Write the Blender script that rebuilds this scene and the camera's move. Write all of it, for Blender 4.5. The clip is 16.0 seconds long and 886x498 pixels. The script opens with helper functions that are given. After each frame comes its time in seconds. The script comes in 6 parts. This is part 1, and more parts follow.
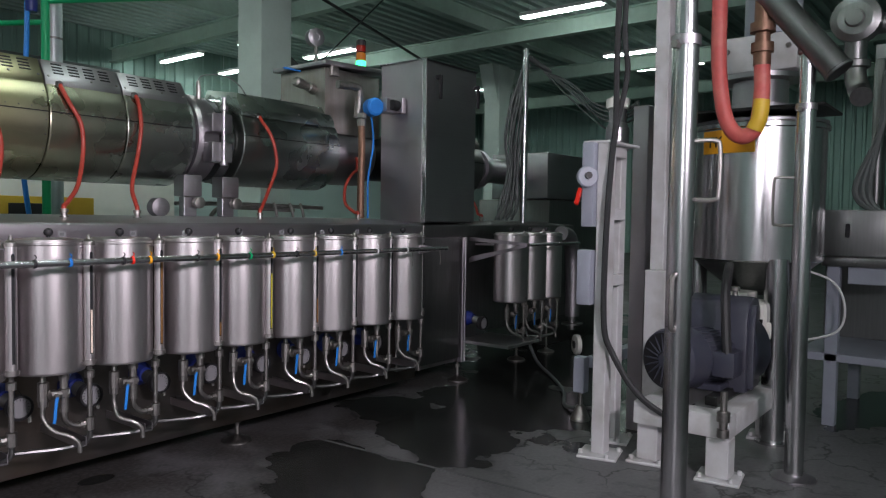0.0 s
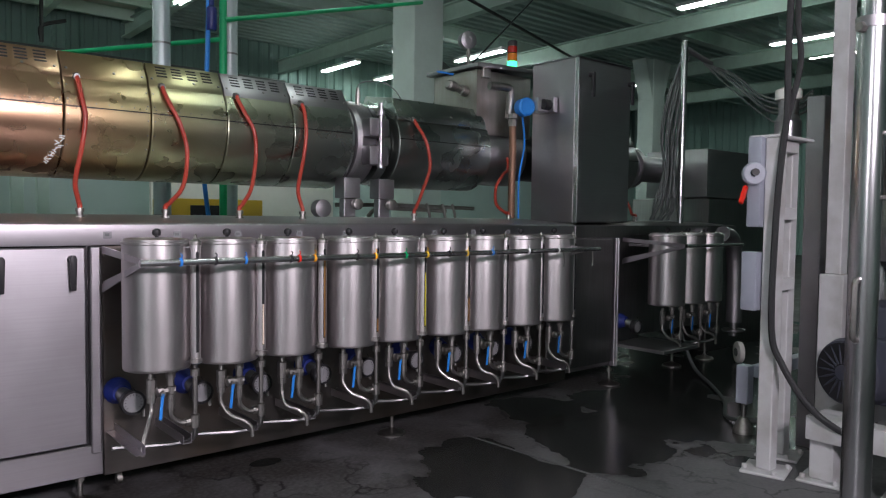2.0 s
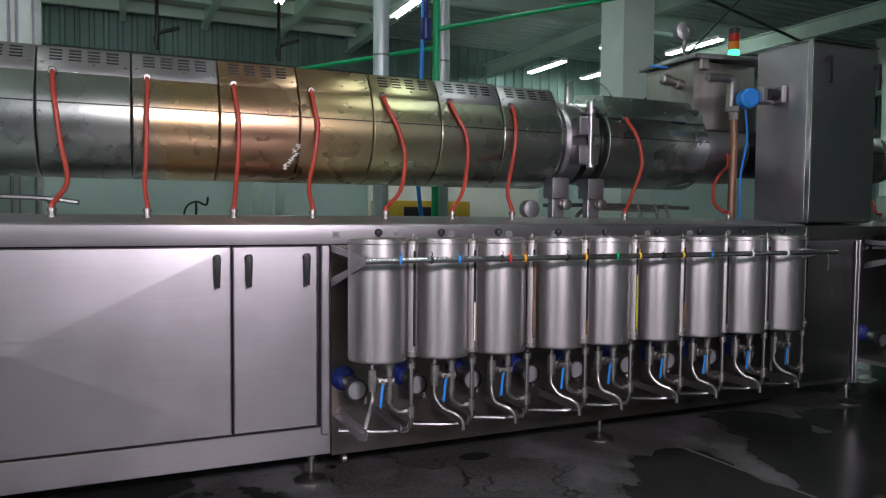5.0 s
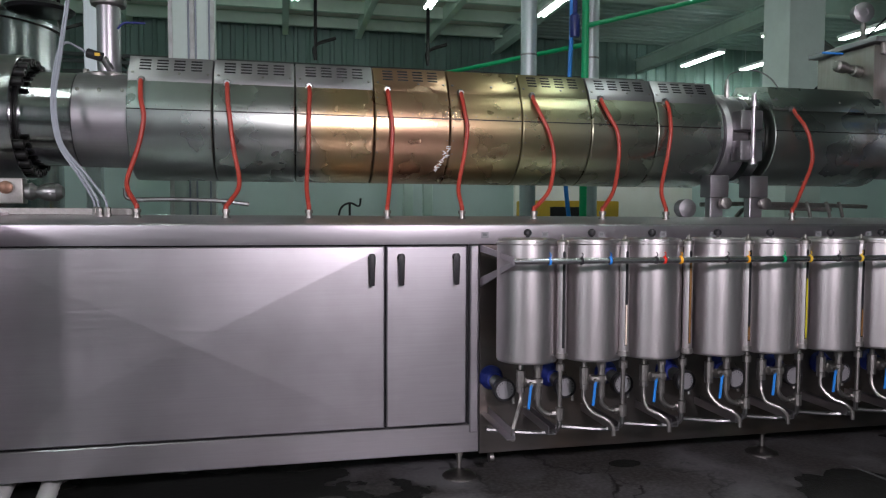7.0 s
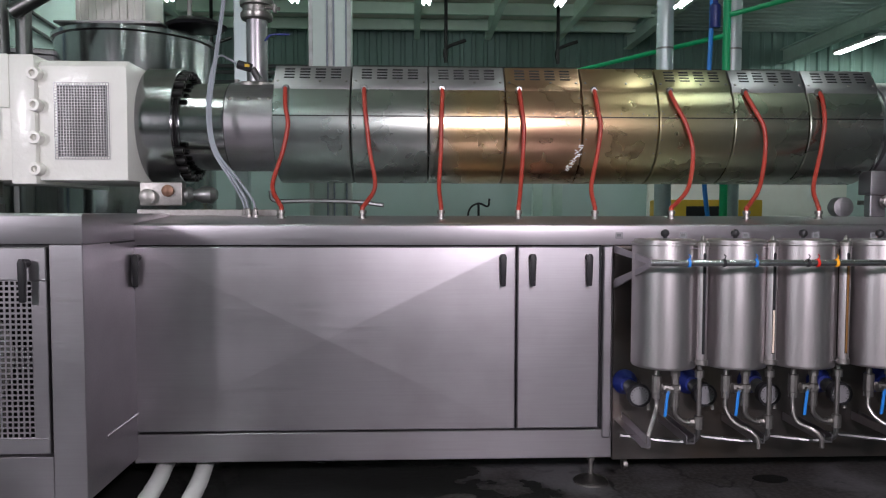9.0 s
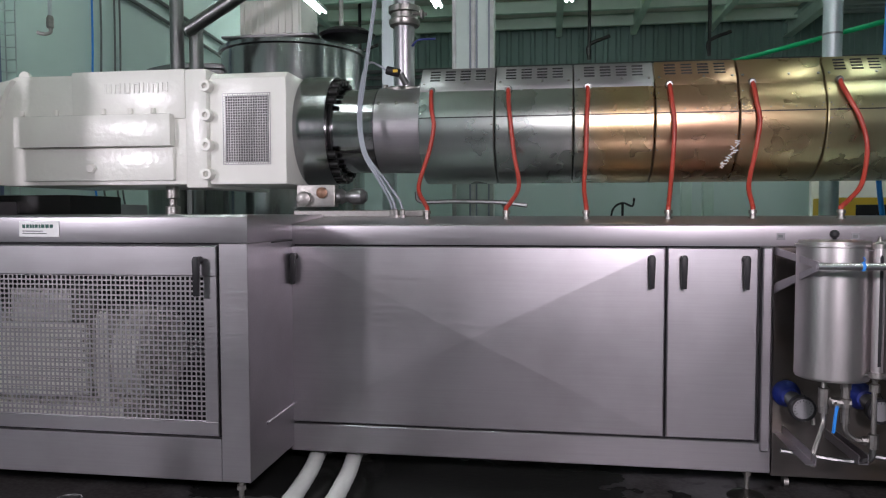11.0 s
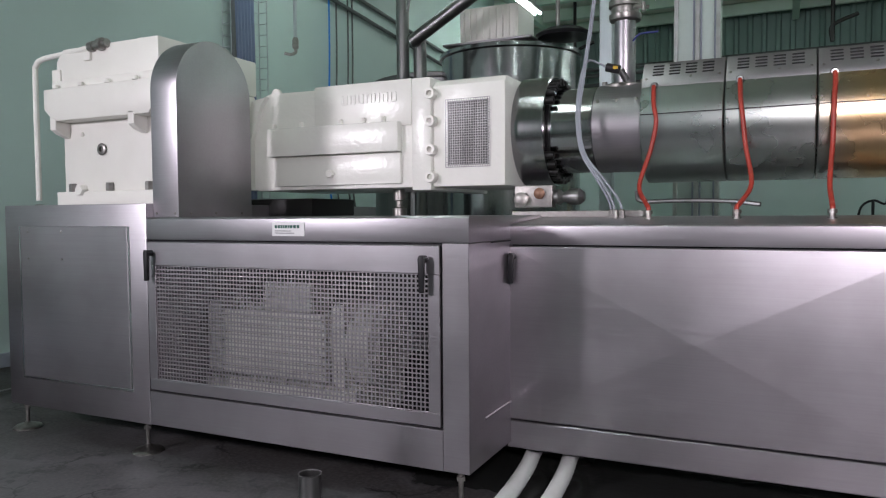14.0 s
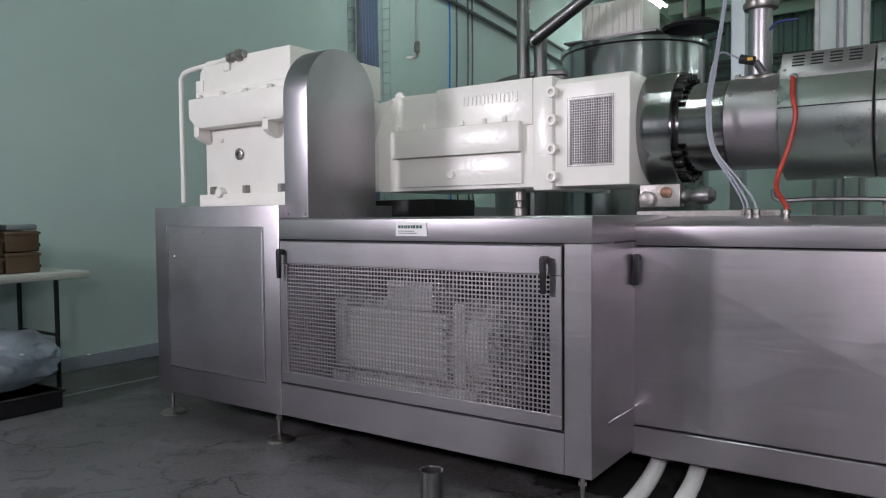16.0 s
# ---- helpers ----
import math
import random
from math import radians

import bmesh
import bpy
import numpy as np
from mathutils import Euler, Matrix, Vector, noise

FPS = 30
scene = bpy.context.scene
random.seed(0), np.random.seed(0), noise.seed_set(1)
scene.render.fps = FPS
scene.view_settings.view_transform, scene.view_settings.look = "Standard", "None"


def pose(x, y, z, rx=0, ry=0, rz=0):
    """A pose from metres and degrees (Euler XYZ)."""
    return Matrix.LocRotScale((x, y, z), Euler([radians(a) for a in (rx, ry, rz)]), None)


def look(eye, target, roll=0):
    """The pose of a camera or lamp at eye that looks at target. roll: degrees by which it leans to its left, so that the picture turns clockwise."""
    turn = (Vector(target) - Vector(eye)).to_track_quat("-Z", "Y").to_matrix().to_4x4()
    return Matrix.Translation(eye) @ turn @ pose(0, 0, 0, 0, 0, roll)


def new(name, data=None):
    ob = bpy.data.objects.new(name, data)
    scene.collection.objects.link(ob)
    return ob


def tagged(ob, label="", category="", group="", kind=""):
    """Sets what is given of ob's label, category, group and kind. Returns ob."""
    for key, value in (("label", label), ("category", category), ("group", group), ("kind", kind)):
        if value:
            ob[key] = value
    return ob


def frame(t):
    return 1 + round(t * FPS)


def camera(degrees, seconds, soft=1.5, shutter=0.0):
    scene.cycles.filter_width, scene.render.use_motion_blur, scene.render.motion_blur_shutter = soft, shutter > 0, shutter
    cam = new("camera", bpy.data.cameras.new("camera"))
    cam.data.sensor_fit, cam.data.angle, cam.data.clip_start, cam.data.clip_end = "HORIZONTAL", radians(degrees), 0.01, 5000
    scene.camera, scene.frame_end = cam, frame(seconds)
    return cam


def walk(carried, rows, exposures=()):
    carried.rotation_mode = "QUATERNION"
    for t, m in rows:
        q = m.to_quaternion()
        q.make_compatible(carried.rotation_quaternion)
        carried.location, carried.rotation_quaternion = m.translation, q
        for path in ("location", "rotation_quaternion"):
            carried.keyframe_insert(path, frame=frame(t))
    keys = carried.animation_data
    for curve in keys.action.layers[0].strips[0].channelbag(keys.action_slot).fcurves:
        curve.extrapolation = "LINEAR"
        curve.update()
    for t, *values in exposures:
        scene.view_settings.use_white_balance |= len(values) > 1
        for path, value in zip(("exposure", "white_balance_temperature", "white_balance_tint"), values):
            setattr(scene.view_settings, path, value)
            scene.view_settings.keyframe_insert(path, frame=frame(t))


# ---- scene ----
from collections import defaultdict

# ---------- camera: a slow pan on a tripod, the lens a little ahead of the axis ----------
cam = camera(63.1, 16.0, soft=1.2)
EYE, AHEAD, ASIDE = 1.03, 0.0764, 0.0023
TILT_X, TILT_Y, NOD, ROLL = -0.9987, 0.0714, -1.799, 0.113
YAWS = [
    (0.0, -51.76), (0.5, -48.45), (1.0, -45.46), (1.5, -42.72), (2.0, -40.07), (2.5, -37.5), (3.0, -34.96), (3.5, -32.39),
    (4.0, -29.73), (4.5, -26.93), (5.0, -23.99), (5.5, -20.99), (6.0, -18.04), (6.5, -15.22), (7.0, -12.54), (7.5, -9.99),
    (8.0, -7.58), (8.5, -5.09), (9.0, -2.43), (9.5, 0.28), (10.0, 3.02), (10.5, 5.81), (11.0, 8.64), (11.5, 11.5),
    (12.0, 14.4), (12.5, 17.27), (13.0, 20.02), (13.5, 22.7), (14.0, 25.34), (14.5, 27.88), (15.0, 30.32), (15.5, 32.51), (16.0, 34.67),
]


def tripod(yaw):
    base = pose(0, 0, EYE) @ pose(0, 0, 0, TILT_X) @ pose(0, 0, 0, 0, TILT_Y) @ pose(0, 0, 0, 0, 0, yaw)
    return base @ pose(ASIDE, AHEAD, 0) @ pose(0, 0, 0, 90 + NOD) @ pose(0, 0, 0, 0, 0, ROLL)


walk(cam, [(t, tripod(yaw)) for t, yaw in YAWS], [(0.0, 0.0), (16.0, 0.0)])

# ---------- world and lights ----------
world = bpy.data.worlds.new("hall_air")
world.use_nodes = True
world.node_tree.nodes["Background"].inputs[0].default_value = (0.5, 0.75, 0.68, 1)
world.node_tree.nodes["Background"].inputs[1].default_value = 0.06
scene.world = world


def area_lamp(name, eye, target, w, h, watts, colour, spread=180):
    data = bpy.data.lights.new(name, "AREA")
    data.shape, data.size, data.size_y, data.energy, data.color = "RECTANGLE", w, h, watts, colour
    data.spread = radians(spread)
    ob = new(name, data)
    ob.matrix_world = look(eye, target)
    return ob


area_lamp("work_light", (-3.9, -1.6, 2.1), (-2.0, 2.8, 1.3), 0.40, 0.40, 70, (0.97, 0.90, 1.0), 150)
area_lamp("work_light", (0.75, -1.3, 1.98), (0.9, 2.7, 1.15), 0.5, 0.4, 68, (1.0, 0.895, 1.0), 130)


# ---------- materials ----------
def material(name, colour, rough=0.5, metal=0.0, grain=0.0, grain_scale=(40, 40, 40), stain=0.0, stain_scale=3.0, stain_colour=None, bump=0.0, bump_scale=60.0, rough_var=0.0, emit=0.0, coat=0.0):
    m = bpy.data.materials.new(name)
    m.use_nodes = True
    nt = m.node_tree
    n, l = nt.nodes, nt.links
    b = n["Principled BSDF"]
    b.inputs["Roughness"].default_value, b.inputs["Metallic"].default_value = rough, metal
    b.inputs["Coat Weight"].default_value = coat
    co = n.new("ShaderNodeTexCoord").outputs["Object"]
    last = None
    rgb = n.new("ShaderNodeRGB")
    rgb.outputs[0].default_value = (*colour, 1)
    last = rgb.outputs[0]

    def noise_tex(scale, detail=4.0, mapping=None):
        t = n.new("ShaderNodeTexNoise")
        t.inputs["Scale"].default_value, t.inputs["Detail"].default_value = scale, detail
        if mapping:
            mp = n.new("ShaderNodeMapping")
            mp.inputs["Scale"].default_value = mapping
            l.new(co, mp.inputs["Vector"])
            l.new(mp.outputs[0], t.inputs["Vector"])
        else:
            l.new(co, t.inputs["Vector"])
        return t.outputs["Fac"]

    def mix(fac, a, bcol, kind="MIX"):
        x = n.new("ShaderNodeMix")
        x.data_type, x.blend_type = "RGBA", kind
        l.new(fac, x.inputs["Factor"])
        l.new(a, x.inputs[6])
        x.inputs[7].default_value = (*bcol, 1)
        return x.outputs[2]

    def ramp(fac, lo, hi, a=0.0, z=1.0):
        r = n.new("ShaderNodeMapRange")
        r.inputs["From Min"].default_value, r.inputs["From Max"].default_value = lo, hi
        r.inputs["To Min"].default_value, r.inputs["To Max"].default_value = a, z
        l.new(fac, r.inputs["Value"])
        return r.outputs[0]

    if stain:
        last = mix(ramp(noise_tex(stain_scale, 6.0), 0.45, 0.7, 0.0, stain), last, stain_colour or tuple(c * 0.5 for c in colour))
    if grain:
        g = noise_tex(1.0, 3.0, grain_scale)
        last = mix(ramp(g, 0.3, 0.7, 0.0, grain), last, tuple(c * 0.6 for c in colour))
    l.new(last, b.inputs["Base Color"])
    if rough_var:
        r1 = ramp(noise_tex(1.0, 3.0, grain_scale), 0.3, 0.7, rough - rough_var, rough + rough_var)
        r2 = n.new("ShaderNodeMath")
        r2.operation = "ADD"
        l.new(r1, r2.inputs[0])
        l.new(ramp(noise_tex(2.5, 5.0), 0.3, 0.7, -rough_var, rough_var), r2.inputs[1])
        l.new(r2.outputs[0], b.inputs["Roughness"])
    if bump:
        bp = n.new("ShaderNodeBump")
        bp.inputs["Strength"].default_value, bp.inputs["Distance"].default_value = bump, 0.004
        l.new(noise_tex(bump_scale, 3.0), bp.inputs["Height"])
        l.new(bp.outputs[0], b.inputs["Normal"])
    if emit:
        b.inputs["Emission Color"].default_value = (*colour, 1)
        b.inputs["Emission Strength"].default_value = emit
    return m


STEEL = material("brushed_steel", (0.41, 0.392, 0.415), 0.375, 1.0, 0.13, (4, 150, 190), 0.55, 3.4, (0.31, 0.29, 0.30), rough_var=0.035, bump=0.02, bump_scale=140)
STEEL_H = material("brushed_steel_level", (0.42, 0.402, 0.425), 0.36, 1.0, 0.13, (4, 160, 160), 0.45, 3.4, (0.33, 0.31, 0.32), rough_var=0.035)
TANK = material("satin_tank_steel", (0.61, 0.58, 0.585), 0.34, 1.0, 0.10, (30, 30, 4), 0.35, 6.0, (0.50, 0.47, 0.47), bump=0.02, bump_scale=220, rough_var=0.025)
# Brown-stained steel, its base also darkened for the shade between the tanks.
PANEL = material("stained_shaded_panel_steel", (0.15, 0.138, 0.13), 0.38, 1.0, 0.15, (8, 8, 60), 0.55, 4.0, (0.15, 0.11, 0.075))
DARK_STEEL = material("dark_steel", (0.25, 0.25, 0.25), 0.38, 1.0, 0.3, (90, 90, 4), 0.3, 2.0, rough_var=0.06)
POLISHED = material("polished_steel", (0.40, 0.40, 0.41), 0.18, 1.0, 0.2, (160, 6, 6), 0.2, 3.0, rough_var=0.03)
FITTING = material("fitting_steel", (0.35, 0.335, 0.32), 0.40, 1.0, 0.3, (60, 60, 60), 0.3, 30, rough_var=0.05)
GLOSSY = material("glossy_steel", (0.56, 0.56, 0.57), 0.22, 1.0, 0.15, (140, 140, 3), rough_var=0.03)
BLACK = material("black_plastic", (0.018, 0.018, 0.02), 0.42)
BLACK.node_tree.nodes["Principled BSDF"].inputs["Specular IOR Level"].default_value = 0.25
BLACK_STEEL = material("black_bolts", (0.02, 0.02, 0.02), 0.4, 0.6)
RUBBER = material("black_rubber", (0.02, 0.02, 0.022), 0.55)
BLUE = material("blue_plastic", (0.02, 0.20, 0.62), 0.4)
BLUE_DARK = material("blue_collar", (0.008, 0.018, 0.14), 0.4)
RED_HOSE = material("red_silicone_hose", (0.34, 0.035, 0.02), 0.42, 0.0, 0.3, (30, 30, 30), 0.3, 20.0)
CREAM = material("cream_gloss_enamel", (0.82, 0.82, 0.77), 0.24, 0.0, 0.05, (10, 10, 10), 0.10, 6.0, (0.64, 0.63, 0.54), bump=0.45, bump_scale=42.0, coat=0.3)
CREAM_FLAT = material("cream_machined_enamel", (0.80, 0.79, 0.74), 0.38, 0.0, 0.05, (10, 10, 10), 0.15, 6.0, (0.62, 0.60, 0.52), bump=0.08, bump_scale=60)
GREY_PAINT = material("grey_paint", (0.30, 0.32, 0.38), 0.45, 0.0, 0.1, (20, 20, 20), 0.2, 8.0)
WHITE_PAINT = material("white_painted_steel", (0.56, 0.56, 0.57), 0.5, 0.0, 0.2, (20, 20, 20), 0.55, 7.0, (0.28, 0.26, 0.23), bump=0.1)
WHITE_PLASTIC = material("white_plastic", (0.75, 0.75, 0.75), 0.4)
DIAL = material("dial_face", (0.21, 0.21, 0.22), 0.3)
MOTOR_BLUE = material("slate_blue_enamel", (0.045, 0.047, 0.070), 0.4, 0.0, 0.2, (20, 20, 20), 0.3, 8.0, (0.1, 0.1, 0.1))
COLUMN = material("green_white_column_paint", (0.62, 0.70, 0.67), 0.55, 0.0, 0.1, (20, 20, 20), 0.2, 2.0)
BEAM = material("pale_green_beam_paint", (0.50, 0.64, 0.57), 0.6, 0.0, 0.2, (10, 10, 10), 0.3, 1.5)
SLAB = material("concrete_ceiling", (0.76, 0.76, 0.67), 0.8, 0.0, 0.25, (6, 6, 6), 0.35, 0.8, (0.52, 0.52, 0.45))
RIB = material("pale_green_rib_paint", (0.62, 0.80, 0.67), 0.6, 0.0, 0.15, (6, 6, 6), 0.25, 1.2)
DECK = material("metal_deck_ceiling", (0.40, 0.50, 0.47), 0.5, 0.3, 0.2, (6, 6, 6), 0.3, 0.7)
WALL = material("pale_green_wall_paint", (0.49, 0.605, 0.585), 0.55, 0.0, 0.06, (3, 3, 3), 0.25, 0.9, (0.42, 0.54, 0.515), bump=0.06, bump_scale=30)
SHEETING = material("green_corrugated_sheet", (0.19, 0.29, 0.26), 0.5, 0.2, 0.15, (4, 4, 1), 0.2, 0.8)
SHEETING_EAST = material("pale_green_corrugated_sheet", (0.32, 0.47, 0.43), 0.5, 0.2, 0.15, (4, 4, 1), 0.2, 0.8)
ORANGE = material("orange_sign", (0.75, 0.33, 0.01), 0.45)
RED = material("red_plastic", (0.65, 0.02, 0.01), 0.35)
GREEN_PIPE = material("green_pipe", (0.0, 0.34, 0.12), 0.4)
GALV = material("galvanised_duct", (0.50, 0.56, 0.58), 0.42, 0.7, 0.2, (40, 40, 4), 0.2, 3.0)
COPPER = material("copper_braid", (0.22, 0.125, 0.085), 0.45, 0.7, 0.4, (200, 200, 200))
TUBE_LIGHT = material("fluorescent_tube", (0.86, 1.0, 0.95), 0.5, emit=40.0)
GREEN_LIGHT = material("green_lit_lens", (0.05, 1.0, 0.35), 0.4, emit=3.0)
AMBER = material("amber_lens", (0.55, 0.14, 0.01), 0.25)
RED_LENS = material("red_lens", (0.30, 0.01, 0.005), 0.25)
YELLOW = material("yellow_paint", (0.62, 0.40, 0.03), 0.5, stain=0.2)
CABLE = material("grey_cable", (0.10, 0.11, 0.11), 0.55)
LIGHT_CABLE = material("pale_grey_cable", (0.27, 0.29, 0.33), 0.5)
PINK_HOSE = material("red_rubber_hose", (0.55, 0.10, 0.09), 0.5, 0.0, 0.4, (30, 30, 30), 0.4, 12.0, (0.65, 0.25, 0.2))
WRAP = material("white_wrapped_hose", (0.76, 0.78, 0.76), 0.6, 0.0, 0.3, (10, 10, 60), bump=0.4, bump_scale=70)
CARD = material("brown_crate", (0.10, 0.065, 0.035), 0.6, stain=0.3)
TABLE_TOP = material("pale_table_top", (0.55, 0.56, 0.52), 0.45)


def heat_tint():
    """Barrel cladding: brushed steel, tarnished to straw and copper by heat along the middle zones."""
    m = bpy.data.materials.new("heat_tinted_steel")
    m.use_nodes = True
    n, l = m.node_tree.nodes, m.node_tree.links
    b = n["Principled BSDF"]
    b.inputs["Metallic"].default_value = 1.0
    co = n.new("ShaderNodeTexCoord").outputs["Object"]
    sep = n.new("ShaderNodeSeparateXYZ")
    l.new(co, sep.inputs[0])
    big = n.new("ShaderNodeTexNoise")
    big.inputs["Scale"].default_value, big.inputs["Detail"].default_value = 2.6, 1.2
    l.new(co, big.inputs["Vector"])
    add = n.new("ShaderNodeMath")
    add.operation = "MULTIPLY_ADD"
    l.new(big.outputs["Fac"], add.inputs[0])
    add.inputs[1].default_value = 0.34
    l.new(sep.outputs["X"], add.inputs[2])
    cr = n.new("ShaderNodeValToRGB")
    mr = n.new("ShaderNodeMapRange")
    mr.inputs["From Min"].default_value, mr.inputs["From Max"].default_value = -1.16, 2.54
    l.new(add.outputs[0], mr.inputs["Value"])
    l.new(mr.outputs[0], cr.inputs[0])
    e = cr.color_ramp.elements
    # End colours lean teal for the hall's green reflection on bare steel.
    e[0].position, e[0].color = 0.0, (0.35, 0.40, 0.385, 1)
    e[1].position, e[1].color = 1.0, (0.33, 0.38, 0.365, 1)
    for p, c in ((0.18, (0.37, 0.395, 0.37, 1)), (0.215, (0.54, 0.38, 0.21, 1)), (0.25, (0.50, 0.37, 0.21, 1)), (0.29, (0.47, 0.29, 0.19, 1)), (0.34, (0.45, 0.295, 0.19, 1)), (0.39, (0.44, 0.32, 0.18, 1)), (0.47, (0.40, 0.37, 0.22, 1)), (0.56, (0.38, 0.385, 0.29, 1)), (0.68, (0.35, 0.38, 0.35, 1))):
        k = e.new(p)
        k.color = c
    fine = n.new("ShaderNodeTexNoise")
    fine.inputs["Scale"].default_value, fine.inputs["Detail"].default_value = 6.0, 3.0
    l.new(co, fine.inputs["Vector"])
    mx = n.new("ShaderNodeMix")
    mx.data_type, mx.blend_type = "RGBA", "MULTIPLY"
    fr = n.new("ShaderNodeMapRange")
    fr.inputs["From Min"].default_value, fr.inputs["From Max"].default_value = 0.4, 0.75
    fr.inputs["To Max"].default_value = 0.22
    l.new(fine.outputs["Fac"], fr.inputs["Value"])
    l.new(fr.outputs[0], mx.inputs["Factor"])
    l.new(cr.outputs[0], mx.inputs[6])
    mx.inputs[7].default_value = (0.66, 0.58, 0.52, 1)
    l.new(mx.outputs[2], b.inputs["Base Color"])
    rr = n.new("ShaderNodeMapRange")
    rr.inputs["From Min"].default_value, rr.inputs["From Max"].default_value = 0.3, 0.7
    rr.inputs["To Min"].default_value, rr.inputs["To Max"].default_value = 0.25, 0.32
    l.new(fine.outputs["Fac"], rr.inputs["Value"])
    l.new(rr.outputs[0], b.inputs["Roughness"])
    return m


HEAT = heat_tint()


def wet_floor():
    """Worn grey concrete with dark wet puddles, cracks and stains."""
    m = bpy.data.materials.new("wet_concrete")
    m.use_nodes = True
    n, l = m.node_tree.nodes, m.node_tree.links
    b = n["Principled BSDF"]
    co = n.new("ShaderNodeTexCoord").outputs["Object"]

    def tex(scale, detail, lo, hi, distort=0.0):
        t = n.new("ShaderNodeTexNoise")
        t.inputs["Scale"].default_value, t.inputs["Detail"].default_value, t.inputs["Distortion"].default_value = scale, detail, distort
        l.new(co, t.inputs["Vector"])
        r = n.new("ShaderNodeMapRange")
        r.inputs["From Min"].default_value, r.inputs["From Max"].default_value = lo, hi
        l.new(t.outputs["Fac"], r.inputs["Value"])
        return r.outputs[0]

    def math(op, a, c):
        k = n.new("ShaderNodeMath")
        k.operation, k.use_clamp = op, True
        for i, q in enumerate((a, c)):
            if isinstance(q, (int, float)):
                k.inputs[i].default_value = q
            else:
                l.new(q, k.inputs[i])
        return k.outputs[0]

    def mix(fac, a, c):
        x = n.new("ShaderNodeMix")
        x.data_type = "RGBA"
        l.new(fac, x.inputs["Factor"])
        for i, q in ((6, a), (7, c)):
            if isinstance(q, tuple):
                x.inputs[i].default_value = (*q, 1)
            else:
                l.new(q, x.inputs[i])
        return x.outputs[2]

    # puddles: soft blobs round a few spots, their rims broken by noise
    sep = n.new("ShaderNodeSeparateXYZ")
    l.new(co, sep.inputs[0])
    wob = tex(3.0, 6.0, 0.2, 0.8)
    wet = None
    for x, y, a, c in PUDDLES:
        dx = n.new("ShaderNodeMath"); dx.operation = "MULTIPLY_ADD"
        l.new(sep.outputs["X"], dx.inputs[0]); dx.inputs[1].default_value, dx.inputs[2].default_value = 1 / a, -x / a
        dy = n.new("ShaderNodeMath"); dy.operation = "MULTIPLY_ADD"
        l.new(sep.outputs["Y"], dy.inputs[0]); dy.inputs[1].default_value, dy.inputs[2].default_value = 1 / c, -y / c
        v = n.new("ShaderNodeCombineXYZ")
        l.new(dx.outputs[0], v.inputs[0]); l.new(dy.outputs[0], v.inputs[1])
        ln = n.new("ShaderNodeVectorMath"); ln.operation = "LENGTH"
        l.new(v.outputs[0], ln.inputs[0])
        q = n.new("ShaderNodeMath"); q.operation = "MULTIPLY_ADD"
        l.new(wob, q.inputs[0]); q.inputs[1].default_value = 1.1; l.new(ln.outputs["Value"], q.inputs[2])
        r = n.new("ShaderNodeMapRange")
        r.inputs["From Min"].default_value, r.inputs["From Max"].default_value = 1.58, 1.50
        l.new(q.outputs[0], r.inputs["Value"])
        wet = r.outputs[0] if wet is None else math("MAXIMUM", wet, r.outputs[0])
    base = mix(tex(1.3, 6.0, 0.35, 0.7), (0.120, 0.118, 0.124), (0.070, 0.069, 0.073))
    # oily grime trodden in along the foot of the machine, in torn patches
    front = n.new("ShaderNodeMapRange")
    front.inputs["From Min"].default_value, front.inputs["From Max"].default_value = 1.6, 2.6
    l.new(sep.outputs["Y"], front.inputs["Value"])
    grime = math("MULTIPLY", front.outputs[0], tex(2.6, 8.0, 0.34, 0.54, 0.8))
    base = mix(math("MULTIPLY", grime, 0.92), base, (0.027, 0.023, 0.020))
    base = mix(math("MULTIPLY", tex(7.0, 8.0, 0.56, 0.62, 1.2), 0.6), base, (0.036, 0.036, 0.038))
    base = mix(math("MULTIPLY", tex(60.0, 3.0, 0.4, 0.75), 0.4), base, (0.17, 0.17, 0.17))
    vor = n.new("ShaderNodeTexVoronoi")
    vor.feature = "DISTANCE_TO_EDGE"
    vor.inputs["Scale"].default_value = 3.1
    warp = n.new("ShaderNodeTexNoise")
    warp.inputs["Scale"].default_value, warp.inputs["Detail"].default_value = 4.0, 6.0
    l.new(co, warp.inputs["Vector"])
    wm = n.new("ShaderNodeMix"); wm.data_type = "VECTOR"
    wm.inputs["Factor"].default_value = 0.35
    l.new(co, wm.inputs[4]); l.new(warp.outputs["Color"], wm.inputs[5])
    l.new(wm.outputs[1], vor.inputs["Vector"])
    cr = n.new("ShaderNodeMapRange")
    cr.inputs["From Min"].default_value, cr.inputs["From Max"].default_value = 0.022, 0.006
    l.new(vor.outputs["Distance"], cr.inputs["Value"])
    base = mix(math("MULTIPLY", cr.outputs[0], tex(1.2, 3.0, 0.44, 0.54)), base, (0.012, 0.012, 0.012))
    base = mix(math("MULTIPLY", wet, 0.9), base, (0.016, 0.017, 0.016))
    base = mix(math("MULTIPLY", wet, tex(130.0, 2.0, 0.66, 0.72)), base, (0.06, 0.065, 0.06))
    l.new(base, b.inputs["Base Color"])
    rg = n.new("ShaderNodeMapRange")
    rg.inputs["To Min"].default_value, rg.inputs["To Max"].default_value = 0.5, 0.2
    l.new(wet, rg.inputs["Value"])
    l.new(rg.outputs[0], b.inputs["Roughness"])
    bp = n.new("ShaderNodeBump")
    bp.inputs["Strength"].default_value, bp.inputs["Distance"].default_value = 0.25, 0.003
    l.new(tex(45.0, 5.0, 0.0, 1.0), bp.inputs["Height"])
    l.new(bp.outputs[0], b.inputs["Normal"])
    return m


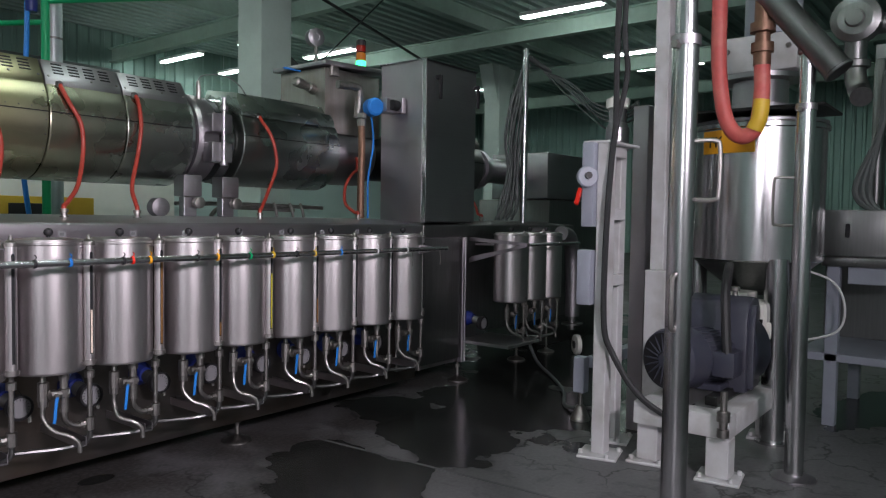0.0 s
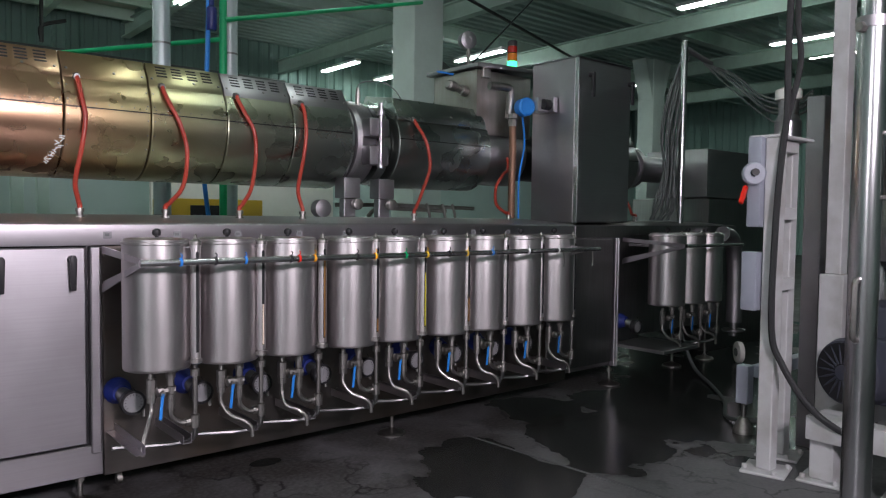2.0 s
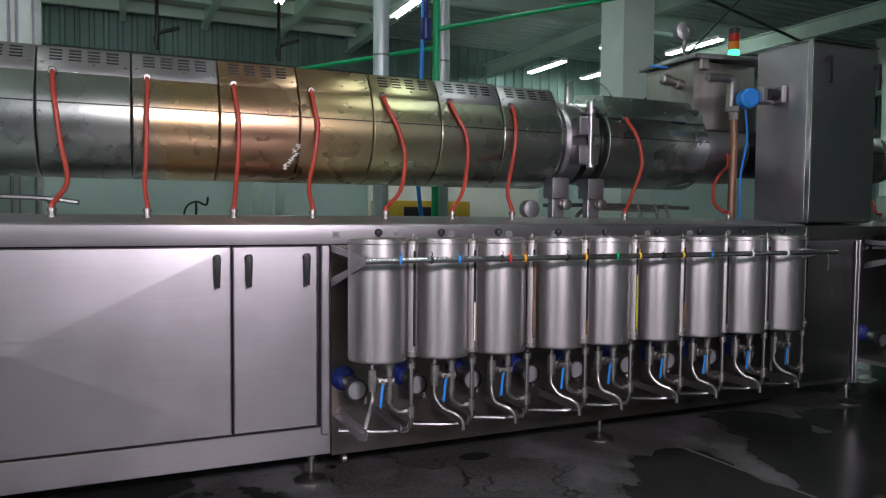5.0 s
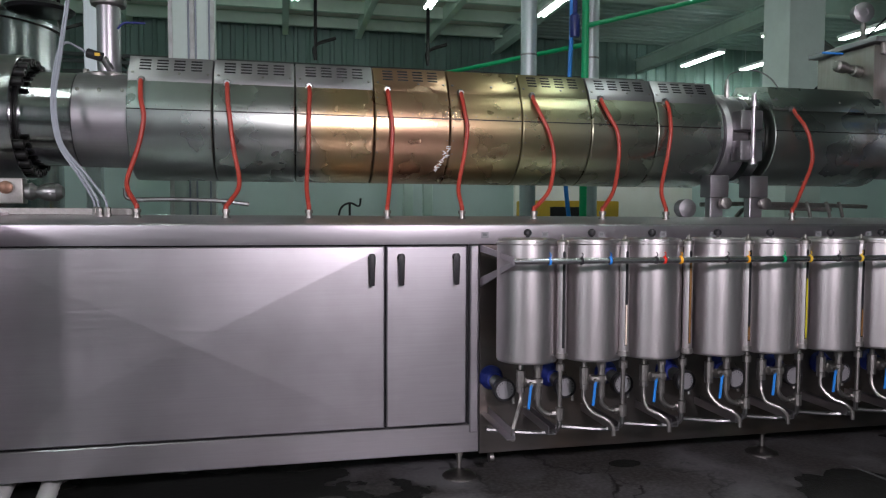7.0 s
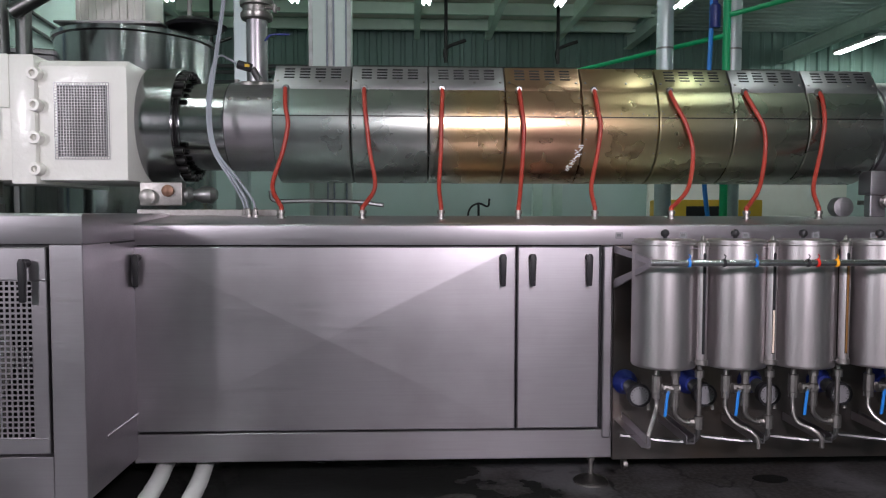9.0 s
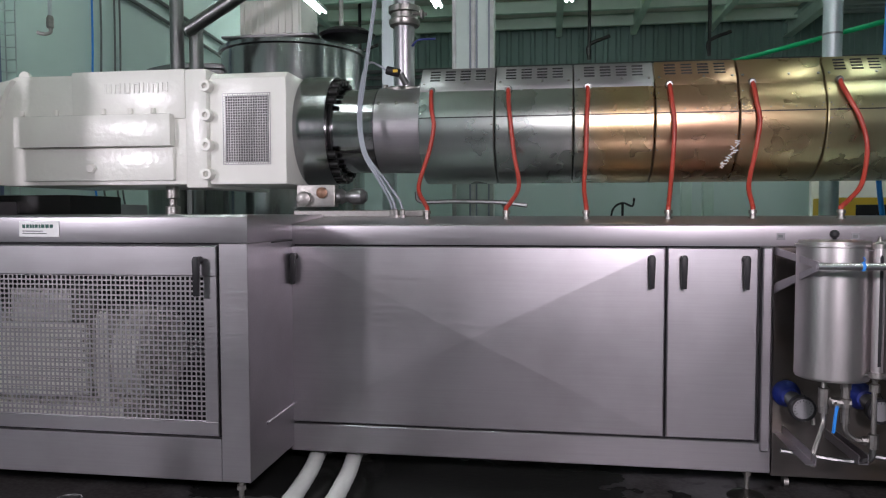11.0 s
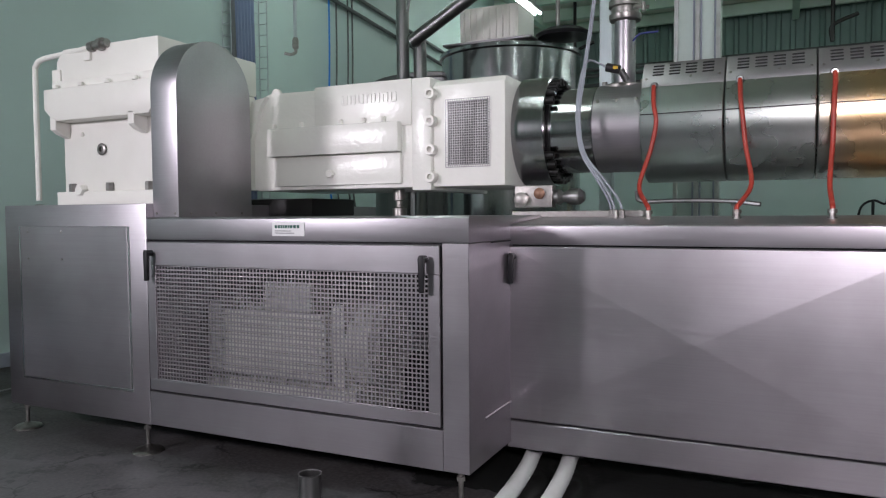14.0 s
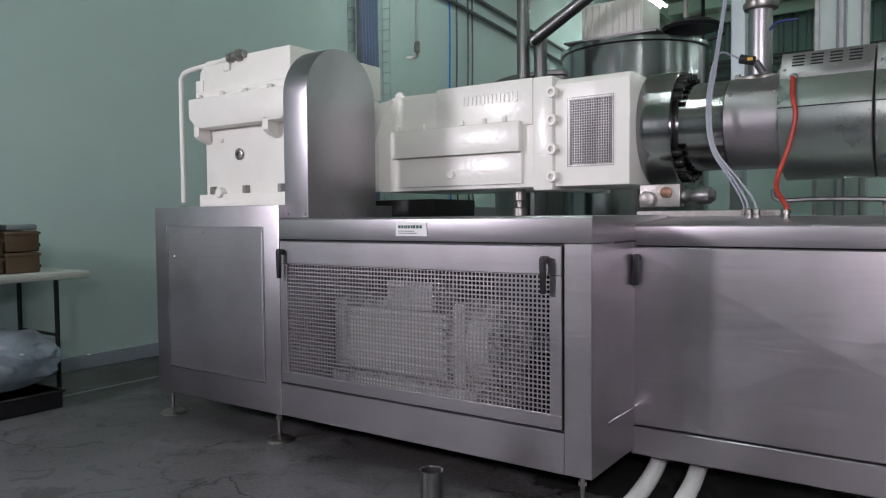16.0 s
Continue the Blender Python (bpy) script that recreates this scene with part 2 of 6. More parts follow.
PUDDLES = [(2.02, 2.12, 0.30, 0.40), (2.2, 2.2, 0.16, 0.42), (2.75, 2.1, 0.42, 0.36), (3.45, 2.15, 0.72, 0.66), (2.95, 2.62, 0.26, 0.34), (4.7, 2.4, 1.0, 0.9), (1.40, 2.78, 0.06, 0.035), (4.6, 0.6, 0.5, 0.3), (5.8, 4.0, 1.6, 1.4), (-0.5, 2.75, 0.9, 0.3)]
FLOOR = wet_floor()

# ---------- mesh helpers ----------
ORIGIN = {}


def thing(name, at, label, category, group="", kind=""):
    ob = new(name)
    ob.location = at
    ob.empty_display_size = 0.1
    ORIGIN[ob] = Vector(at)
    return tagged(ob, label, category, group, kind)


def part(name, bm, mat, parent=None, label="", smooth=True):
    """One mesh, built in world places, under a thing or a part (or top-level)."""
    o = ORIGIN.get(parent, Vector((0, 0, 0)))
    if parent is not None:
        bmesh.ops.translate(bm, verts=bm.verts, vec=-o)
    bmesh.ops.recalc_face_normals(bm, faces=bm.faces)
    me = bpy.data.meshes.new(name)
    bm.to_mesh(me)
    bm.free()
    me.materials.append(mat)
    if smooth:
        me.shade_smooth()
        me.set_sharp_from_angle(angle=radians(35))
    ob = new(name, me)
    if parent is not None:
        ob.parent = parent
        ORIGIN[ob] = o
    if label:
        tagged(ob, label)
    return ob


def bevel_edges(bm, width, segments=1, only=None):
    edges = [e for e in (only or bm.edges) if len(e.link_faces) == 2 and e.calc_face_angle(0) > 0.6]
    if edges and width > 0:
        bmesh.ops.bevel(bm, geom=edges, offset=width, segments=segments, affect="EDGES", profile=0.6)


def box(lo, hi, bev=0.0, bm=None, turn=None):
    own = bm is None
    b = bmesh.new()
    lo, hi = Vector(lo), Vector(hi)
    m = Matrix.Translation((lo + hi) / 2) @ (turn or Matrix()) @ Matrix.Diagonal((*(hi - lo), 1))
    bmesh.ops.create_cube(b, size=1, matrix=m)
    bevel_edges(b, bev, 2 if bev > 0.004 else 1)
    return b if own else join(bm, b)


def join(bm, b):
    me = bpy.data.meshes.new("tmp")
    b.to_mesh(me)
    b.free()
    bm.from_mesh(me)
    bpy.data.meshes.remove(me)
    return bm


def lathe(profile, at, axis="z", n=32, bm=None, cap=True):
    """Turns (radius, height) pairs round an axis through at."""
    own = bm is None
    b = bmesh.new()
    rings = []
    runs = [profile[0]]
    for (r0, h0), (r1, h1) in zip(profile, profile[1:]):
        L = math.hypot(r1 - r0, h1 - h0)
        if L > 0.02 and n >= 20:
            k = min(0.003, L * 0.1) / L
            runs += [(r0 + (r1 - r0) * k, h0 + (h1 - h0) * k), (r1 + (r0 - r1) * k, h1 + (h0 - h1) * k)]
        runs.append((r1, h1))
    for r, h in runs:
        ring = []
        for i in range(n):
            a = 2 * math.pi * i / n
            u, v = max(r, 1e-4) * math.cos(a), max(r, 1e-4) * math.sin(a)
            p = {"z": (u, v, h), "x": (h, u, v), "y": (u, h, v)}[axis] if isinstance(axis, str) else (u, v, h)
            ring.append(b.verts.new(p))
        rings.append(ring)
    for a, c in zip(rings, rings[1:]):
        for i in range(n):
            b.faces.new((a[i], a[(i + 1) % n], c[(i + 1) % n], c[i]))
    if cap:
        b.faces.new(rings[0])
        b.faces.new(rings[-1])
    if not isinstance(axis, str):
        q = Vector(axis).to_track_quat("Z", "Y").to_matrix().to_4x4()
        bmesh.ops.transform(b, matrix=q, verts=b.verts)
    bmesh.ops.translate(b, verts=b.verts, vec=Vector(at))
    return b if own else join(bm, b)


def rod(p, q, r, n=12, bm=None, bev=0.0):
    d = Vector(q) - Vector(p)
    L = d.length
    prof = [(r, 0), (r, L)] if not bev else [(r - bev, 0), (r, bev), (r, L - bev), (r - bev, L)]
    return lathe(prof, p, tuple(d.normalized()), n, bm)


def smooth_path(pts, steps=6):
    pts = [Vector(p) for p in pts]
    if len(pts) < 3:
        return pts
    out = []
    ext = [2 * pts[0] - pts[1]] + pts + [2 * pts[-1] - pts[-2]]
    for i in range(1, len(ext) - 2):
        p0, p1, p2, p3 = ext[i - 1:i + 3]
        for k in range(steps):
            t = k / steps
            out.append(0.5 * (2 * p1 + (p2 - p0) * t + (2 * p0 - 5 * p1 + 4 * p2 - p3) * t * t + (3 * p1 - p0 - 3 * p2 + p3) * t ** 3))
    out.append(pts[-1])
    return out


def sweep(pts, r, n=8, bm=None, steps=6, ripple=0.0):
    """A round tube along a smooth path."""
    own = bm is None
    b = bmesh.new()
    path = smooth_path(pts, steps)
    up = Vector((0.31, 0.2, 0.93))
    rings = []
    for i, p in enumerate(path):
        d = (path[min(i + 1, len(path) - 1)] - path[max(i - 1, 0)]).normalized()
        a = d.cross(up)
        if a.length < 0.1:
            a = d.cross(Vector((1, 0, 0)))
        a.normalize()
        c = d.cross(a)
        up = c if abs(c.dot(up)) > abs(a.dot(up)) else up
        rr = r * (1 + (ripple if i % 2 else -ripple))
        rings.append([b.verts.new(p + rr * (a * math.cos(2 * math.pi * k / n) + c * math.sin(2 * math.pi * k / n))) for k in range(n)])
    for x, y in zip(rings, rings[1:]):
        best = min(range(n), key=lambda s: sum((x[k].co - y[(k + s) % n].co).length for k in range(n)))
        for k in range(n):
            b.faces.new((x[k], x[(k + 1) % n], y[(k + 1 + best) % n], y[(k + best) % n]))
    b.faces.new(rings[0])
    b.faces.new(rings[-1])
    return b if own else join(bm, b)


def prism(outline, axis, lo, hi, bev=0.0, bm=None):
    """A flat outline drawn out along an axis. Outline in the other two axes, in x-y-z order."""
    own = bm is None
    b = bmesh.new()
    k = "xyz".index(axis)

    def at(p, h):
        q = list(p)
        q.insert(k, h)
        return q

    a = [b.verts.new(at(p, lo)) for p in outline]
    c = [b.verts.new(at(p, hi)) for p in outline]
    n = len(outline)
    for i in range(n):
        b.faces.new((a[i], a[(i + 1) % n], c[(i + 1) % n], c[i]))
    b.faces.new(a)
    b.faces.new(c)
    bmesh.ops.recalc_face_normals(b, faces=b.faces)
    bevel_edges(b, bev, 2)
    return b if own else join(bm, b)


def hex_bolt(at, axis, r, h, bm=None):
    return lathe([(r, 0), (r, h * 0.8), (r * 0.85, h)], at, axis, 6, bm)


def cap_screw(at, axis, r, h, bm=None):
    return lathe([(r, 0), (r, h * 0.85), (r * 0.9, h), (r * 0.5, h), (r * 0.5, h * 0.5), (0.0005, h * 0.5)], at, axis, 12, bm)


def mesh_of(name, bm, mat):
    me_ = bpy.data.meshes.new(name)
    bmesh.ops.recalc_face_normals(bm, faces=bm.faces)
    bm.to_mesh(me_)
    bm.free()
    me_.materials.append(mat)
    return me_


def piece(name, me_, parent, m):
    """A small alike part on a shared mesh, placed in the world."""
    ob = new(name, me_)
    ob.parent = parent
    ob.matrix_local = Matrix.Translation(-ORIGIN[parent]) @ m
    return ob


SLOT_MESH = mesh_of("louvre_slot", box((-0.022, -0.0042, -0.0015), (0.022, 0.0042, 0.0015), 0.0012), BLACK)
SCREW_MESH = mesh_of("screw", lathe([(0.006, 0), (0.006, 0.002), (0.004, 0.005)], (0, 0, 0), "z", 8), FITTING)

# ---------- the hall ----------
FRONT, MFRONT, AXIS_Y, AXIS_Z = 2.695, 2.292, 3.39, 1.415
X0, X1, Y0, Y1, TOP = -4.9, 22.0, -5.0, 15.5, 4.7

tagged(part("floor", box((X0 - 0.3, Y0 - 0.3, -0.2), (X1 + 0.3, Y1 + 0.3, 0)), FLOOR, smooth=False), "worn grey concrete floor with dark wet puddles and cracks", "floor", kind="structure")
tagged(part("wall_west", box((X0 - 0.2, Y0, 0), (X0, Y1, TOP + 0.4)), WALL, smooth=False), "pale green painted masonry wall with scuffs", "wall", kind="structure")
tagged(part("wall_south", box((X0, Y0 - 0.2, 0), (X1, Y0, TOP + 0.4)), WALL, smooth=False), "pale green painted hall wall", "wall", kind="structure")
tagged(part("wall_east", box((X1, Y0, 0), (X1 + 0.2, Y1, TOP + 0.4)), SHEETING, smooth=False), "pale green sheeted hall wall", "wall", kind="structure")

BATTENS = [(-3.8, 11.05), (-1.85, 11.05), (0.23, 11.05), (2.35, 11.05), (4.3, 11.05), (8.85, 14.2), (8.85, 11.4), (10.4, 14.3), (10.4, 11.25), (10.4, 5.85), (13.8, 6.0), (15.45, 6.0), (15.45, 11.4),
           # Unseen battens carrying the grid overhead, added to light the machine from above.
           (-3.8, 5.85), (0.23, 5.85), (4.3, 5.85), (-1.85, 1.5), (2.35, 1.5), (8.85, 1.5), (-1.85, -2.5), (2.35, -2.5)]


def corrugated(name, p, q, z0, z1, mat, label, depth=0.035, pitch=0.25):
    """A sheeted wall from p to q with raised ribs."""
    p, q = Vector((*p, 0)), Vector((*q, 0))
    d = (q - p)
    L = d.length
    d.normalize()
    nrm = Vector((-d.y, d.x, 0))
    pts = []
    for i in range(int(L / pitch)):
        a = i * pitch
        for s, o in ((0, 0), (0.55, 0), (0.65, 1), (0.9, 1)):
            pts.append(p + d * (a + s * pitch) + nrm * depth * o)
    pts.append(q)
    pts += [q - nrm * 0.1, p - nrm * 0.1]
    return tagged(part(name, prism([(v.x, v.y) for v in pts], "z", z0, z1), mat, smooth=False), label, "wall", kind="structure")


tagged(part("wall_north", box((X0, Y1, 0), (X1, Y1 + 0.2, 3.2)), WALL, smooth=False), "pale green painted hall wall", "wall", kind="structure")
corrugated("wall_north_2", (X1, Y1 + 0.05), (X0, Y1 + 0.05), 3.2, TOP + 0.4, SHEETING, "green corrugated sheet upper wall")
corrugated("wall_east_2", (X1 - 0.05, Y0), (X1 - 0.05, Y1), 0.0, TOP + 0.4, SHEETING_EAST, "pale green corrugated sheet hall wall")


def hall_ceiling():
    """Ribbed concrete over the west bays, a ribbed metal deck over the rest."""
    bm = bmesh.new()
    SPLIT = 4.6
    box((X0, Y0, TOP + 0.28), (SPLIT, Y1, TOP + 0.42), bm=bm)
    tagged(part("ceiling", bm, SLAB, smooth=False), "grey concrete ceiling slab", "ceiling", kind="structure")
    bm = bmesh.new()
    x = X0 + 0.5
    while x < SPLIT:
        box((x - 0.06, Y0, TOP), (x + 0.06, Y1, TOP + 0.278), bm=bm)
        x += 1.5
    y = Y0 + 0.4
    while y < Y1:
        box((X0, y - 0.045, TOP + 0.06), (SPLIT, y + 0.045, TOP + 0.276), bm=bm)
        y += 1.15
    tagged(part("ceiling_ribs", bm, RIB, smooth=False), "pale green painted grid of ceiling ribs", "ceiling", kind="structure")
    z = TOP + 0.22
    pts2 = []
    y = Y0
    while y < Y1:
        pts2 += [(y, z), (y + 0.11, z), (y + 0.14, z + 0.07), (y + 0.23, z + 0.07)]
        y += 0.26
    pts2 += [(Y1, z + 0.3), (Y0, z + 0.3)]
    tagged(part("ceiling_deck", prism(pts2, "x", SPLIT + 0.1, X1), DECK, smooth=False), "ribbed metal deck ceiling", "ceiling", kind="structure")


hall_ceiling()


def i_beam(name, p, q, h=0.3, w=0.16, mat=BEAM):
    p, q = Vector(p), Vector(q)
    d = (q - p).normalized()
    s = Vector((-d.y, d.x, 0)) * (w / 2)
    bm = bmesh.new()
    for zlo, zhi, k in ((0, 0.025, 1), (h - 0.025, h, 1), (0.025, h - 0.025, 0.12)):
        vs = [bm.verts.new(e + s * k * g + Vector((0, 0, zz))) for e in (p, q) for zz in (zlo, zhi) for g in (-1, 1)]
        for f in ((0, 1, 3, 2), (4, 6, 7, 5), (0, 2, 6, 4), (1, 5, 7, 3), (0, 4, 5, 1), (2, 3, 7, 6)):
            bm.faces.new([vs[i] for i in f])
    return tagged(part(name, bm, mat, smooth=False), "pale green painted steel roof beam", "beam", "roof beams", "structure")


for y in (1.5, 4.7, 8.0, 11.3):
    i_beam("beam", (4.75, y, TOP - 0.12), (X1, y, TOP - 0.12), 0.32)
for x in (8.0, 11.5, 15.0, 18.5):
    i_beam("beam", (x, Y0, TOP - 0.42), (x, Y1, TOP - 0.42), 0.3)
i_beam("beam", (4.6, Y0, TOP - 0.16), (4.6, Y1, TOP - 0.16), 0.3)


def column(name, x, y, w, mat, haunch=False, dep=None):
    th = thing(name, (x, y, 0), "pale green-white painted square hall column", "column", "hall columns", "structure")
    dep = dep or w
    part("shaft", box((x - w / 2, y - dep / 2, 0), (x + w / 2, y + dep / 2, TOP - 0.1), 0.02), mat, th)
    if haunch:
        z0, z1 = TOP - 1.0, TOP - 0.12
        pts = [(x - w / 2, z0), (x - 0.5, z1), (x + 0.5, z1), (x + w / 2, z0)]
        part("haunch", prism(pts, "y", y - w / 2 + 0.03, y + w / 2 - 0.03), mat, th)
    return th


column("column", 6.9, 8.85, 0.55, COLUMN)
pil = column("column", -0.75, 7.0, 0.36, COLUMN)
for x in (-0.925, -0.745, -0.575):
    part("edge_bead", box((x - 0.018, 6.80, 0), (x + 0.018, 6.819, TOP - 0.1), 0.004), WHITE_PAINT, pil)
for x in (-0.775, -0.715, -0.60):
    part("conduit", rod((x, 6.805, 0), (x, 6.805, TOP - 0.1), 0.009, 8), GREY_PAINT, pil)
column("column", 14.3, 9.7, 0.42, COLUMN, True)

joint = part("floor_joint", box((0, -0.007, 0.0), (2.4, 0.007, 0.003), 0.001), material("joint_filler", (0.085, 0.085, 0.088), 0.6, stain=0.5, stain_scale=6.0), smooth=False)
joint.matrix_world = pose(2.30, 2.56, 0, 0, 0, -86)
tagged(joint, "raised filler strip along a joint in the concrete floor", "floor joint", kind="structure")

# ---------- fluorescent battens ----------


def batten(x, y, z, along="y", length=1.5):
    th = thing("ceiling_light", (x, y, z), "white twin fluorescent batten hung below the ceiling, lit", "ceiling light", "hall lights")
    hx, hy = (0.08, length / 2) if along == "y" else (length / 2, 0.08)
    part("housing", box((x - hx, y - hy, z + 0.03), (x + hx, y + hy, z + 0.09), 0.008), WHITE_PLASTIC, th)
    for s in (-0.045, 0.045):
        if along == "y":
            bm = rod((x + s, y - hy + 0.03, z + 0.015), (x + s, y + hy - 0.03, z + 0.015), 0.016, 8)
        else:
            bm = rod((x - hx + 0.03, y + s, z + 0.015), (x + hx - 0.03, y + s, z + 0.015), 0.016, 8)
        part("tube", bm, TUBE_LIGHT, th, "lit fluorescent tube")
    for s in (-0.6, 0.6):
        px, py = (x, y + s * length / 1.5) if along == "y" else (x + s, y)
        part("hanger", rod((px, py, z + 0.09), (px, py, TOP + 0.225 if x > 4.6 else TOP + 0.285), 0.006, 6), GALV, th)


for x, y in BATTENS:
    batten(x, y, 4.35)

# ---------- long cabinet of the extruder ----------


def lever_handle(x, y, z_top, parent, length=0.117):
    """Black lever latch on a door."""
    bm = lathe([(0.013, 0), (0.013, 0.022), (0.010, 0.03)], (x, y, z_top - 0.014), (0, -1, 0), 14)
    w = 0.0105
    prof = [(x - w * 0.75, z_top - length), (x + w * 0.75, z_top - length), (x + w * 1.1, z_top - 0.012), (x + w * 0.6, z_top), (x - w * 0.6, z_top), (x - w * 1.1, z_top - 0.012)]
    prism(prof, "y", y - 0.036, y - 0.020, 0.003, bm)
    return part("handle", bm, BLACK, parent, "black lever handle")


def cross_broken(x0, x1, z0, z1, y, rise):
    """A door sheet stiffened by a shallow X-shaped fold."""
    bm = bmesh.new()
    rim = [(x0, z0), (x1, z0), (x1, z1), (x0, z1)]
    inn = [(x0 + 0.004, z0 + 0.004), (x1 - 0.004, z0 + 0.004), (x1 - 0.004, z1 - 0.004), (x0 + 0.004, z1 - 0.004)]
    b_ = [bm.verts.new((x, y + 0.027, z)) for x, z in rim]
    m_ = [bm.verts.new((x, y + 0.004, z)) for x, z in rim]
    f_ = [bm.verts.new((x, y, z)) for x, z in inn]
    mid = bm.verts.new(((x0 + x1) / 2, y - rise, (z0 + z1) / 2))
    bm.faces.new(b_)
    for i in range(4):
        k = (i + 1) % 4
        bm.faces.new((b_[i], b_[k], m_[k], m_[i]))
        bm.faces.new((m_[i], m_[k], f_[k], f_[i]))
        bm.faces.new((f_[i], f_[k], mid))
    return bm


lc = thing("extruder_cabinet", (-1.0, FRONT, 0), "long brushed stainless steel base cabinet under the extruder barrel", "machine cabinet")
CX0, CX1, CBACK = -1.0, 3.66, 4.05
roof = [(FRONT, 0.915), (FRONT, 0.985), (FRONT + 0.008, 0.993), (3.0, 1.012), (3.08, 1.018), (3.75, 1.018), (CBACK, 0.99), (CBACK, 0.915)]
part("top_cover", prism(roof, "x", CX0, 3.24, 0.002), STEEL_H, lc)
part("bottom_rail", box((CX0, FRONT, 0.122), (0.745, FRONT + 0.05, 0.228), 0.003), STEEL_H, lc)
part("body", box((CX0 + 0.02, FRONT + 0.03, 0.14), (CX1, CBACK - 0.02, 0.915), 0.002), STEEL, lc)
# Black sheet behind the doors, so their gaps read as deep shade.
part("door_gap_shade", box((-1.0, FRONT + 0.0275, 0.229), (0.705, FRONT + 0.0295, 0.914)), BLACK, lc)
for a, c, hs in ((-0.996, 0.383, (-0.975, 0.335)), (0.391, 0.694, (0.443, 0.65))):
    d = part("door", cross_broken(a, c, 0.235, 0.909, FRONT, 0.011 if c - a > 1 else 0.002), STEEL, lc, smooth=False)
    for hx in hs:
        lever_handle(hx, FRONT, 0.884, d)
part("corner_post", box((0.706, FRONT - 0.012, 0.20), (0.738, FRONT + 0.026, 0.911), 0.004), STEEL, lc)
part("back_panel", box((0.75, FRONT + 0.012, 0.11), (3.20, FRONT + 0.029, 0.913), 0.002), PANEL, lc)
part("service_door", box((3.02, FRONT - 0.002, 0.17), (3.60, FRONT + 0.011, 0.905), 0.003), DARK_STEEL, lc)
bm = bmesh.new()
for x in (3.61, 3.635):
    box((x, FRONT - 0.014, 0.14), (x + 0.016, FRONT + 0.02, 0.91), 0.003, bm)
part("corner_post", bm, STEEL, lc)


def levelling_foot(x, y, z, th, r=0.066, group=""):
    bm = lathe([(r, 0), (r, 0.006), (r * 0.85, 0.014), (0.018, 0.026), (0.012, 0.032), (0.009, 0.034), (0.009, z)], (x, y, 0), "z", 24)
    lathe([(0.016, z - 0.045), (0.016, z - 0.03)], (x, y, 0), "z", 6, bm)
    box((x - 0.035, y - 0.03, z - 0.008), (x + 0.035, y + 0.03, z + 0.012), 0.002, bm)
    return part("foot", bm, FITTING, th)


for x in (0.69, 2.04, 3.70):
    levelling_foot(x, 2.78, 0.13, lc)
    levelling_foot(x, 3.9, 0.13, lc)
# small transport caster beside the first foot
bm = lathe([(0.012, -0.01), (0.02, -0.008), (0.02, 0.008), (0.012, 0.01)], (0.80, FRONT + 0.02, 0.09), "x", 16)
part("caster", bm, FITTING, lc)

# ---------- drive cabinet ----------
mc = thing("drive_cabinet", (-2.2, MFRONT, 0), "brushed stainless steel drive cabinet with a perforated motor door", "machine cabinet")
MX0, MXS, MX1, MBACK = -3.40, -2.474, -0.988, 4.2
MZ0, MZ1, MZ2 = 0.143, 1.028, 1.088
MCB = 0.004
part("top_cover", prism([(MFRONT, 0.935), (MFRONT, MZ1 - 0.008), (MFRONT + 0.008, MZ1), (MBACK, MZ1), (MBACK, 0.935)], "x", MXS + 0.001, MX1, 0.003), STEEL_H, mc)
part("side_panel", box((MX1 - 0.10, MFRONT, MZ0), (MX1, MBACK, 0.934), 0.002), STEEL, mc)
part("bottom_rail", box((MXS + 0.001, MFRONT, MZ0), (MX1 - 0.1005, MFRONT + 0.06, 0.286), 0.001), STEEL, mc)
part("bottom_rail", box((MX1 - 0.104, MBACK - 0.06, MZ0), (MXS, MBACK, 0.286), 0.004), STEEL_H, mc)
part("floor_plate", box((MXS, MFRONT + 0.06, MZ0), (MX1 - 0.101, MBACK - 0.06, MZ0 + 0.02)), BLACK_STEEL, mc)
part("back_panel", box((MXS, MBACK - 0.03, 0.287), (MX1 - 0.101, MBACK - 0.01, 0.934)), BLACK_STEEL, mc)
left = part("end_housing", box((MX0, MFRONT, MZ0 - 0.005), (MXS, MBACK, MZ2), 0.008), STEEL, mc)
ax0, ax1, az0, az1 = -3.285, -2.584, 0.284, 0.990
part("access_panel", box((ax0, MFRONT - 0.004, az0), (ax1, MFRONT + 0.004, az1), 0.003), STEEL, mc)
bm = bmesh.new()
for (a, b_, c, d) in ((ax0 - 0.012, az0, ax0 - 0.002, az1), (ax1 + 0.002, az0, ax1 + 0.012, az1), (ax0 - 0.012, az0 - 0.012, ax1 + 0.012, az0 - 0.002)):
    box((a, MFRONT - 0.003, b_), (c, MFRONT + 0.003, d), 0.001, bm)
part("panel_trim", bm, GLOSSY, mc)
bm = bmesh.new()
for x in (-3.23, -3.00):
    for z in (0.965, 0.84):
        lathe([(0.005, 0), (0.005, 0.003), (0.002, 0.0045)], (x, MFRONT - 0.004, z), (0, -1, 0), 8, bm)
tagged(part("rivets", bm, FITTING, mc), kind="stuff")
part("side_trim", box((MX1 - 0.001, MFRONT + 0.14, 0.298), (MX1 + 0.006, FRONT, 0.308), 0.002), STEEL, mc)
part("side_trim", box((MX1 - 0.001, MFRONT + 0.2, 0.928), (MX1 + 0.003, FRONT, 0.933)), BLACK_STEEL, mc)

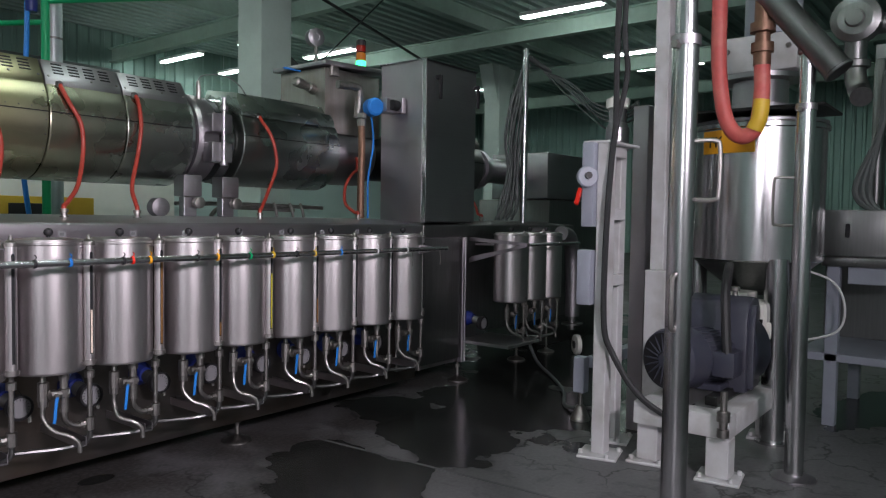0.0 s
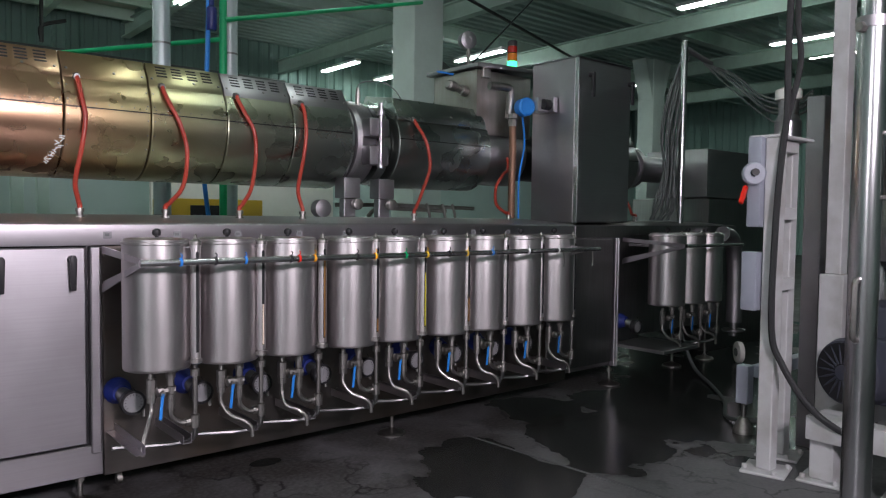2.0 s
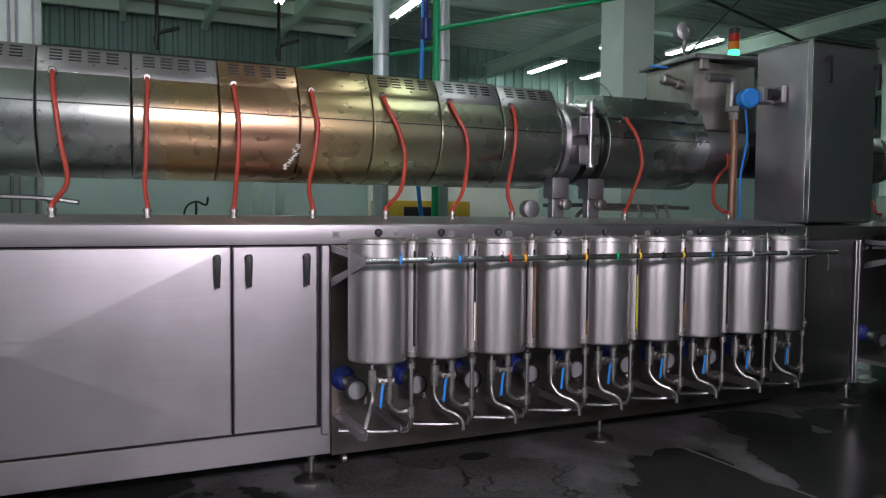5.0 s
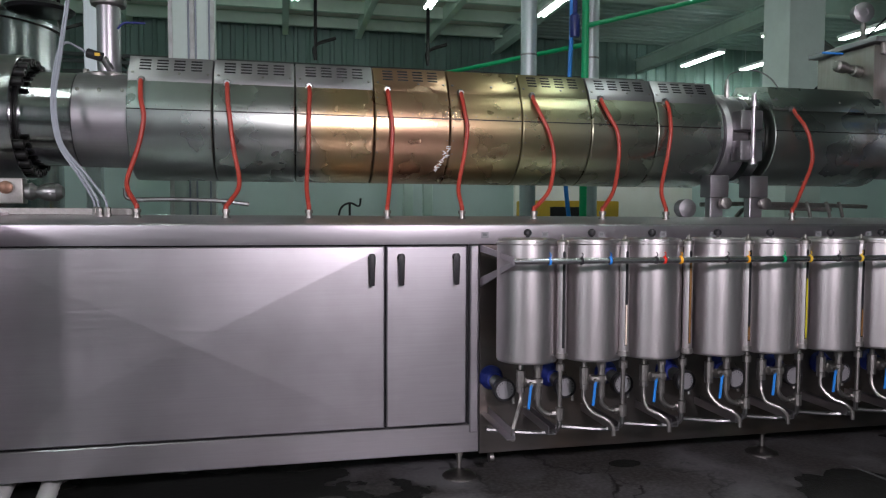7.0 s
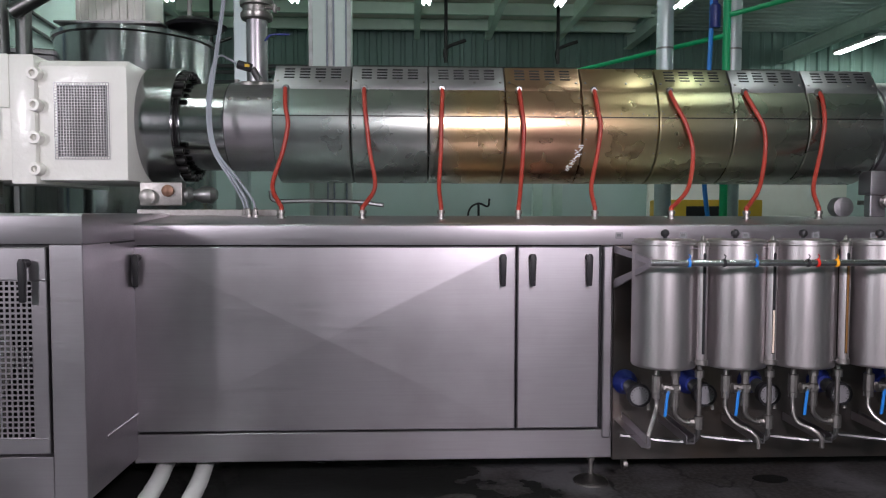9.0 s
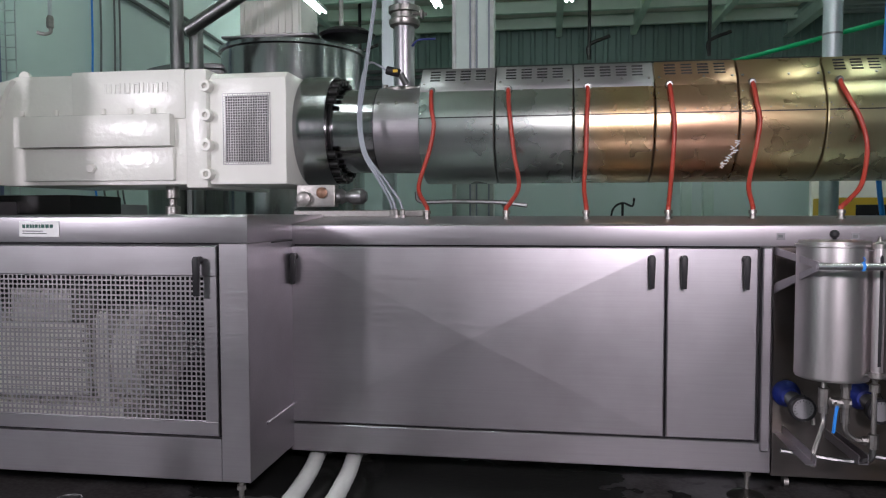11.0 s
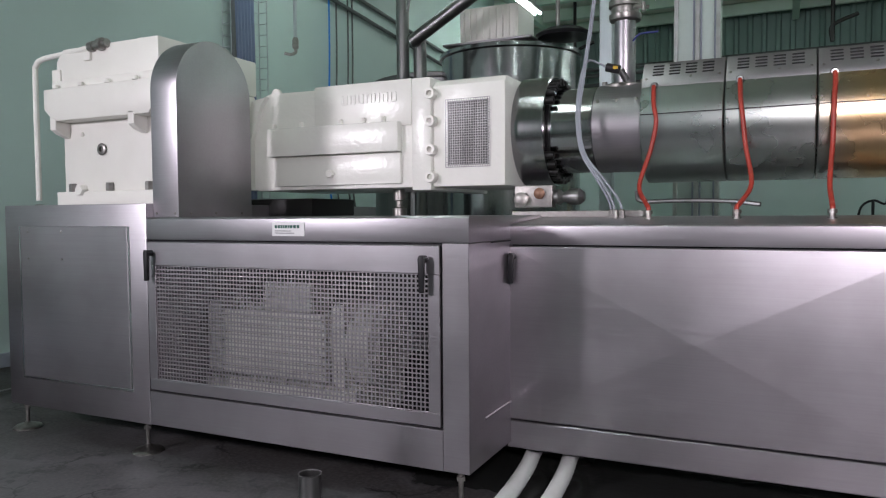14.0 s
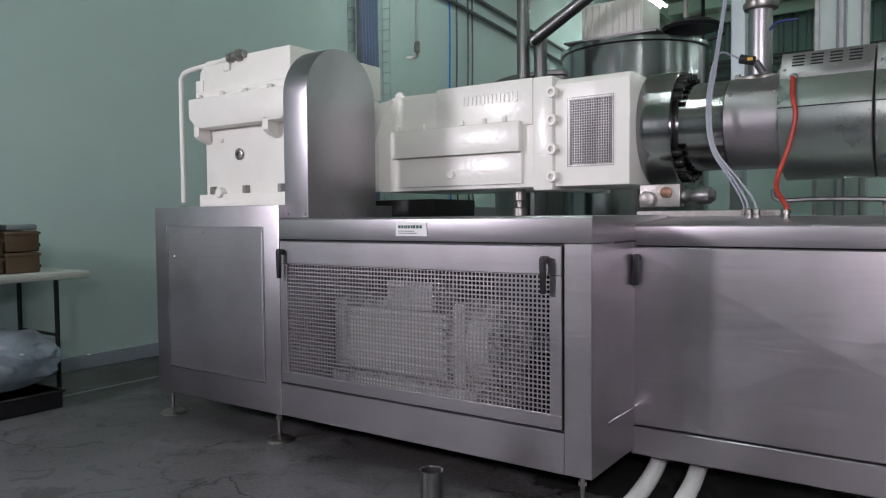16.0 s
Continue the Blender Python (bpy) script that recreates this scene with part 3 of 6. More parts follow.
# perforated door
DX0, DX1, DZ0, DZ1 = -2.466, -1.094, 0.296, 0.926
GX0, GX1, GZ0, GZ1 = -2.421, -1.140, 0.344, 0.826
# Black strips behind the door edges stand in for shade in the gaps.
part("door_gap_shade", box((DX0 - 0.006, MFRONT + 0.0165, 0.2865), (DX1 + 0.005, MFRONT + 0.019, GZ0 - 0.002)), BLACK, mc)
part("door_gap_shade", box((DX0 - 0.006, MFRONT + 0.0165, GZ1 + 0.002), (DX1 + 0.005, MFRONT + 0.019, 0.9345)), BLACK, mc)
part("door_gap_shade", box((GX1 + 0.002, MFRONT + 0.0165, GZ0), (DX1 + 0.005, MFRONT + 0.019, GZ1)), BLACK, mc)
door = part("door", box((DX0, MFRONT - 0.006, GZ1), (DX1, MFRONT + 0.016, DZ1), 0.003), STEEL_H, mc, "brushed steel door with a perforated panel")
part("door_frame", box((DX0, MFRONT - 0.006, DZ0), (DX1, MFRONT + 0.016, GZ0), 0.003), STEEL_H, door)
part("door_frame", box((DX0, MFRONT - 0.006, GZ0), (GX0, MFRONT + 0.016, GZ1), 0.002), STEEL, door)
part("door_frame", box((GX1, MFRONT - 0.006, GZ0), (DX1, MFRONT + 0.016, GZ1), 0.002), STEEL, door)


def perforated(x0, x1, z0, z1, y, pitch, hole, t):
    """A sheet with square holes: real openings, front and back faces and the webs between."""
    nx, nz = int((x1 - x0) / pitch), int((z1 - z0) / pitch)
    px, pz = (x1 - x0) / nx, (z1 - z0) / nz
    m = (1 - hole) / 2
    xs, zs = [x0], [z0]
    for i in range(nx):
        xs += [x0 + px * (i + m), x0 + px * (i + 1 - m)]
    for i in range(nz):
        zs += [z0 + pz * (i + m), z0 + pz * (i + 1 - m)]
    xs.append(x1)
    zs.append(z1)
    W, Hn = len(xs), len(zs)
    verts = [(x, yy, z) for yy in (y, y + t) for z in zs for x in xs]
    faces = []
    off = W * Hn
    for j in range(Hn - 1):
        for i in range(W - 1):
            a = j * W + i
            if i % 2 == 1 and j % 2 == 1:
                q = (a, a + 1, a + 1 + W, a + W)
                for u, v in zip(q, q[1:] + q[:1]):
                    faces.append((u, v, v + off, u + off))
                continue
            faces.append((a, a + 1, a + 1 + W, a + W))
            faces.append((a + off, a + W + off, a + 1 + W + off, a + 1 + off))
    me = bpy.data.meshes.new("perforated_sheet")
    me.from_pydata(verts, [], faces)
    return me


def sheet_part(name, me, mat, parent):
    o = ORIGIN[parent]
    me.transform(Matrix.Translation(-o))
    me.materials.append(mat)
    ob = new(name, me)
    ob.parent = parent
    ORIGIN[ob] = o
    return ob


sheet_part("perforated_sheet", perforated(GX0, GX1, GZ0, GZ1, MFRONT, 0.0165, 0.64, 0.0015), STEEL, door)
for hx in (-2.440, -1.150):
    lever_handle(hx, MFRONT - 0.006, 0.893, door, 0.13)
for x, y in ((-3.385, 2.364), (-2.55, 2.344), (-1.045, 2.345), (-3.3, 4.1), (-1.1, 4.1)):
    levelling_foot(x, y, 0.145, mc)

# nameplate on the drive cabinet
plate = thing("nameplate", (-1.732, MFRONT, 0.955), "white maker's plate with dark green lettering", "sign")
part("plate", box((-1.807, MFRONT - 0.003, 0.954), (-1.657, MFRONT, 1.007), 0.001), WHITE_PLASTIC, plate)
DARK_GREEN = material("dark_green_ink", (0.01, 0.08, 0.06), 0.5)
bm = bmesh.new()
x = -1.793
for w in (0.013, 0.012, 0.009, 0.008, 0.013, 0.008, 0.015, 0.015, 0.014):
    box((x, MFRONT - 0.0042, 0.984), (x + w * 0.8, MFRONT - 0.003, 0.996), bm=bm)
    x += w + 0.0012
part("logo_bars", bm, DARK_GREEN, plate, "dark green lettering drawn as bars")
bm = bmesh.new()
for z, w in ((0.972, 0.075), (0.964, 0.09)):
    box((-1.793, MFRONT - 0.0042, z), (-1.793 + w, MFRONT - 0.003, z + 0.0028), bm=bm)
part("small_print", bm, CABLE, plate)

# electric motor behind the perforated door
mo = thing("electric_motor", (-2.05, 2.75, 0.165), "large cream electric motor standing behind the perforated door", "motor")
part("housing", lathe([(0.13, 0), (0.165, 0.02), (0.17, 0.04), (0.17, 0.56), (0.15, 0.60)], (-2.36, 2.79, 0.475), "x", 40), CREAM_FLAT, mo)
part("side_panel", box((-2.34, 2.585, 0.33), (-1.77, 2.62, 0.61), 0.012), CREAM_FLAT, mo)
for k in range(7):
    part("cooling_fin", box((-2.33, 2.572, 0.352 + k * 0.038), (-1.78, 2.588, 0.360 + k * 0.038), 0.001), CREAM_FLAT, mo)
part("end_shield", box((-2.44, 2.60, 0.31), (-2.36, 2.98, 0.65), 0.03), CREAM_FLAT, mo)
part("end_shield", box((-1.755, 2.60, 0.30), (-1.69, 2.98, 0.665), 0.03), CREAM_FLAT, mo)
part("terminal_box", box((-2.05, 2.53, 0.625), (-1.80, 2.72, 0.755), 0.012), CREAM_FLAT, mo)
part("fan_cowl", lathe([(0.185, 0), (0.185, 0.11), (0.15, 0.14)], (-1.69, 2.79, 0.475), "x", 32), CREAM_FLAT, mo)
part("base", box((-2.44, 2.58, 0.164), (-1.62, 3.0, 0.30), 0.01), CREAM_FLAT, mo)

# ---------- belt guard ----------
bg = thing("belt_guard", (-2.41, 2.55, MZ1), "arched brushed stainless belt guard on the drive cabinet", "machine guard")
GY0, GY1, GZT = 2.33, 2.79, 1.80
R_ = (GY1 - GY0) / 2
arch = [(GY0, MZ1 + 0.001)] + [((GY0 + GY1) / 2 - R_ * math.cos(math.pi * i / 28), GZT - R_ + R_ * math.sin(math.pi * i / 28)) for i in range(29)] + [(GY1, MZ1 + 0.001)]
part("hood", prism(arch, "x", -2.472, -2.325, 0.004), STEEL, bg)
bm = bmesh.new()
for y in (2.40, 2.55, 2.72):
    lathe([(0.006, 0), (0.004, 0.004)], (-2.325, y, 1.045), (1, 0, 0), 8, bm)
for x in (-2.45, -2.345):
    lathe([(0.006, 0), (0.004, 0.004)], (x, GY0, 1.045), (0, -1, 0), 8, bm)
tagged(part("screws", bm, FITTING, bg), kind="stuff")

# ---------- gearbox ----------
GF = 3.07
gx = thing("gearbox", (-1.9, 3.4, 1.13), "cream enamelled cast gearbox with a raised maker mark", "gearbox")
part("main_casting", prism([(-2.57, 1.17), (-2.57, 1.42), (-2.475, 1.645), (-2.43, 1.658), (-1.60, 1.650), (-1.60, 1.160), (-2.5, 1.160)], "y", GF, 3.72, 0.012), CREAM, gx)
part("end_plate", prism([(-2.60, 1.165), (-2.60, 1.43), (-2.525, 1.625), (-2.43, 1.64), (-2.465, 1.60), (-2.535, 1.42), (-2.535, 1.165)], "y", GF - 0.03, 3.7, 0.008), CREAM, gx)
part("top_boss", box((-2.15, GF - 0.012, 1.45), (-1.605, 3.6, 1.667), 0.012), CREAM, gx)
part("side_cover", box((-2.42, GF - 0.045, 1.33), (-1.66, GF + 0.01, 1.47), 0.008), CREAM, gx)
part("lower_cover", box((-2.40, GF - 0.02, 1.18), (-1.66, GF + 0.01, 1.325), 0.006), CREAM, gx)
part("flange", box((-1.60, GF - 0.022, 1.145), (-1.50, 3.75, 1.662), 0.010), CREAM, gx)
part("lantern", prism([(GF, 1.16), (GF, 1.62), (GF + 0.03, 1.648), (3.68, 1.648), (3.71, 1.62), (3.71, 1.16)], "x", -1.50, -1.147, 0.010), CREAM, gx)
for z in (1.205, 1.33, 1.46, 1.585):
    part("flange_bolt", cap_screw((-1.50, GF + 0.005, z), (0, -1, 0), 0.027, 0.045), CREAM_FLAT, gx)
# Black plate for the shaded inside behind the mesh; the casting is solid.
part("grille_shade_plate", box((-1.425, GF - 0.002, 1.255), (-1.225, GF + 0.001, 1.545)), BLACK, gx)
bm = bmesh.new()
for i in range(20):
    x = -1.433 + 0.216 * i / 19
    box((x - 0.0013, GF - 0.006, 1.247), (x + 0.0013, GF - 0.004, 1.553), bm=bm)
for i in range(28):
    z = 1.247 + 0.306 * i / 27
    box((-1.433, GF - 0.0075, z - 0.0013), (-1.217, GF - 0.0055, z + 0.0013), bm=bm)
part("grille", bm, DARK_STEEL, gx, "fine steel mesh grille")
for x, z in ((-2.39, 1.485), (-2.22, 1.485), (-1.99, 1.485), (-1.86, 1.485), (-1.75, 1.485)):
    part("bolt", cap_screw((x, GF - 0.02, z - 0.012), (0, 0, 1), 0.011, 0.024), CREAM_FLAT, gx)
part("drain_plug", hex_bolt((-2.05, GF - 0.02, 1.235), (0, -1, 0), 0.022, 0.02), CREAM_FLAT, gx)
part("lifting_eye", lathe([(0.012, 0), (0.028, 0.004), (0.028, 0.02), (0.012, 0.024)], (-2.40, GF + 0.03, 1.655), (0, -1, 0), 16), CREAM, gx)
bm = lathe([(0.035, 0), (0.035, 0.035), (0.018, 0.04), (0.018, 0.07), (0.03, 0.075), (0.03, 0.128)], (-1.75, 3.2, 1.03), "z", 16)
part("support_foot", bm, FITTING, gx)
part("rear_bracket", box((-2.62, 3.1, 1.03), (-2.2, 3.5, 1.12), 0.01), BLACK_STEEL, gx)

bm = bmesh.new()
for k in range(7):
    x = -1.985 + 0.045 * k
    box((x, GF - 0.0165, 1.565), (x + 0.009, GF - 0.011, 1.61), 0.002, bm)
    box((x + 0.024, GF - 0.0165, 1.565), (x + 0.033, GF - 0.011, 1.61), 0.002, bm)
    zz = 1.603 if k % 2 else 1.565
    box((x + 0.007, GF - 0.016, zz), (x + 0.026, GF - 0.011, zz + 0.008), 0.001, bm)
part("raised_mark", bm, CREAM, gx, "raised cast maker's mark")

# ---------- second gear housing at the west end ----------
gh = thing("gear_housing", (-3.15, 2.75, MZ2), "cream cast gear housing with bolted ledge", "gearbox")
part("upper_step", box((-3.32, 2.50, 1.66), (-2.6, 3.1, 1.70), 0.008), CREAM_FLAT, gh)
part("lower_body", box((-3.31, 2.55, MZ2 + 0.03), (-2.6, 3.02, 1.52), 0.012), CREAM_FLAT, gh)
part("base_flange", box((-3.345, 2.53, MZ2 + 0.002), (-2.55, 3.04, MZ2 + 0.07), 0.006), CREAM_FLAT, gh)
part("ledge", prism([(-3.345, 1.56), (-3.345, 1.66), (-2.58, 1.66), (-2.58, 1.56), (-2.64, 1.50), (-3.28, 1.50)], "y", 2.47, 3.14, 0.012), CREAM_FLAT, gh)
part("cap", prism([(-3.31, 1.67), (-3.31, 1.80), (-3.26, 1.86), (-2.62, 1.86), (-2.62, 1.67)], "y", 2.52, 3.2, 0.015), CREAM_FLAT, gh)
for x in (-3.28, -2.75):
    part("lug", prism([(2.47, 1.52), (2.47, 1.46), (2.50, 1.44), (2.56, 1.42), (2.56, 1.52)], "x", x - 0.02, x + 0.02, 0.004), CREAM_FLAT, gh)
for x in (-3.27, -3.09, -2.91, -2.73):
    part("ledge_bolt", cap_screw((x, 2.485, 1.66), (0, 0, 1), 0.015, 0.018), CREAM_FLAT, gh)
for x in (-3.24, -2.98, -2.72):
    part("base_bolt", hex_bolt((x, 2.545, MZ2 + 0.07), (0, 0, 1), 0.022, 0.04), FITTING, gh)
part("sight_plug", lathe([(0.026, 0), (0.03, 0.01), (0.024, 0.014), (0.014, 0.014), (0.014, 0.004), (0.001, 0.004)], (-3.03, 2.55, 1.36), (0, -1, 0), 20), FITTING, gh)
part("cap_step", box((-3.33, 2.51, 1.70), (-3.27, 2.60, 1.76), 0.006), CREAM_FLAT, gh)
part("cap_boss", box((-3.10, 2.505, 1.785), (-3.05, 2.525, 1.825), 0.006), CREAM_FLAT, gh)
part("vent_plug", lathe([(0.012, 0), (0.012, 0.008), (0.007, 0.012)], (-3.17, 2.55, 1.44), (0, -1, 0), 12), CREAM_FLAT, gh)
part("top_stud", lathe([(0.03, 1.86), (0.03, 1.872), (0.02, 1.878)], (-2.80, 2.60, 0), "z", 20), CREAM_FLAT, gh)
part("drain_plug", hex_bolt((-3.17, 2.55, 1.165), (0, -1, 0), 0.03, 0.035), CREAM_FLAT, gh)
pipe = part("oil_pipe", sweep([(-3.495, 2.54, MZ2 + 0.03), (-3.495, 2.54, 1.3), (-3.495, 2.54, 1.74), (-3.485, 2.54, 1.80), (-3.43, 2.54, 1.83), (-3.2, 2.53, 1.84), (-2.98, 2.51, 1.85)], 0.014, 10), CREAM_FLAT, gh, "white bent oil pipe")
part("union", lathe([(0.026, 0), (0.026, 0.035), (0.02, 0.036), (0.02, 0.07), (0.03, 0.072), (0.03, 0.10), (0.02, 0.102), (0.02, 0.13)], (-3.06, 2.52, 1.847), (1, -0.1, 0.05), 12), FITTING, pipe)
part("foot_bracket", box((-3.53, 2.50, MZ2 - 0.045), (-3.39, 2.58, MZ2 - 0.031), 0.003), FITTING, pipe)
part("base_union", lathe([(0.024, 0), (0.024, 0.03), (0.02, 0.04)], (-3.495, 2.54, MZ2 - 0.03), "z", 10), FITTING, pipe)

# ---------- extruder barrel ----------
eb = thing("extruder_barrel", (0.75, AXIS_Y, 1.02), "long horizontal extruder barrel clad in heat-tinted sheet steel", "extruder")
RB = 0.248
SEG0, PITCH = -0.585, 0.3295


def barrel_zone(x0, x1, r, mat, parent):
    """One clad zone: a rolled sheet with a lapped seam and tiny edge screws."""
    bm = lathe([(r - 0.012, x0 + 0.001), (r - 0.003, x0 + 0.003), (r, x0 + 0.007), (r, x1 - 0.007), (r - 0.003, x1 - 0.003), (r - 0.012, x1 - 0.001)], (0, AXIS_Y, AXIS_Z), "x", 64)
    z = part("zone_cladding", bm, mat, parent)
    part("seam", box((x0 + 0.006, AXIS_Y - r - 0.003, AXIS_Z + 0.022), (x1 - 0.006, AXIS_Y - r + 0.01, AXIS_Z + 0.026)), BLACK_STEEL, z)
    bm = bmesh.new()
    for k in range(9):
        for xx in (x0 + 0.014, x1 - 0.014):
            a = radians(150 + k * 14)
            lathe([(0.0035, 0), (0.002, 0.003)], (xx, AXIS_Y + r * math.cos(a), AXIS_Z - r * math.sin(a) + 0.04 * 0), (0, math.cos(a), -math.sin(a)), 6, bm)
    for k in range(7):
        xx = x0 + 0.02 + (x1 - x0 - 0.04) * k / 6
        a = math.asin(0.04 / r)
        lathe([(0.003, 0), (0.002, 0.003)], (xx, AXIS_Y - r * math.cos(a), AXIS_Z + 0.04), (0, -1, 0.15), 6, bm)
    tagged(part("rivets", bm, FITTING, z), kind="stuff")
    return z


def vent_cover(x0, x1, parent, mat, slots=True):
    """Folded sheet terminal cover on top of a zone, with rows of louvre slots on its sloping face."""
    y0 = AXIS_Y - 0.196
    prof = [(y0 - 0.010, 1.545), (y0, 1.585), (y0 + 0.055, 1.665), (AXIS_Y + 0.10, 1.70), (AXIS_Y + 0.16, 1.60), (AXIS_Y + 0.16, 1.545)]
    c = part("terminal_cover", prism(prof, "x", x0 + 0.003, x1 - 0.003, 0.003), mat, parent)
    if slots:
        tilt = Matrix.Rotation(math.atan2(0.080, 0.055), 4, "X")
        for i in range(4):
            for j in range(4):
                xx = x0 + (x1 - x0) * (0.2 + 0.2 * i)
                f = 0.30 + 0.17 * j
                p = Vector((xx, y0 + 0.055 * f, 1.585 + 0.08 * f))
                piece("louvre_slot", SLOT_MESH, c, Matrix.Translation(p) @ tilt)
    for xx in (x0 + 0.02, x0 + (x1 - x0) * 0.6, x1 - 0.02):
        piece("screw", SCREW_MESH, c, Matrix.Translation((xx, y0 + 0.006, 1.592)) @ Vector((0, -0.8, 0.6)).to_track_quat("Z", "Y").to_matrix().to_4x4())
    return c


for i in range(8):
    x0 = SEG0 + PITCH * i
    z = barrel_zone(x0, x0 + PITCH, RB, HEAT, eb)
    vent_cover(x0, x0 + PITCH, eb, HEAT if i in (3, 4, 5) else STEEL, i != 4)
XE = SEG0 + 8 * PITCH
# feed end: big bolted flange, polished neck, clad throat
part("main_flange", lathe([(0.20, -1.147), (0.252, -1.146), (0.255, -1.142), (0.255, -1.003), (0.252, -1.0), (0.10, -0.998)], (0, AXIS_Y, AXIS_Z), "x", 64), POLISHED, eb, "polished steel flange")
part("bolt_ring", lathe([(0.185, -0.999), (0.205, -0.998), (0.205, -0.990), (0.185, -0.988)], (0, AXIS_Y, AXIS_Z), "x", 56), BLACK_STEEL, eb, "blackened bolt ring")
for i in range(28):
    a = 2 * math.pi * (i + 0.5) / 28
    if math.cos(a) < -0.94:
        continue
    part("flange_bolt", cap_screw((-0.999, AXIS_Y + 0.227 * math.cos(a), AXIS_Z + 0.227 * math.sin(a)), (1, 0, 0), 0.0175, 0.034), BLACK_STEEL, eb)
part("neck", lathe([(0.185, -0.995), (0.193, -0.99), (0.193, -0.80), (0.185, -0.795)], (0, AXIS_Y, AXIS_Z), "x", 64), POLISHED, eb)
part("throat_cladding", lathe([(0.17, -0.80), (0.196, -0.795), (0.196, SEG0 - 0.006), (0.18, SEG0 - 0.004)], (0, AXIS_Y, AXIS_Z), "x", 64), STEEL, eb)
bm = bmesh.new()
for x in (-0.77, -0.69, -0.605):
    lathe([(0.008, 0), (0.008, 0.006), (0.004, 0.008)], (x, AXIS_Y - 0.19, AXIS_Z + 0.10), (0, -0.9, 0.45), 8, bm)
tagged(part("screws", bm, FITTING, eb), kind="stuff")
# chalk scribbles low on the fourth zone
CHALK = material("white_chalk", (0.62, 0.62, 0.60), 0.9)
bm = bmesh.new()
rk = random.Random(3)
for k in range(16):
    a = radians(22 + 2.1 * k * 0.9)
    xx = 0.735 - 0.004 * k + rk.uniform(-0.012, 0.012)
    p = Vector((xx, AXIS_Y - (RB + 0.001) * math.cos(a), AXIS_Z - (RB + 0.001) * math.sin(a)))
    box(p - Vector((0.010, 0.0012, 0.0022)), p + Vector((0.010, 0.0012, 0.0022)), 0.0, bm, Matrix.Rotation(rk.uniform(-0.9, 0.9), 4, "Y"))
tagged(part("chalk_marks", bm, CHALK, eb, "white chalk scribble"), kind="stuff")
# clamp joint
part("joint_ring", lathe([(0.19, XE), (0.228, XE + 0.002), (0.232, XE + 0.02), (0.20, XE + 0.05)], (0, AXIS_Y, AXIS_Z), "x", 64), POLISHED, eb)
part("joint_ring", lathe([(0.17, XE + 0.04), (0.215, XE + 0.05), (0.222, XE + 0.075), (0.222, XE + 0.16), (0.17, XE + 0.18)], (0, AXIS_Y, AXIS_Z), "x", 64), STEEL, eb)
part("joint_core", lathe([(0.165, XE + 0.03), (0.165, XE + 0.32)], (0, AXIS_Y, AXIS_Z), "x", 48), DARK_STEEL, eb)
part("joint_ring", lathe([(0.17, XE + 0.20), (0.215, XE + 0.205), (0.222, XE + 0.25), (0.20, XE + 0.275)], (0, AXIS_Y, AXIS_Z), "x", 64), POLISHED, eb)
clamp = part("clamp", box((XE + 0.075, AXIS_Y - 0.285, 1.43), (XE + 0.195, AXIS_Y - 0.205, 1.525), 0.012), STEEL, eb, "steel clamp blocks with a threaded tie bolt")
part("clamp_block", box((XE + 0.075, AXIS_Y - 0.285, 1.285), (XE + 0.195, AXIS_Y - 0.205, 1.385), 0.012), STEEL, clamp)
part("tie_bolt", lathe([(0.02, 0), (0.02, 0.02), (0.011, 0.022), (0.011, 0.265), (0.02, 0.267), (0.02, 0.29), (0.010, 0.292), (0.010, 0.33)], (XE + 0.135, AXIS_Y - 0.295, 1.27), "z", 12), STEEL, clamp)
# second barrel part
Z9 = XE + 0.30
barrel_zone(Z9, Z9 + 0.68, 0.232, HEAT, eb)
vent_cover(Z9, Z9 + 0.66, eb, HEAT, False)
bm = bmesh.new()
for i in range(9):
    for j in range(2):
        xx = Z9 + 0.06 + 0.068 * i
        box((xx - 0.018, AXIS_Y - 0.198, 1.556 + 0.014 * j), (xx + 0.018, AXIS_Y - 0.194, 1.560 + 0.014 * j), bm=bm)
tagged(part("louvre_slots", bm, BLACK, eb), kind="stuff")
part("outlet_sleeve", lathe([(0.17, Z9 + 0.67), (0.19, Z9 + 0.675), (0.19, Z9 + 1.02), (0.16, Z9 + 1.03)], (0, AXIS_Y, AXIS_Z), "x", 56), STEEL, eb)
part("outlet_tube", lathe([(0.15, Z9 + 1.0), (0.15, Z9 + 1.45)], (0, AXIS_Y, AXIS_Z), "x", 40), BLACK_STEEL, eb)
Z10 = 3.95
barrel_zone(Z10, Z10 + 0.55, 0.232, DARK_STEEL, eb)
vent_cover(Z10, Z10 + 0.53, eb, DARK_STEEL, False)
part("end_cone", lathe([(0.225, Z10 + 0.55), (0.13, Z10 + 0.66), (0.13, Z10 + 0.72), (0.155, Z10 + 0.725), (0.155, Z10 + 0.77), (0.10, Z10 + 0.78), (0.10, Z10 + 1.2)], (0, AXIS_Y, AXIS_Z), "x", 48), STEEL, eb)
for x in (XE + 0.02, XE + 0.235):
    s = part("support_block", box((x - 0.05, AXIS_Y - 0.21, 1.115), (x + 0.05, AXIS_Y - 0.12, 1.22), 0.006), STEEL, eb)
    part("support_foot", box((x - 0.035, AXIS_Y - 0.19, 1.018), (x + 0.035, AXIS_Y - 0.14, 1.115), 0.004), STEEL, s)
    part("clamp_screw", lathe([(0.028, 0), (0.028, 0.03), (0.018, 0.034)], (x + 0.02, AXIS_Y - 0.21, 1.085), (0, -1, 0), 20), FITTING, s)
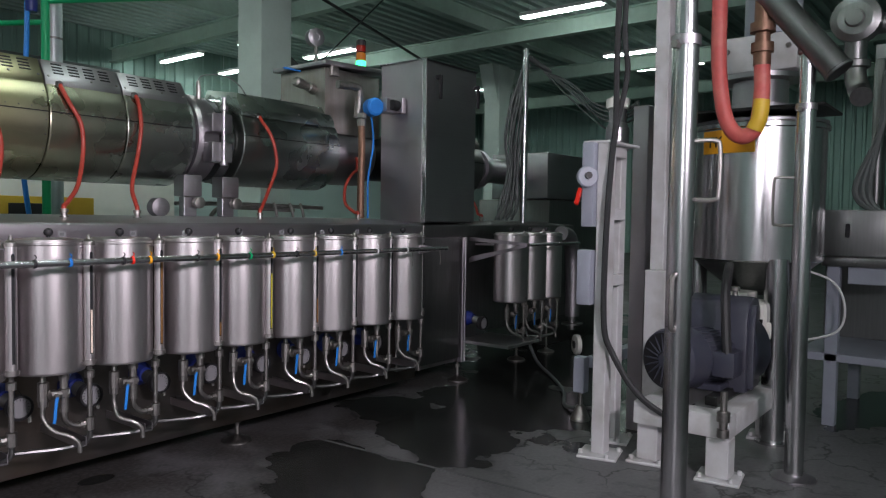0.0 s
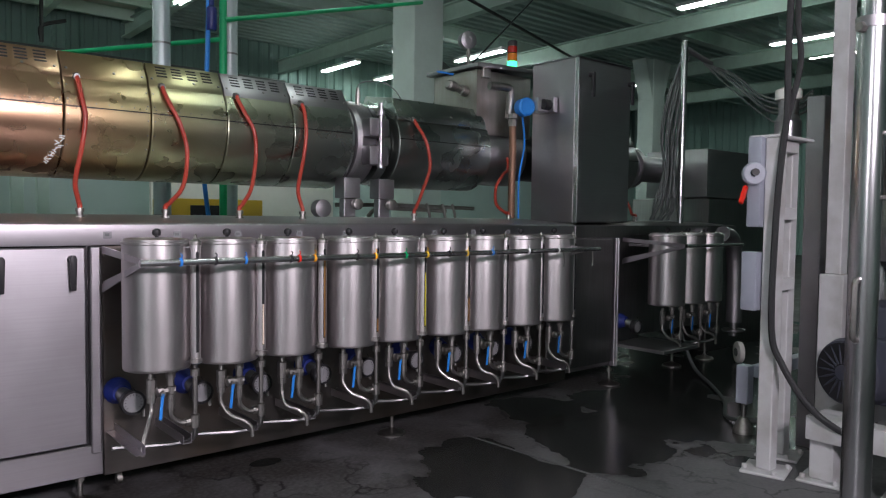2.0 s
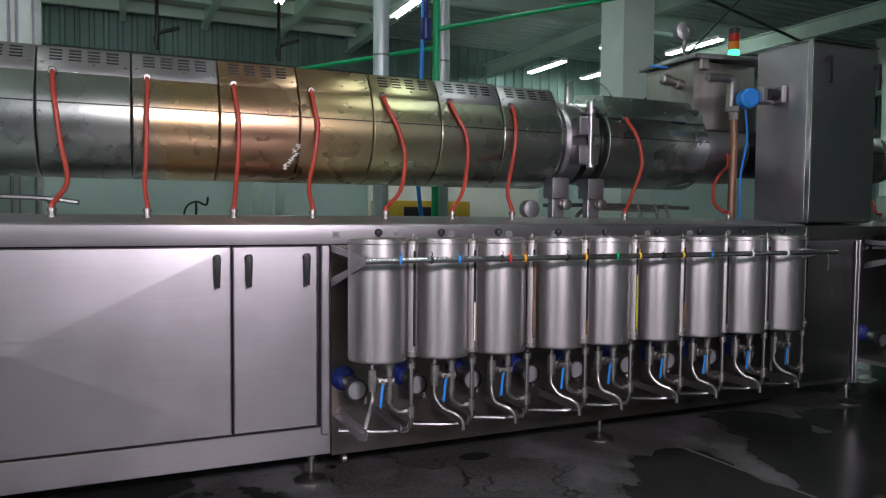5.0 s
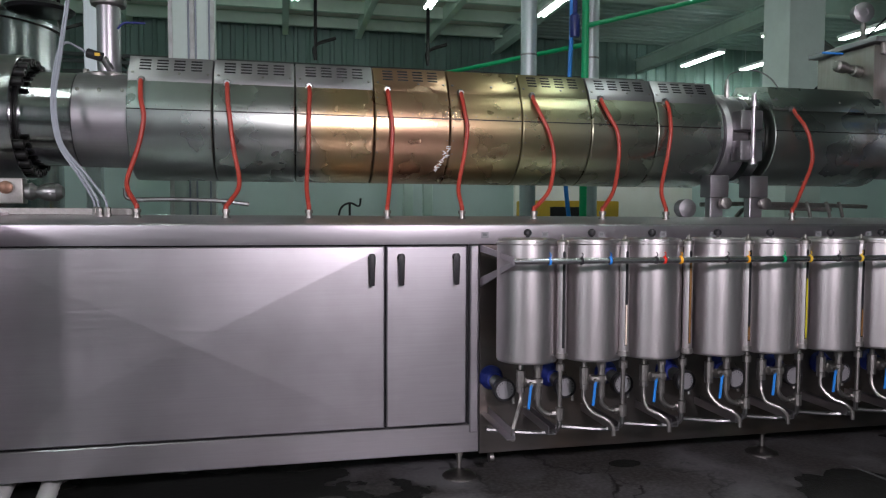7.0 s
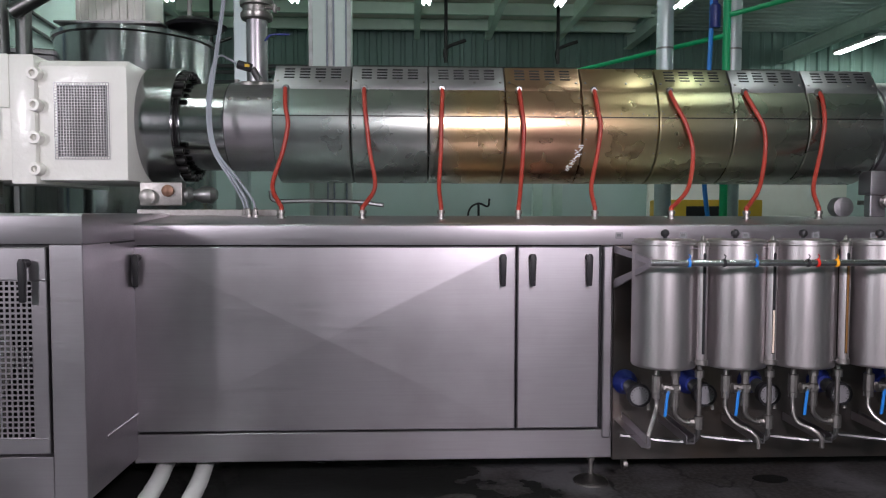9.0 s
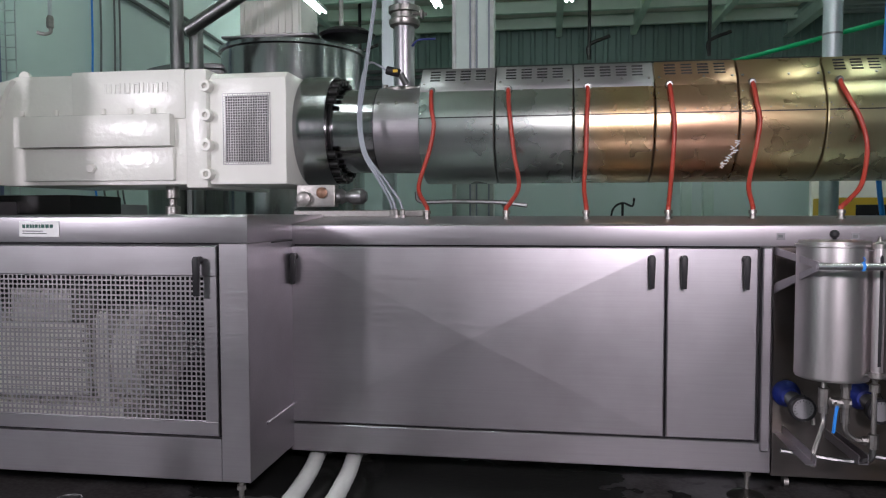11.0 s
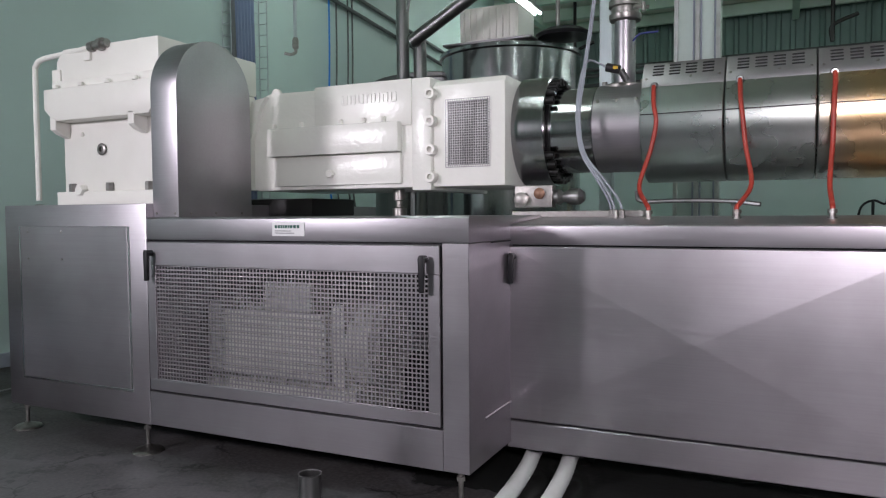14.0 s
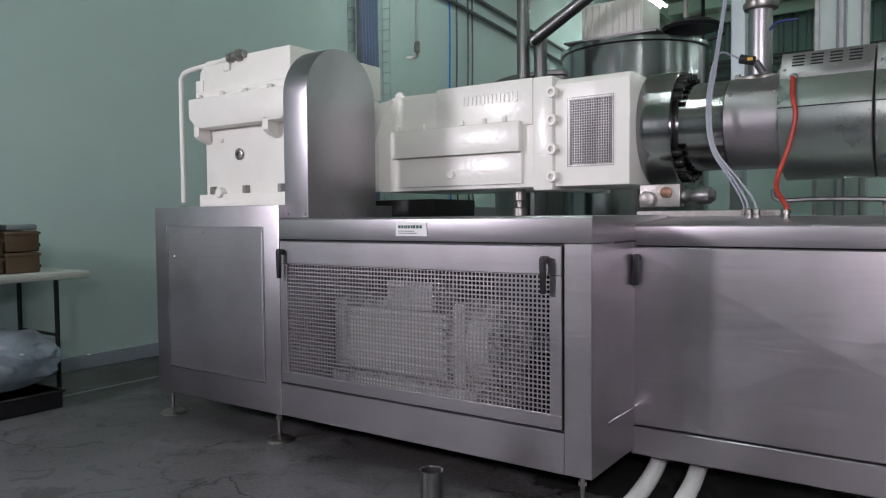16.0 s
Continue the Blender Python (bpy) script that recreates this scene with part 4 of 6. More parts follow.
part("support_roller", lathe([(0.04, 0), (0.045, 0.01), (0.045, 0.06), (0.02, 0.065)], (XE - 0.13, AXIS_Y - 0.12, 1.06), (0, -1, 0), 24), STEEL, eb)
# support under the feed end
sb = part("support_block", box((-1.10, 3.06, 1.06), (-0.93, 3.12, 1.155), 0.006), FITTING, eb)
part("clamp_screw", lathe([(0.032, 0), (0.032, 0.02), (0.02, 0.026)], (-1.065, 3.06, 1.095), (0, -1, 0), 12), FITTING, sb)
part("clamp_screw", lathe([(0.024, 0), (0.024, 0.012), (0.01, 0.018)], (-0.985, 3.06, 1.12), (0, -1, 0), 16), COPPER, sb)
part("hinge_link", lathe([(0.03, -0.93), (0.035, -0.91), (0.02, -0.89), (0.035, -0.86), (0.035, -0.82), (0.02, -0.80)], (0, 3.10, 1.105), "x", 12), DARK_STEEL, sb)
part("toothed_rail", box((-1.12, 3.08, 1.018), (-0.55, 3.2, 1.045), 0.002), FITTING, eb)

# steam pipe and flanges on the throat
sp = thing("feed_pipe", (-0.695, AXIS_Y, AXIS_Z + 0.2), "vertical stainless feed pipe with clamped unions and a blue lever", "pipe")
FX, FY = -0.695, AXIS_Y + 0.02
part("tube", lathe([(0.047, 1.575), (0.047, 1.90)], (FX, FY, 0), "z", 32), STEEL, sp)
part("base_flange", lathe([(0.10, 1.585), (0.105, 1.59), (0.105, 1.605), (0.10, 1.61)], (FX, FY, 0), "z", 36), FITTING, sp)
union = part("clamp_union", lathe([(0.05, 1.895), (0.068, 1.90), (0.072, 1.91), (0.072, 1.925), (0.062, 1.93), (0.062, 1.955), (0.074, 1.96), (0.074, 1.985), (0.06, 1.99)], (FX, FY, 0), "z", 32), FITTING, sp)
part("clamp_bolt", rod((FX + 0.05, FY - 0.07, 1.94), (FX + 0.11, FY - 0.04, 1.94), 0.009, 8), FITTING, union)
part("wing_nut", box((FX + 0.085, FY - 0.075, 1.915), (FX + 0.10, FY - 0.045, 1.955), 0.004), FITTING, union)
part("upper_tube", lathe([(0.047, 1.985), (0.047, 2.3), (0.075, 2.305), (0.075, 2.33), (0.047, 2.335), (0.047, 2.9)], (FX, FY, 0), "z", 28), STEEL, sp)
part("valve_lever", sweep([(FX + 0.04, FY - 0.03, 1.80), (FX + 0.06, FY - 0.03, 1.822), (FX + 0.085, FY - 0.03, 1.83), (FX + 0.15, FY - 0.03, 1.83)], 0.0045, 6), BLUE_DARK, sp, "blue lever")
for sgn in (-1, 1):
    part("bolt", hex_bolt((FX + 0.085 * sgn, FY - 0.03, 1.608), (0, 0, 1), 0.013, 0.02), FITTING, sp)

# pressure sensor with its cable
se = thing("pressure_sensor", (-0.67, 3.2, 1.62), "black cable plug on a steel pressure sensor", "sensor")
part("plug", rod((-0.735, 3.20, 1.66), (-0.675, 3.21, 1.645), 0.019, 12, bev=0.004), BLACK, se)
part("sensor_body", rod((-0.675, 3.21, 1.645), (-0.65, 3.23, 1.60), 0.015, 12, bev=0.003), DARK_STEEL, se)
part("yellow_tag", box((-0.70, 3.179, 1.645), (-0.68, 3.185, 1.657), 0.001), YELLOW, se)

# ---------- red hoses ----------
HB = [-0.515, -0.193, 0.121, 0.433, 0.744, 1.058, 1.370, 1.672]
HT = [-0.530, -0.199, 0.131, 0.462, 0.786, 1.117, 1.448, 1.776]
SWAY = [(-0.511, -0.532, -0.568), (-0.184, -0.172, -0.148), (0.127, 0.125, 0.116), (0.475, 0.472, 0.456), (0.802, 0.789, 0.753), (1.173, 1.199, 1.167), (1.506, 1.512, 1.471), (1.77, 1.753, 1.703)]
hose_at = [(a, b_, s) for a, b_, s in zip(HB, HT, SWAY)]


def red_hose(xb, xt, sway, yb, zb, yt, zt, y_mid):
    th = thing("hose", (xb, yb, zb), "red silicone hose from a cabinet fitting to the barrel", "hose", "barrel hoses")
    dz = zt - zb
    pts = [(xt, yt - 0.012, zt), (xt + 0.002, yt - 0.035, zt - 0.03), (xt * 0.6 + sway[0] * 0.4, y_mid + 0.012, zt - 0.09), (sway[0], y_mid, zb + dz * 0.70), (sway[1], y_mid - 0.003, zb + dz * 0.50), (sway[2], y_mid - 0.045, zb + dz * 0.24), (xb * 0.7 + sway[2] * 0.3, yb + 0.03, zb + dz * 0.11), (xb, yb, zb + 0.04), (xb, yb, zb + 0.02)]
    part("tube", sweep(pts, 0.0092, 12), RED_HOSE, th)
    part("base_fitting", lathe([(0.017, 0), (0.017, 0.012), (0.012, 0.013), (0.012, 0.026), (0.016, 0.027), (0.016, 0.04), (0.010, 0.042)], (xb, yb, zb - 0.012), "z", 12), FITTING, th)
    part("top_fitting", lathe([(0.016, 0), (0.016, 0.012), (0.012, 0.022)], (xt, yt, zt), (0, -1, -0.1), 8), DARK_STEEL, th)


for a, b_, s in hose_at:
    red_hose(a, b_, s, 2.974, 1.014, AXIS_Y - 0.198, 1.562, 3.118)
red_hose(2.30, 2.46, (2.50, 2.51, 2.42), 2.96, 1.012, AXIS_Y - 0.20, 1.55, 3.10)
red_hose(3.02, 3.2, (3.12, 3.06, 3.02), 3.0, 1.012, AXIS_Y - 0.16, 1.40, 3.15)
red_hose(4.25, 4.02, (4.12, 4.2, 4.25), 3.0, 1.012, AXIS_Y - 0.22, 1.45, 3.10)

# ---------- stock tanks on the cabinet front ----------
TY, TR = 2.456, 0.106
TANKS = [0.85, 1.089, 1.323, 1.588, 1.810, 2.073, 2.306, 2.554, 2.794]


def stock_tank(x):
    th = thing("lubricant_tank", (x, TY, 0.535), "satin stainless cylinder tank with a flat lid and black knob", "tank", "tanks on the cabinet")
    part("shell", lathe([(TR - 0.012, 0.520), (TR - 0.003, 0.522), (TR, 0.528), (TR, 0.925), (TR + 0.004, 0.928), (TR + 0.004, 0.934), (TR - 0.004, 0.936)], (x, TY, 0), "z", 48), TANK, th)
    lid = part("lid", lathe([(TR - 0.005, 0.935), (TR - 0.005, 0.943), (TR - 0.018, 0.946), (0.01, 0.948)], (x, TY, 0), "z", 48), TANK, th)
    part("knob", lathe([(0.006, 0.946), (0.006, 0.952), (0.0125, 0.957), (0.0145, 0.964), (0.0125, 0.972), (0.006, 0.977), (0.001, 0.978)], (x, TY, 0), "z", 20), BLACK, lid)
    part("wall_bracket", box((x - 0.03, TY + TR - 0.01, 0.86), (x + 0.03, FRONT + 0.012, 0.875), 0.001), STEEL, th)
    return th


def sight_tube(x, level):
    th = thing("sight_tube", (x, TY - 0.03, 0.535), "slotted steel level tube beside a tank", "level gauge", "level tubes")
    y = TY - 0.085
    part("tube", lathe([(0.0165, 0.555), (0.0165, 0.925)], (x, y, 0), "z", 20), TANK, th)
    part("slot", prism([(x - 0.0045, 0.575), (x + 0.0045, 0.575), (x + 0.0045, 0.90), (x, 0.906), (x - 0.0045, 0.90)], "y", y - 0.0172, y - 0.012), BLACK, th)
    if level:
        part("oil_column", box((x - 0.003, y - 0.0185, 0.578), (x + 0.003, y - 0.0165, 0.578 + level[0])), level[1], th)
    part("top_cap", lathe([(0.020, 0.925), (0.020, 0.937), (0.008, 0.945), (0.004, 0.958), (0.001, 0.96)], (x, y, 0), "z", 20), FITTING, th)
    part("bottom_cap", lathe([(0.012, 0.535), (0.021, 0.54), (0.021, 0.556)], (x, y, 0), "z", 20), FITTING, th)
    for z in (0.918, 0.548):
        part("bracket", box((x - 0.06, y - 0.004, z - 0.0015), (x + 0.024, y + 0.06, z + 0.0015), 0.0005), STEEL, th)
    return th


def pipework(x, full=True):
    """Valve set under a tank: drop pipe, ball valve with a blue lever, drain spout and tee."""
    th = thing("valve_set", (x, TY, 0.26), "stainless pipe fittings with a blue-lever ball valve", "valve", "valve sets under the tanks")
    y = TY - 0.02
    xe, xs = x + 0.036, x + 0.114
    bm = sweep([(x + 0.008, y + 0.01, 0.545), (x + 0.024, y, 0.550), (xe, y, 0.537), (xe, y, 0.50)], 0.0125, 10)
    lathe([(0.0165, 0.505), (0.0165, 0.525)], (xe, y, 0), "z", 8, bm)
    part("elbow", bm, FITTING, th)
    part("drop_pipe", lathe([(0.014, 0.40), (0.014, 0.45), (0.0175, 0.452), (0.0175, 0.475), (0.0125, 0.478), (0.0125, 0.51)], (xe, y, 0), "z", 10), FITTING, th)
    body = part("ball_valve", lathe([(0.010, 0), (0.0175, 0.004), (0.0175, 0.02), (0.014, 0.022), (0.014, 0.05), (0.0175, 0.052), (0.0175, 0.06)], (x - 0.012, y, 0.462), (1, 0, 0), 8), FITTING, th)
    part("lever", prism([(x - 0.012, 0.375), (x - 0.002, 0.375), (x + 0.004, 0.44), (x + 0.009, 0.462), (x - 0.003, 0.462)], "y", y - 0.03, y - 0.024, 0.002), BLUE, body, "blue lever")
    part("valve_stem", lathe([(0.008, 0), (0.008, 0.03)], (x + 0.003, y, 0.460), (0, -1, 0), 8), FITTING, body)
    part("inlet_fitting", lathe([(0.009, 0.42), (0.0155, 0.422), (0.0155, 0.44), (0.0175, 0.442), (0.0175, 0.50), (0.010, 0.502), (0.008, 0.52)], (x - 0.016, y + 0.03, 0), "z", 10), FITTING, th)
    sway = 0.012 * math.sin(x * 37)
    spout = [(x - 0.016, y + 0.03, 0.43), (x - 0.018, y + 0.025, 0.385), (x - 0.004 + sway, y, 0.345), (x + 0.034 + sway, y - 0.03, 0.325), (x + 0.056 + sway, y - 0.04, 0.300), (x + 0.060 + sway, y - 0.042, 0.268)]
    if not full:
        spout = [(x - 0.016, y + 0.03, 0.43), (x - 0.018, y + 0.025, 0.39), (x - 0.038, y, 0.352), (x - 0.058, y - 0.02, 0.31), (x - 0.062, y - 0.022, 0.266)]
    part("drain_spout", sweep(spout, 0.0076, 10), FITTING, th)
    part("return_pipe", sweep([(xe, y, 0.41), (xe + 0.003, y, 0.375), (xe + 0.03, y, 0.350), (xs - 0.012, y, 0.347)], 0.009, 8), FITTING, th)
    bm = lathe([(0.008, 0.325), (0.0155, 0.328), (0.0155, 0.37), (0.008, 0.373), (0.008, 0.50), (0.0155, 0.502), (0.0155, 0.525), (0.008, 0.528), (0.008, 0.54)], (xs, TY - 0.03, 0), "z", 10)
    lathe([(0.014, 0), (0.014, 0.03)], (xs - 0.03, y, 0.347), (1, 0, 0), 8, bm)
    part("riser", bm, FITTING, th)
    th.location.z -= 0.018
    part("tail_pipe", sweep([(xs, TY - 0.03, 0.33), (xs - 0.004, TY - 0.02, 0.29), (xs - 0.05, TY + 0.02, 0.268), (xs - 0.16, TY + 0.05, 0.272), (xs - 0.24, TY + 0.06, 0.28)], 0.009, 8), DARK_STEEL, th)
    return th


def dial_gauge(x, y=None):
    th = thing("pressure_gauge", (x, FRONT, 0.380), "round pressure gauge on a blue collar", "gauge", "gauges on the cabinet")
    yf = 2.60
    part("collar", lathe([(0.046, 0), (0.046, 0.010), (0.036, 0.03), (0.028, 0.05)], (x - 0.022, FRONT + 0.012, 0.405), (0, -1, 0), 28), BLUE_DARK, th, "blue plastic collar")
    part("stem", lathe([(0.026, 0), (0.026, 0.05)], (x - 0.018, FRONT - 0.03, 0.40), (0.25, -1, -0.28), 16), DARK_STEEL, th)
    case = part("case", lathe([(0.030, 0), (0.041, 0.008), (0.043, 0.034), (0.041, 0.040), (0.034, 0.040), (0.034, 0.034), (0.001, 0.034)], (x, yf + 0.03, 0.380), (0, -1, 0), 32), BLACK, th)
    part("dial", lathe([(0.0335, 0), (0.0335, 0.001)], (x, yf - 0.0045, 0.380), (0, -1, 0), 32), DIAL, case)
    bm = bmesh.new()
    for k in range(13):
        a = radians(-40 + 260 * k / 12)
        p = Vector((x + 0.027 * math.cos(a), yf - 0.0062, 0.380 + 0.027 * math.sin(a)))
        box(p - Vector((0.0035, 0.0004, 0.0006)), p + Vector((0.0035, 0.0004, 0.0006)), 0, bm, Matrix.Rotation(-a, 4, "Y"))
    box((x - 0.001, yf - 0.0068, 0.42), (x + 0.001, yf - 0.006, 0.442), 0, bm, Matrix.Rotation(-0.5, 4, "Y"))
    part("needle_and_marks", bm, BLACK, case)
    return th


OIL = material("amber_oil", (0.20, 0.10, 0.03), 0.3)
MILK = material("white_oil", (0.70, 0.58, 0.48), 0.4)
GREEN_OIL = material("yellow_green_oil", (0.45, 0.42, 0.02), 0.3)
TUBE_RATIO = 0.975
LEVELS = [None, (0.14, MILK), (0.30, OIL), (0.05, OIL), (0.22, GREEN_OIL), (0.1, OIL), None, None, None]
for i, x in enumerate(TANKS):
    stock_tank(x)
    nxt = TANKS[i + 1] if i < 8 else x + 0.236
    sight_tube(TUBE_RATIO * (x + nxt) / 2, LEVELS[i])
    pipework(x, i > 0)
    dial_gauge(x - 0.034)
    # angle bracket under each set
    th = thing("angle_bracket", (x, FRONT, 0.26), "steel channel bracket jutting from the cabinet foot", "bracket", "foot brackets")
    part("channel", prism([(x + 0.075, 0.255), (x + 0.105, 0.255), (x + 0.105, 0.285), (x + 0.102, 0.285), (x + 0.102, 0.258), (x + 0.078, 0.258), (x + 0.078, 0.285), (x + 0.075, 0.285)], "y", 2.43, FRONT + 0.01), STEEL, th)
    part("small_hook", sweep([(x + 0.02, FRONT + 0.01, 0.33), (x + 0.02, FRONT - 0.03, 0.335), (x + 0.02, FRONT - 0.04, 0.31)], 0.006, 8), FITTING, th)
    lb = thing("tank_label", (x - 0.085, FRONT, 0.945), "small printed number tag, shown as bars", "label", "tank tags")
    part("tag", box((x - 0.10, FRONT - 0.0025, 0.938), (x - 0.072, FRONT - 0.0005, 0.962), 0.0005), DIAL, lb)
    part("print", box((x - 0.095, FRONT - 0.0035, 0.946), (x - 0.08, FRONT - 0.0025, 0.956)), CABLE, lb)
th = thing("angle_bracket", (0.72, FRONT, 0.26), "steel channel bracket jutting from the cabinet foot", "bracket", "foot brackets")
part("channel", prism([(0.757, 0.262), (0.787, 0.262), (0.787, 0.292), (0.784, 0.292), (0.784, 0.265), (0.757, 0.265)], "y", 2.38, FRONT + 0.01), STEEL, th)


def guard_rail(x0, x1, y, z, bx):
    th = thing("guard_rail", (x0, y, z), "round steel guard rail on a triangular bracket, with coloured cable ties", "rail", "tank rails")
    part("tube", rod((x0, y, z), (x1, y, z), 0.0105, 16), GLOSSY, th)
    for b0 in bx:
        bm = prism([(y + 0.02, z + 0.011), (FRONT, z + 0.035), (FRONT, z + 0.010), (y + 0.06, z - 0.006), (FRONT - 0.02, z - 0.085), (FRONT, z - 0.10), (FRONT, z - 0.125), (y + 0.02, z - 0.012)], "x", b0, b0 + 0.005)
        part("bracket", bm, STEEL, th)
    return th


rail = guard_rail(0.735, 2.90, 2.256, 0.878, (0.745, 2.80))
TIES = [(0.88, BLUE), (1.09, BLUE), (1.285, RED), (1.345, ORANGE), (1.52, BLACK), (1.60, ORANGE), (1.74, GREEN_PIPE), (1.845, YELLOW), (2.055, YELLOW), (2.2, BLUE), (2.42, WHITE_PLASTIC), (2.62, WHITE_PLASTIC), (0.99, BLACK), (1.255, BLACK), (1.96, BLACK)]
for x, m in [(a_ - 0.025, m_) for a_, m_ in TIES]:
    bm = lathe([(0.0125, x - 0.004), (0.0135, x), (0.0125, x + 0.004)], (0, 2.256, 0.878), "x", 12)
    sweep([(x, 2.256, 0.889), (x + 0.003, 2.25, 0.898), (x - 0.004, 2.247, 0.905)], 0.0018, 5, bm)
    part("cable_tie", bm, m, rail)
for x in (2.62, 2.83):
    part("tag_chain", sweep([(x, 2.244, 0.87), (x + 0.004, 2.242, 0.83), (x, 2.242, 0.80)], 0.003, 6), FITTING, rail)

# ---------- second cabinet further along ----------
c2 = thing("rear_cabinet", (4.4, FRONT, 0), "dark stainless cabinet carrying the second barrel part", "machine cabinet")
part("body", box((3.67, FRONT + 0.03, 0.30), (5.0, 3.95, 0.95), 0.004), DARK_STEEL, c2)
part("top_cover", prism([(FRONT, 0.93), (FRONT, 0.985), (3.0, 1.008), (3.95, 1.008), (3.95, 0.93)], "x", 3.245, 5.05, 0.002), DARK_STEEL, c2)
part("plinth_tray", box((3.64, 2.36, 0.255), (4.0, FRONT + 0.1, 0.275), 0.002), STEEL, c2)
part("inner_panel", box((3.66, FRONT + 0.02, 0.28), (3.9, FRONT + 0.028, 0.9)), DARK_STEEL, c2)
for x in (4.52, 4.95):
    levelling_foot(x, 2.86, 0.31, c2)
SEG2 = [3.80, 4.02, 4.22]
for i, x in enumerate(SEG2):
    stock_tank(x)
    sight_tube(TUBE_RATIO * (x + 0.11), None)
    pipework(x)
dial_gauge(3.72)
guard_rail(3.68, 4.30, 2.256, 0.878, (3.69,))

# tall switch cabinet
sw = thing("switch_cabinet", (3.48, 2.86, 0.99), "tall dark stainless electrical cabinet standing on the machine", "electrical cabinet")
part("body", box((3.245, FRONT + 0.02, 1.0), (3.735, 3.04, 1.928), 0.004), STEEL, sw)
sd = part("door", box((3.247, FRONT - 0.003, 1.005), (3.733, FRONT + 0.018, 1.925), 0.004), STEEL_H, sw)
part("door_edge", box((3.243, FRONT - 0.005, 1.0), (3.247, FRONT + 0.019, 1.93)), GLOSSY, sd)
part("rain_lip", box((3.24, FRONT - 0.012, 1.928), (3.74, 3.05, 1.935), 0.001), GLOSSY, sw)
for hx in (3.345, 3.715):
    lever_handle(hx, FRONT - 0.003, 1.855 if hx < 3.5 else 1.845, sd, 0.14)
part("plinth", box((3.245, FRONT - 0.001, 0.915), (3.76, FRONT + 0.03, 0.985), 0.002), DARK_STEEL, sw)

# hopper box with beacon
RUSTY = material("rust_streaked_steel", (0.36, 0.34, 0.32), 0.42, 1.0, 0.4, (50, 50, 3), 0.5, 5.0, (0.16, 0.10, 0.07))
hp = thing("vent_hopper", (3.15, AXIS_Y, 1.55), "weathered stainless vent box on the barrel", "hopper")
part("box_body", box((2.96, 3.22, 1.52), (3.42, 3.62, 1.90), 0.006), RUSTY, hp)
part("lid", prism([(2.93, 1.905), (2.93, 1.93), (3.45, 1.955), (3.45, 1.925)], "y", 3.18, 3.66, 0.003), STEEL, hp)
part("latch", box((2.99, 3.195, 1.85), (3.05, 3.22, 1.91), 0.004), FITTING, hp)
hpg = thing("vacuum_gauge", (2.96, 3.30, 1.94), "round steel dial gauge on a stem above the vent box", "gauge")
part("stem", lathe([(0.015, 1.93), (0.02, 1.945), (0.012, 1.96), (0.012, 2.03)], (2.96, 3.30, 0), "z", 10), FITTING, hpg)
part("case", lathe([(0.03, 0), (0.052, 0.005), (0.052, 0.05), (0.03, 0.055), (0.018, 0.055), (0.018, 0.05), (0.001, 0.05)], (2.96, 3.33, 2.075), (-0.25, -1, 0), 28), STEEL, hpg)
bc = thing("signal_beacon", (3.33, 3.3, 1.94), "signal tower lamp with red, amber and lit green sections", "signal lamp")
part("base", lathe([(0.03, 1.93), (0.03, 1.955)], (3.332, 3.3, 0), "z", 20), BLACK, bc)
for z0, z1, m, lab in ((1.955, 2.005, GREEN_LIGHT, "lit green lens"), (2.01, 2.055, AMBER, "amber lens"), (2.06, 2.10, RED_LENS, "dark red lens")):
    part("lens", lathe([(0.029, z0), (0.031, z0 + 0.004), (0.031, z1 - 0.004), (0.029, z1)], (3.332, 3.3, 0), "z", 24), m, bc, lab)
part("cap", lathe([(0.031, 2.10), (0.031, 2.13), (0.025, 2.136)], (3.332, 3.3, 0), "z", 24), BLACK, bc)
# valve on the side of the vent box
vv = thing("side_valve", (2.85, 3.35, 1.76), "small steel ball valve with a blue lever", "valve")
part("body", lathe([(0.02, 0), (0.03, 0.01), (0.03, 0.06), (0.022, 0.065), (0.022, 0.11), (0.03, 0.115), (0.03, 0.16)], (2.80, 3.30, 1.80), (1, 0.1, -0.15), 12), FITTING, vv)
part("lever", box((2.72, 3.29, 1.855), (2.84, 3.305, 1.865), 0.002), BLUE, vv)
# actuator valve with blue cap and braided hose
av = thing("actuator_valve", (3.07, 3.0, 1.55), "motor valve with a round blue cap on a braided hose", "valve")
part("blue_cap", lathe([(0.045, 0), (0.052, 0.01), (0.052, 0.07), (0.04, 0.08)], (3.11, 3.0, 1.66), (-0.35, -1, 0), 28), BLUE, av)
part("actuator_box", box((3.13, 2.885, 1.635), (3.236, 2.985, 1.715), 0.006), STEEL, av)
part("motor_can", lathe([(0.028, 3.155), (0.03, 3.16), (0.03, 3.215), (0.028, 3.22)], (0, 2.875, 1.675), "x", 24), BLACK, av)
part("frame", box((3.205, 2.835, 1.632), (3.238, 2.884, 1.718), 0.003), STEEL, av)
part("elbow", sweep([(3.06, 3.05, 1.60), (3.05, 3.03, 1.74), (3.02, 3.03, 1.77), (2.90, 3.05, 1.77)], 0.024, 12), FITTING, av)
part("braided_hose", sweep([(3.04, 3.0, 1.02), (3.04, 3.0, 1.2), (3.045, 3.0, 1.4), (3.05, 3.01, 1.56)], 0.021, 12, steps=14, ripple=0.06), COPPER, av, "copper-brown braided hose")
part("hose_fitting", lathe([(0.027, 1.55), (0.027, 1.59), (0.034, 1.595), (0.034, 1.62)], (3.05, 3.01, 0), "z", 8), FITTING, av)
part("blue_line", sweep([(3.12, 3.0, 1.62), (3.13, 2.99, 1.45), (3.09, 2.99, 1.25), (3.10, 3.0, 1.02)], 0.006, 6), BLUE, av)
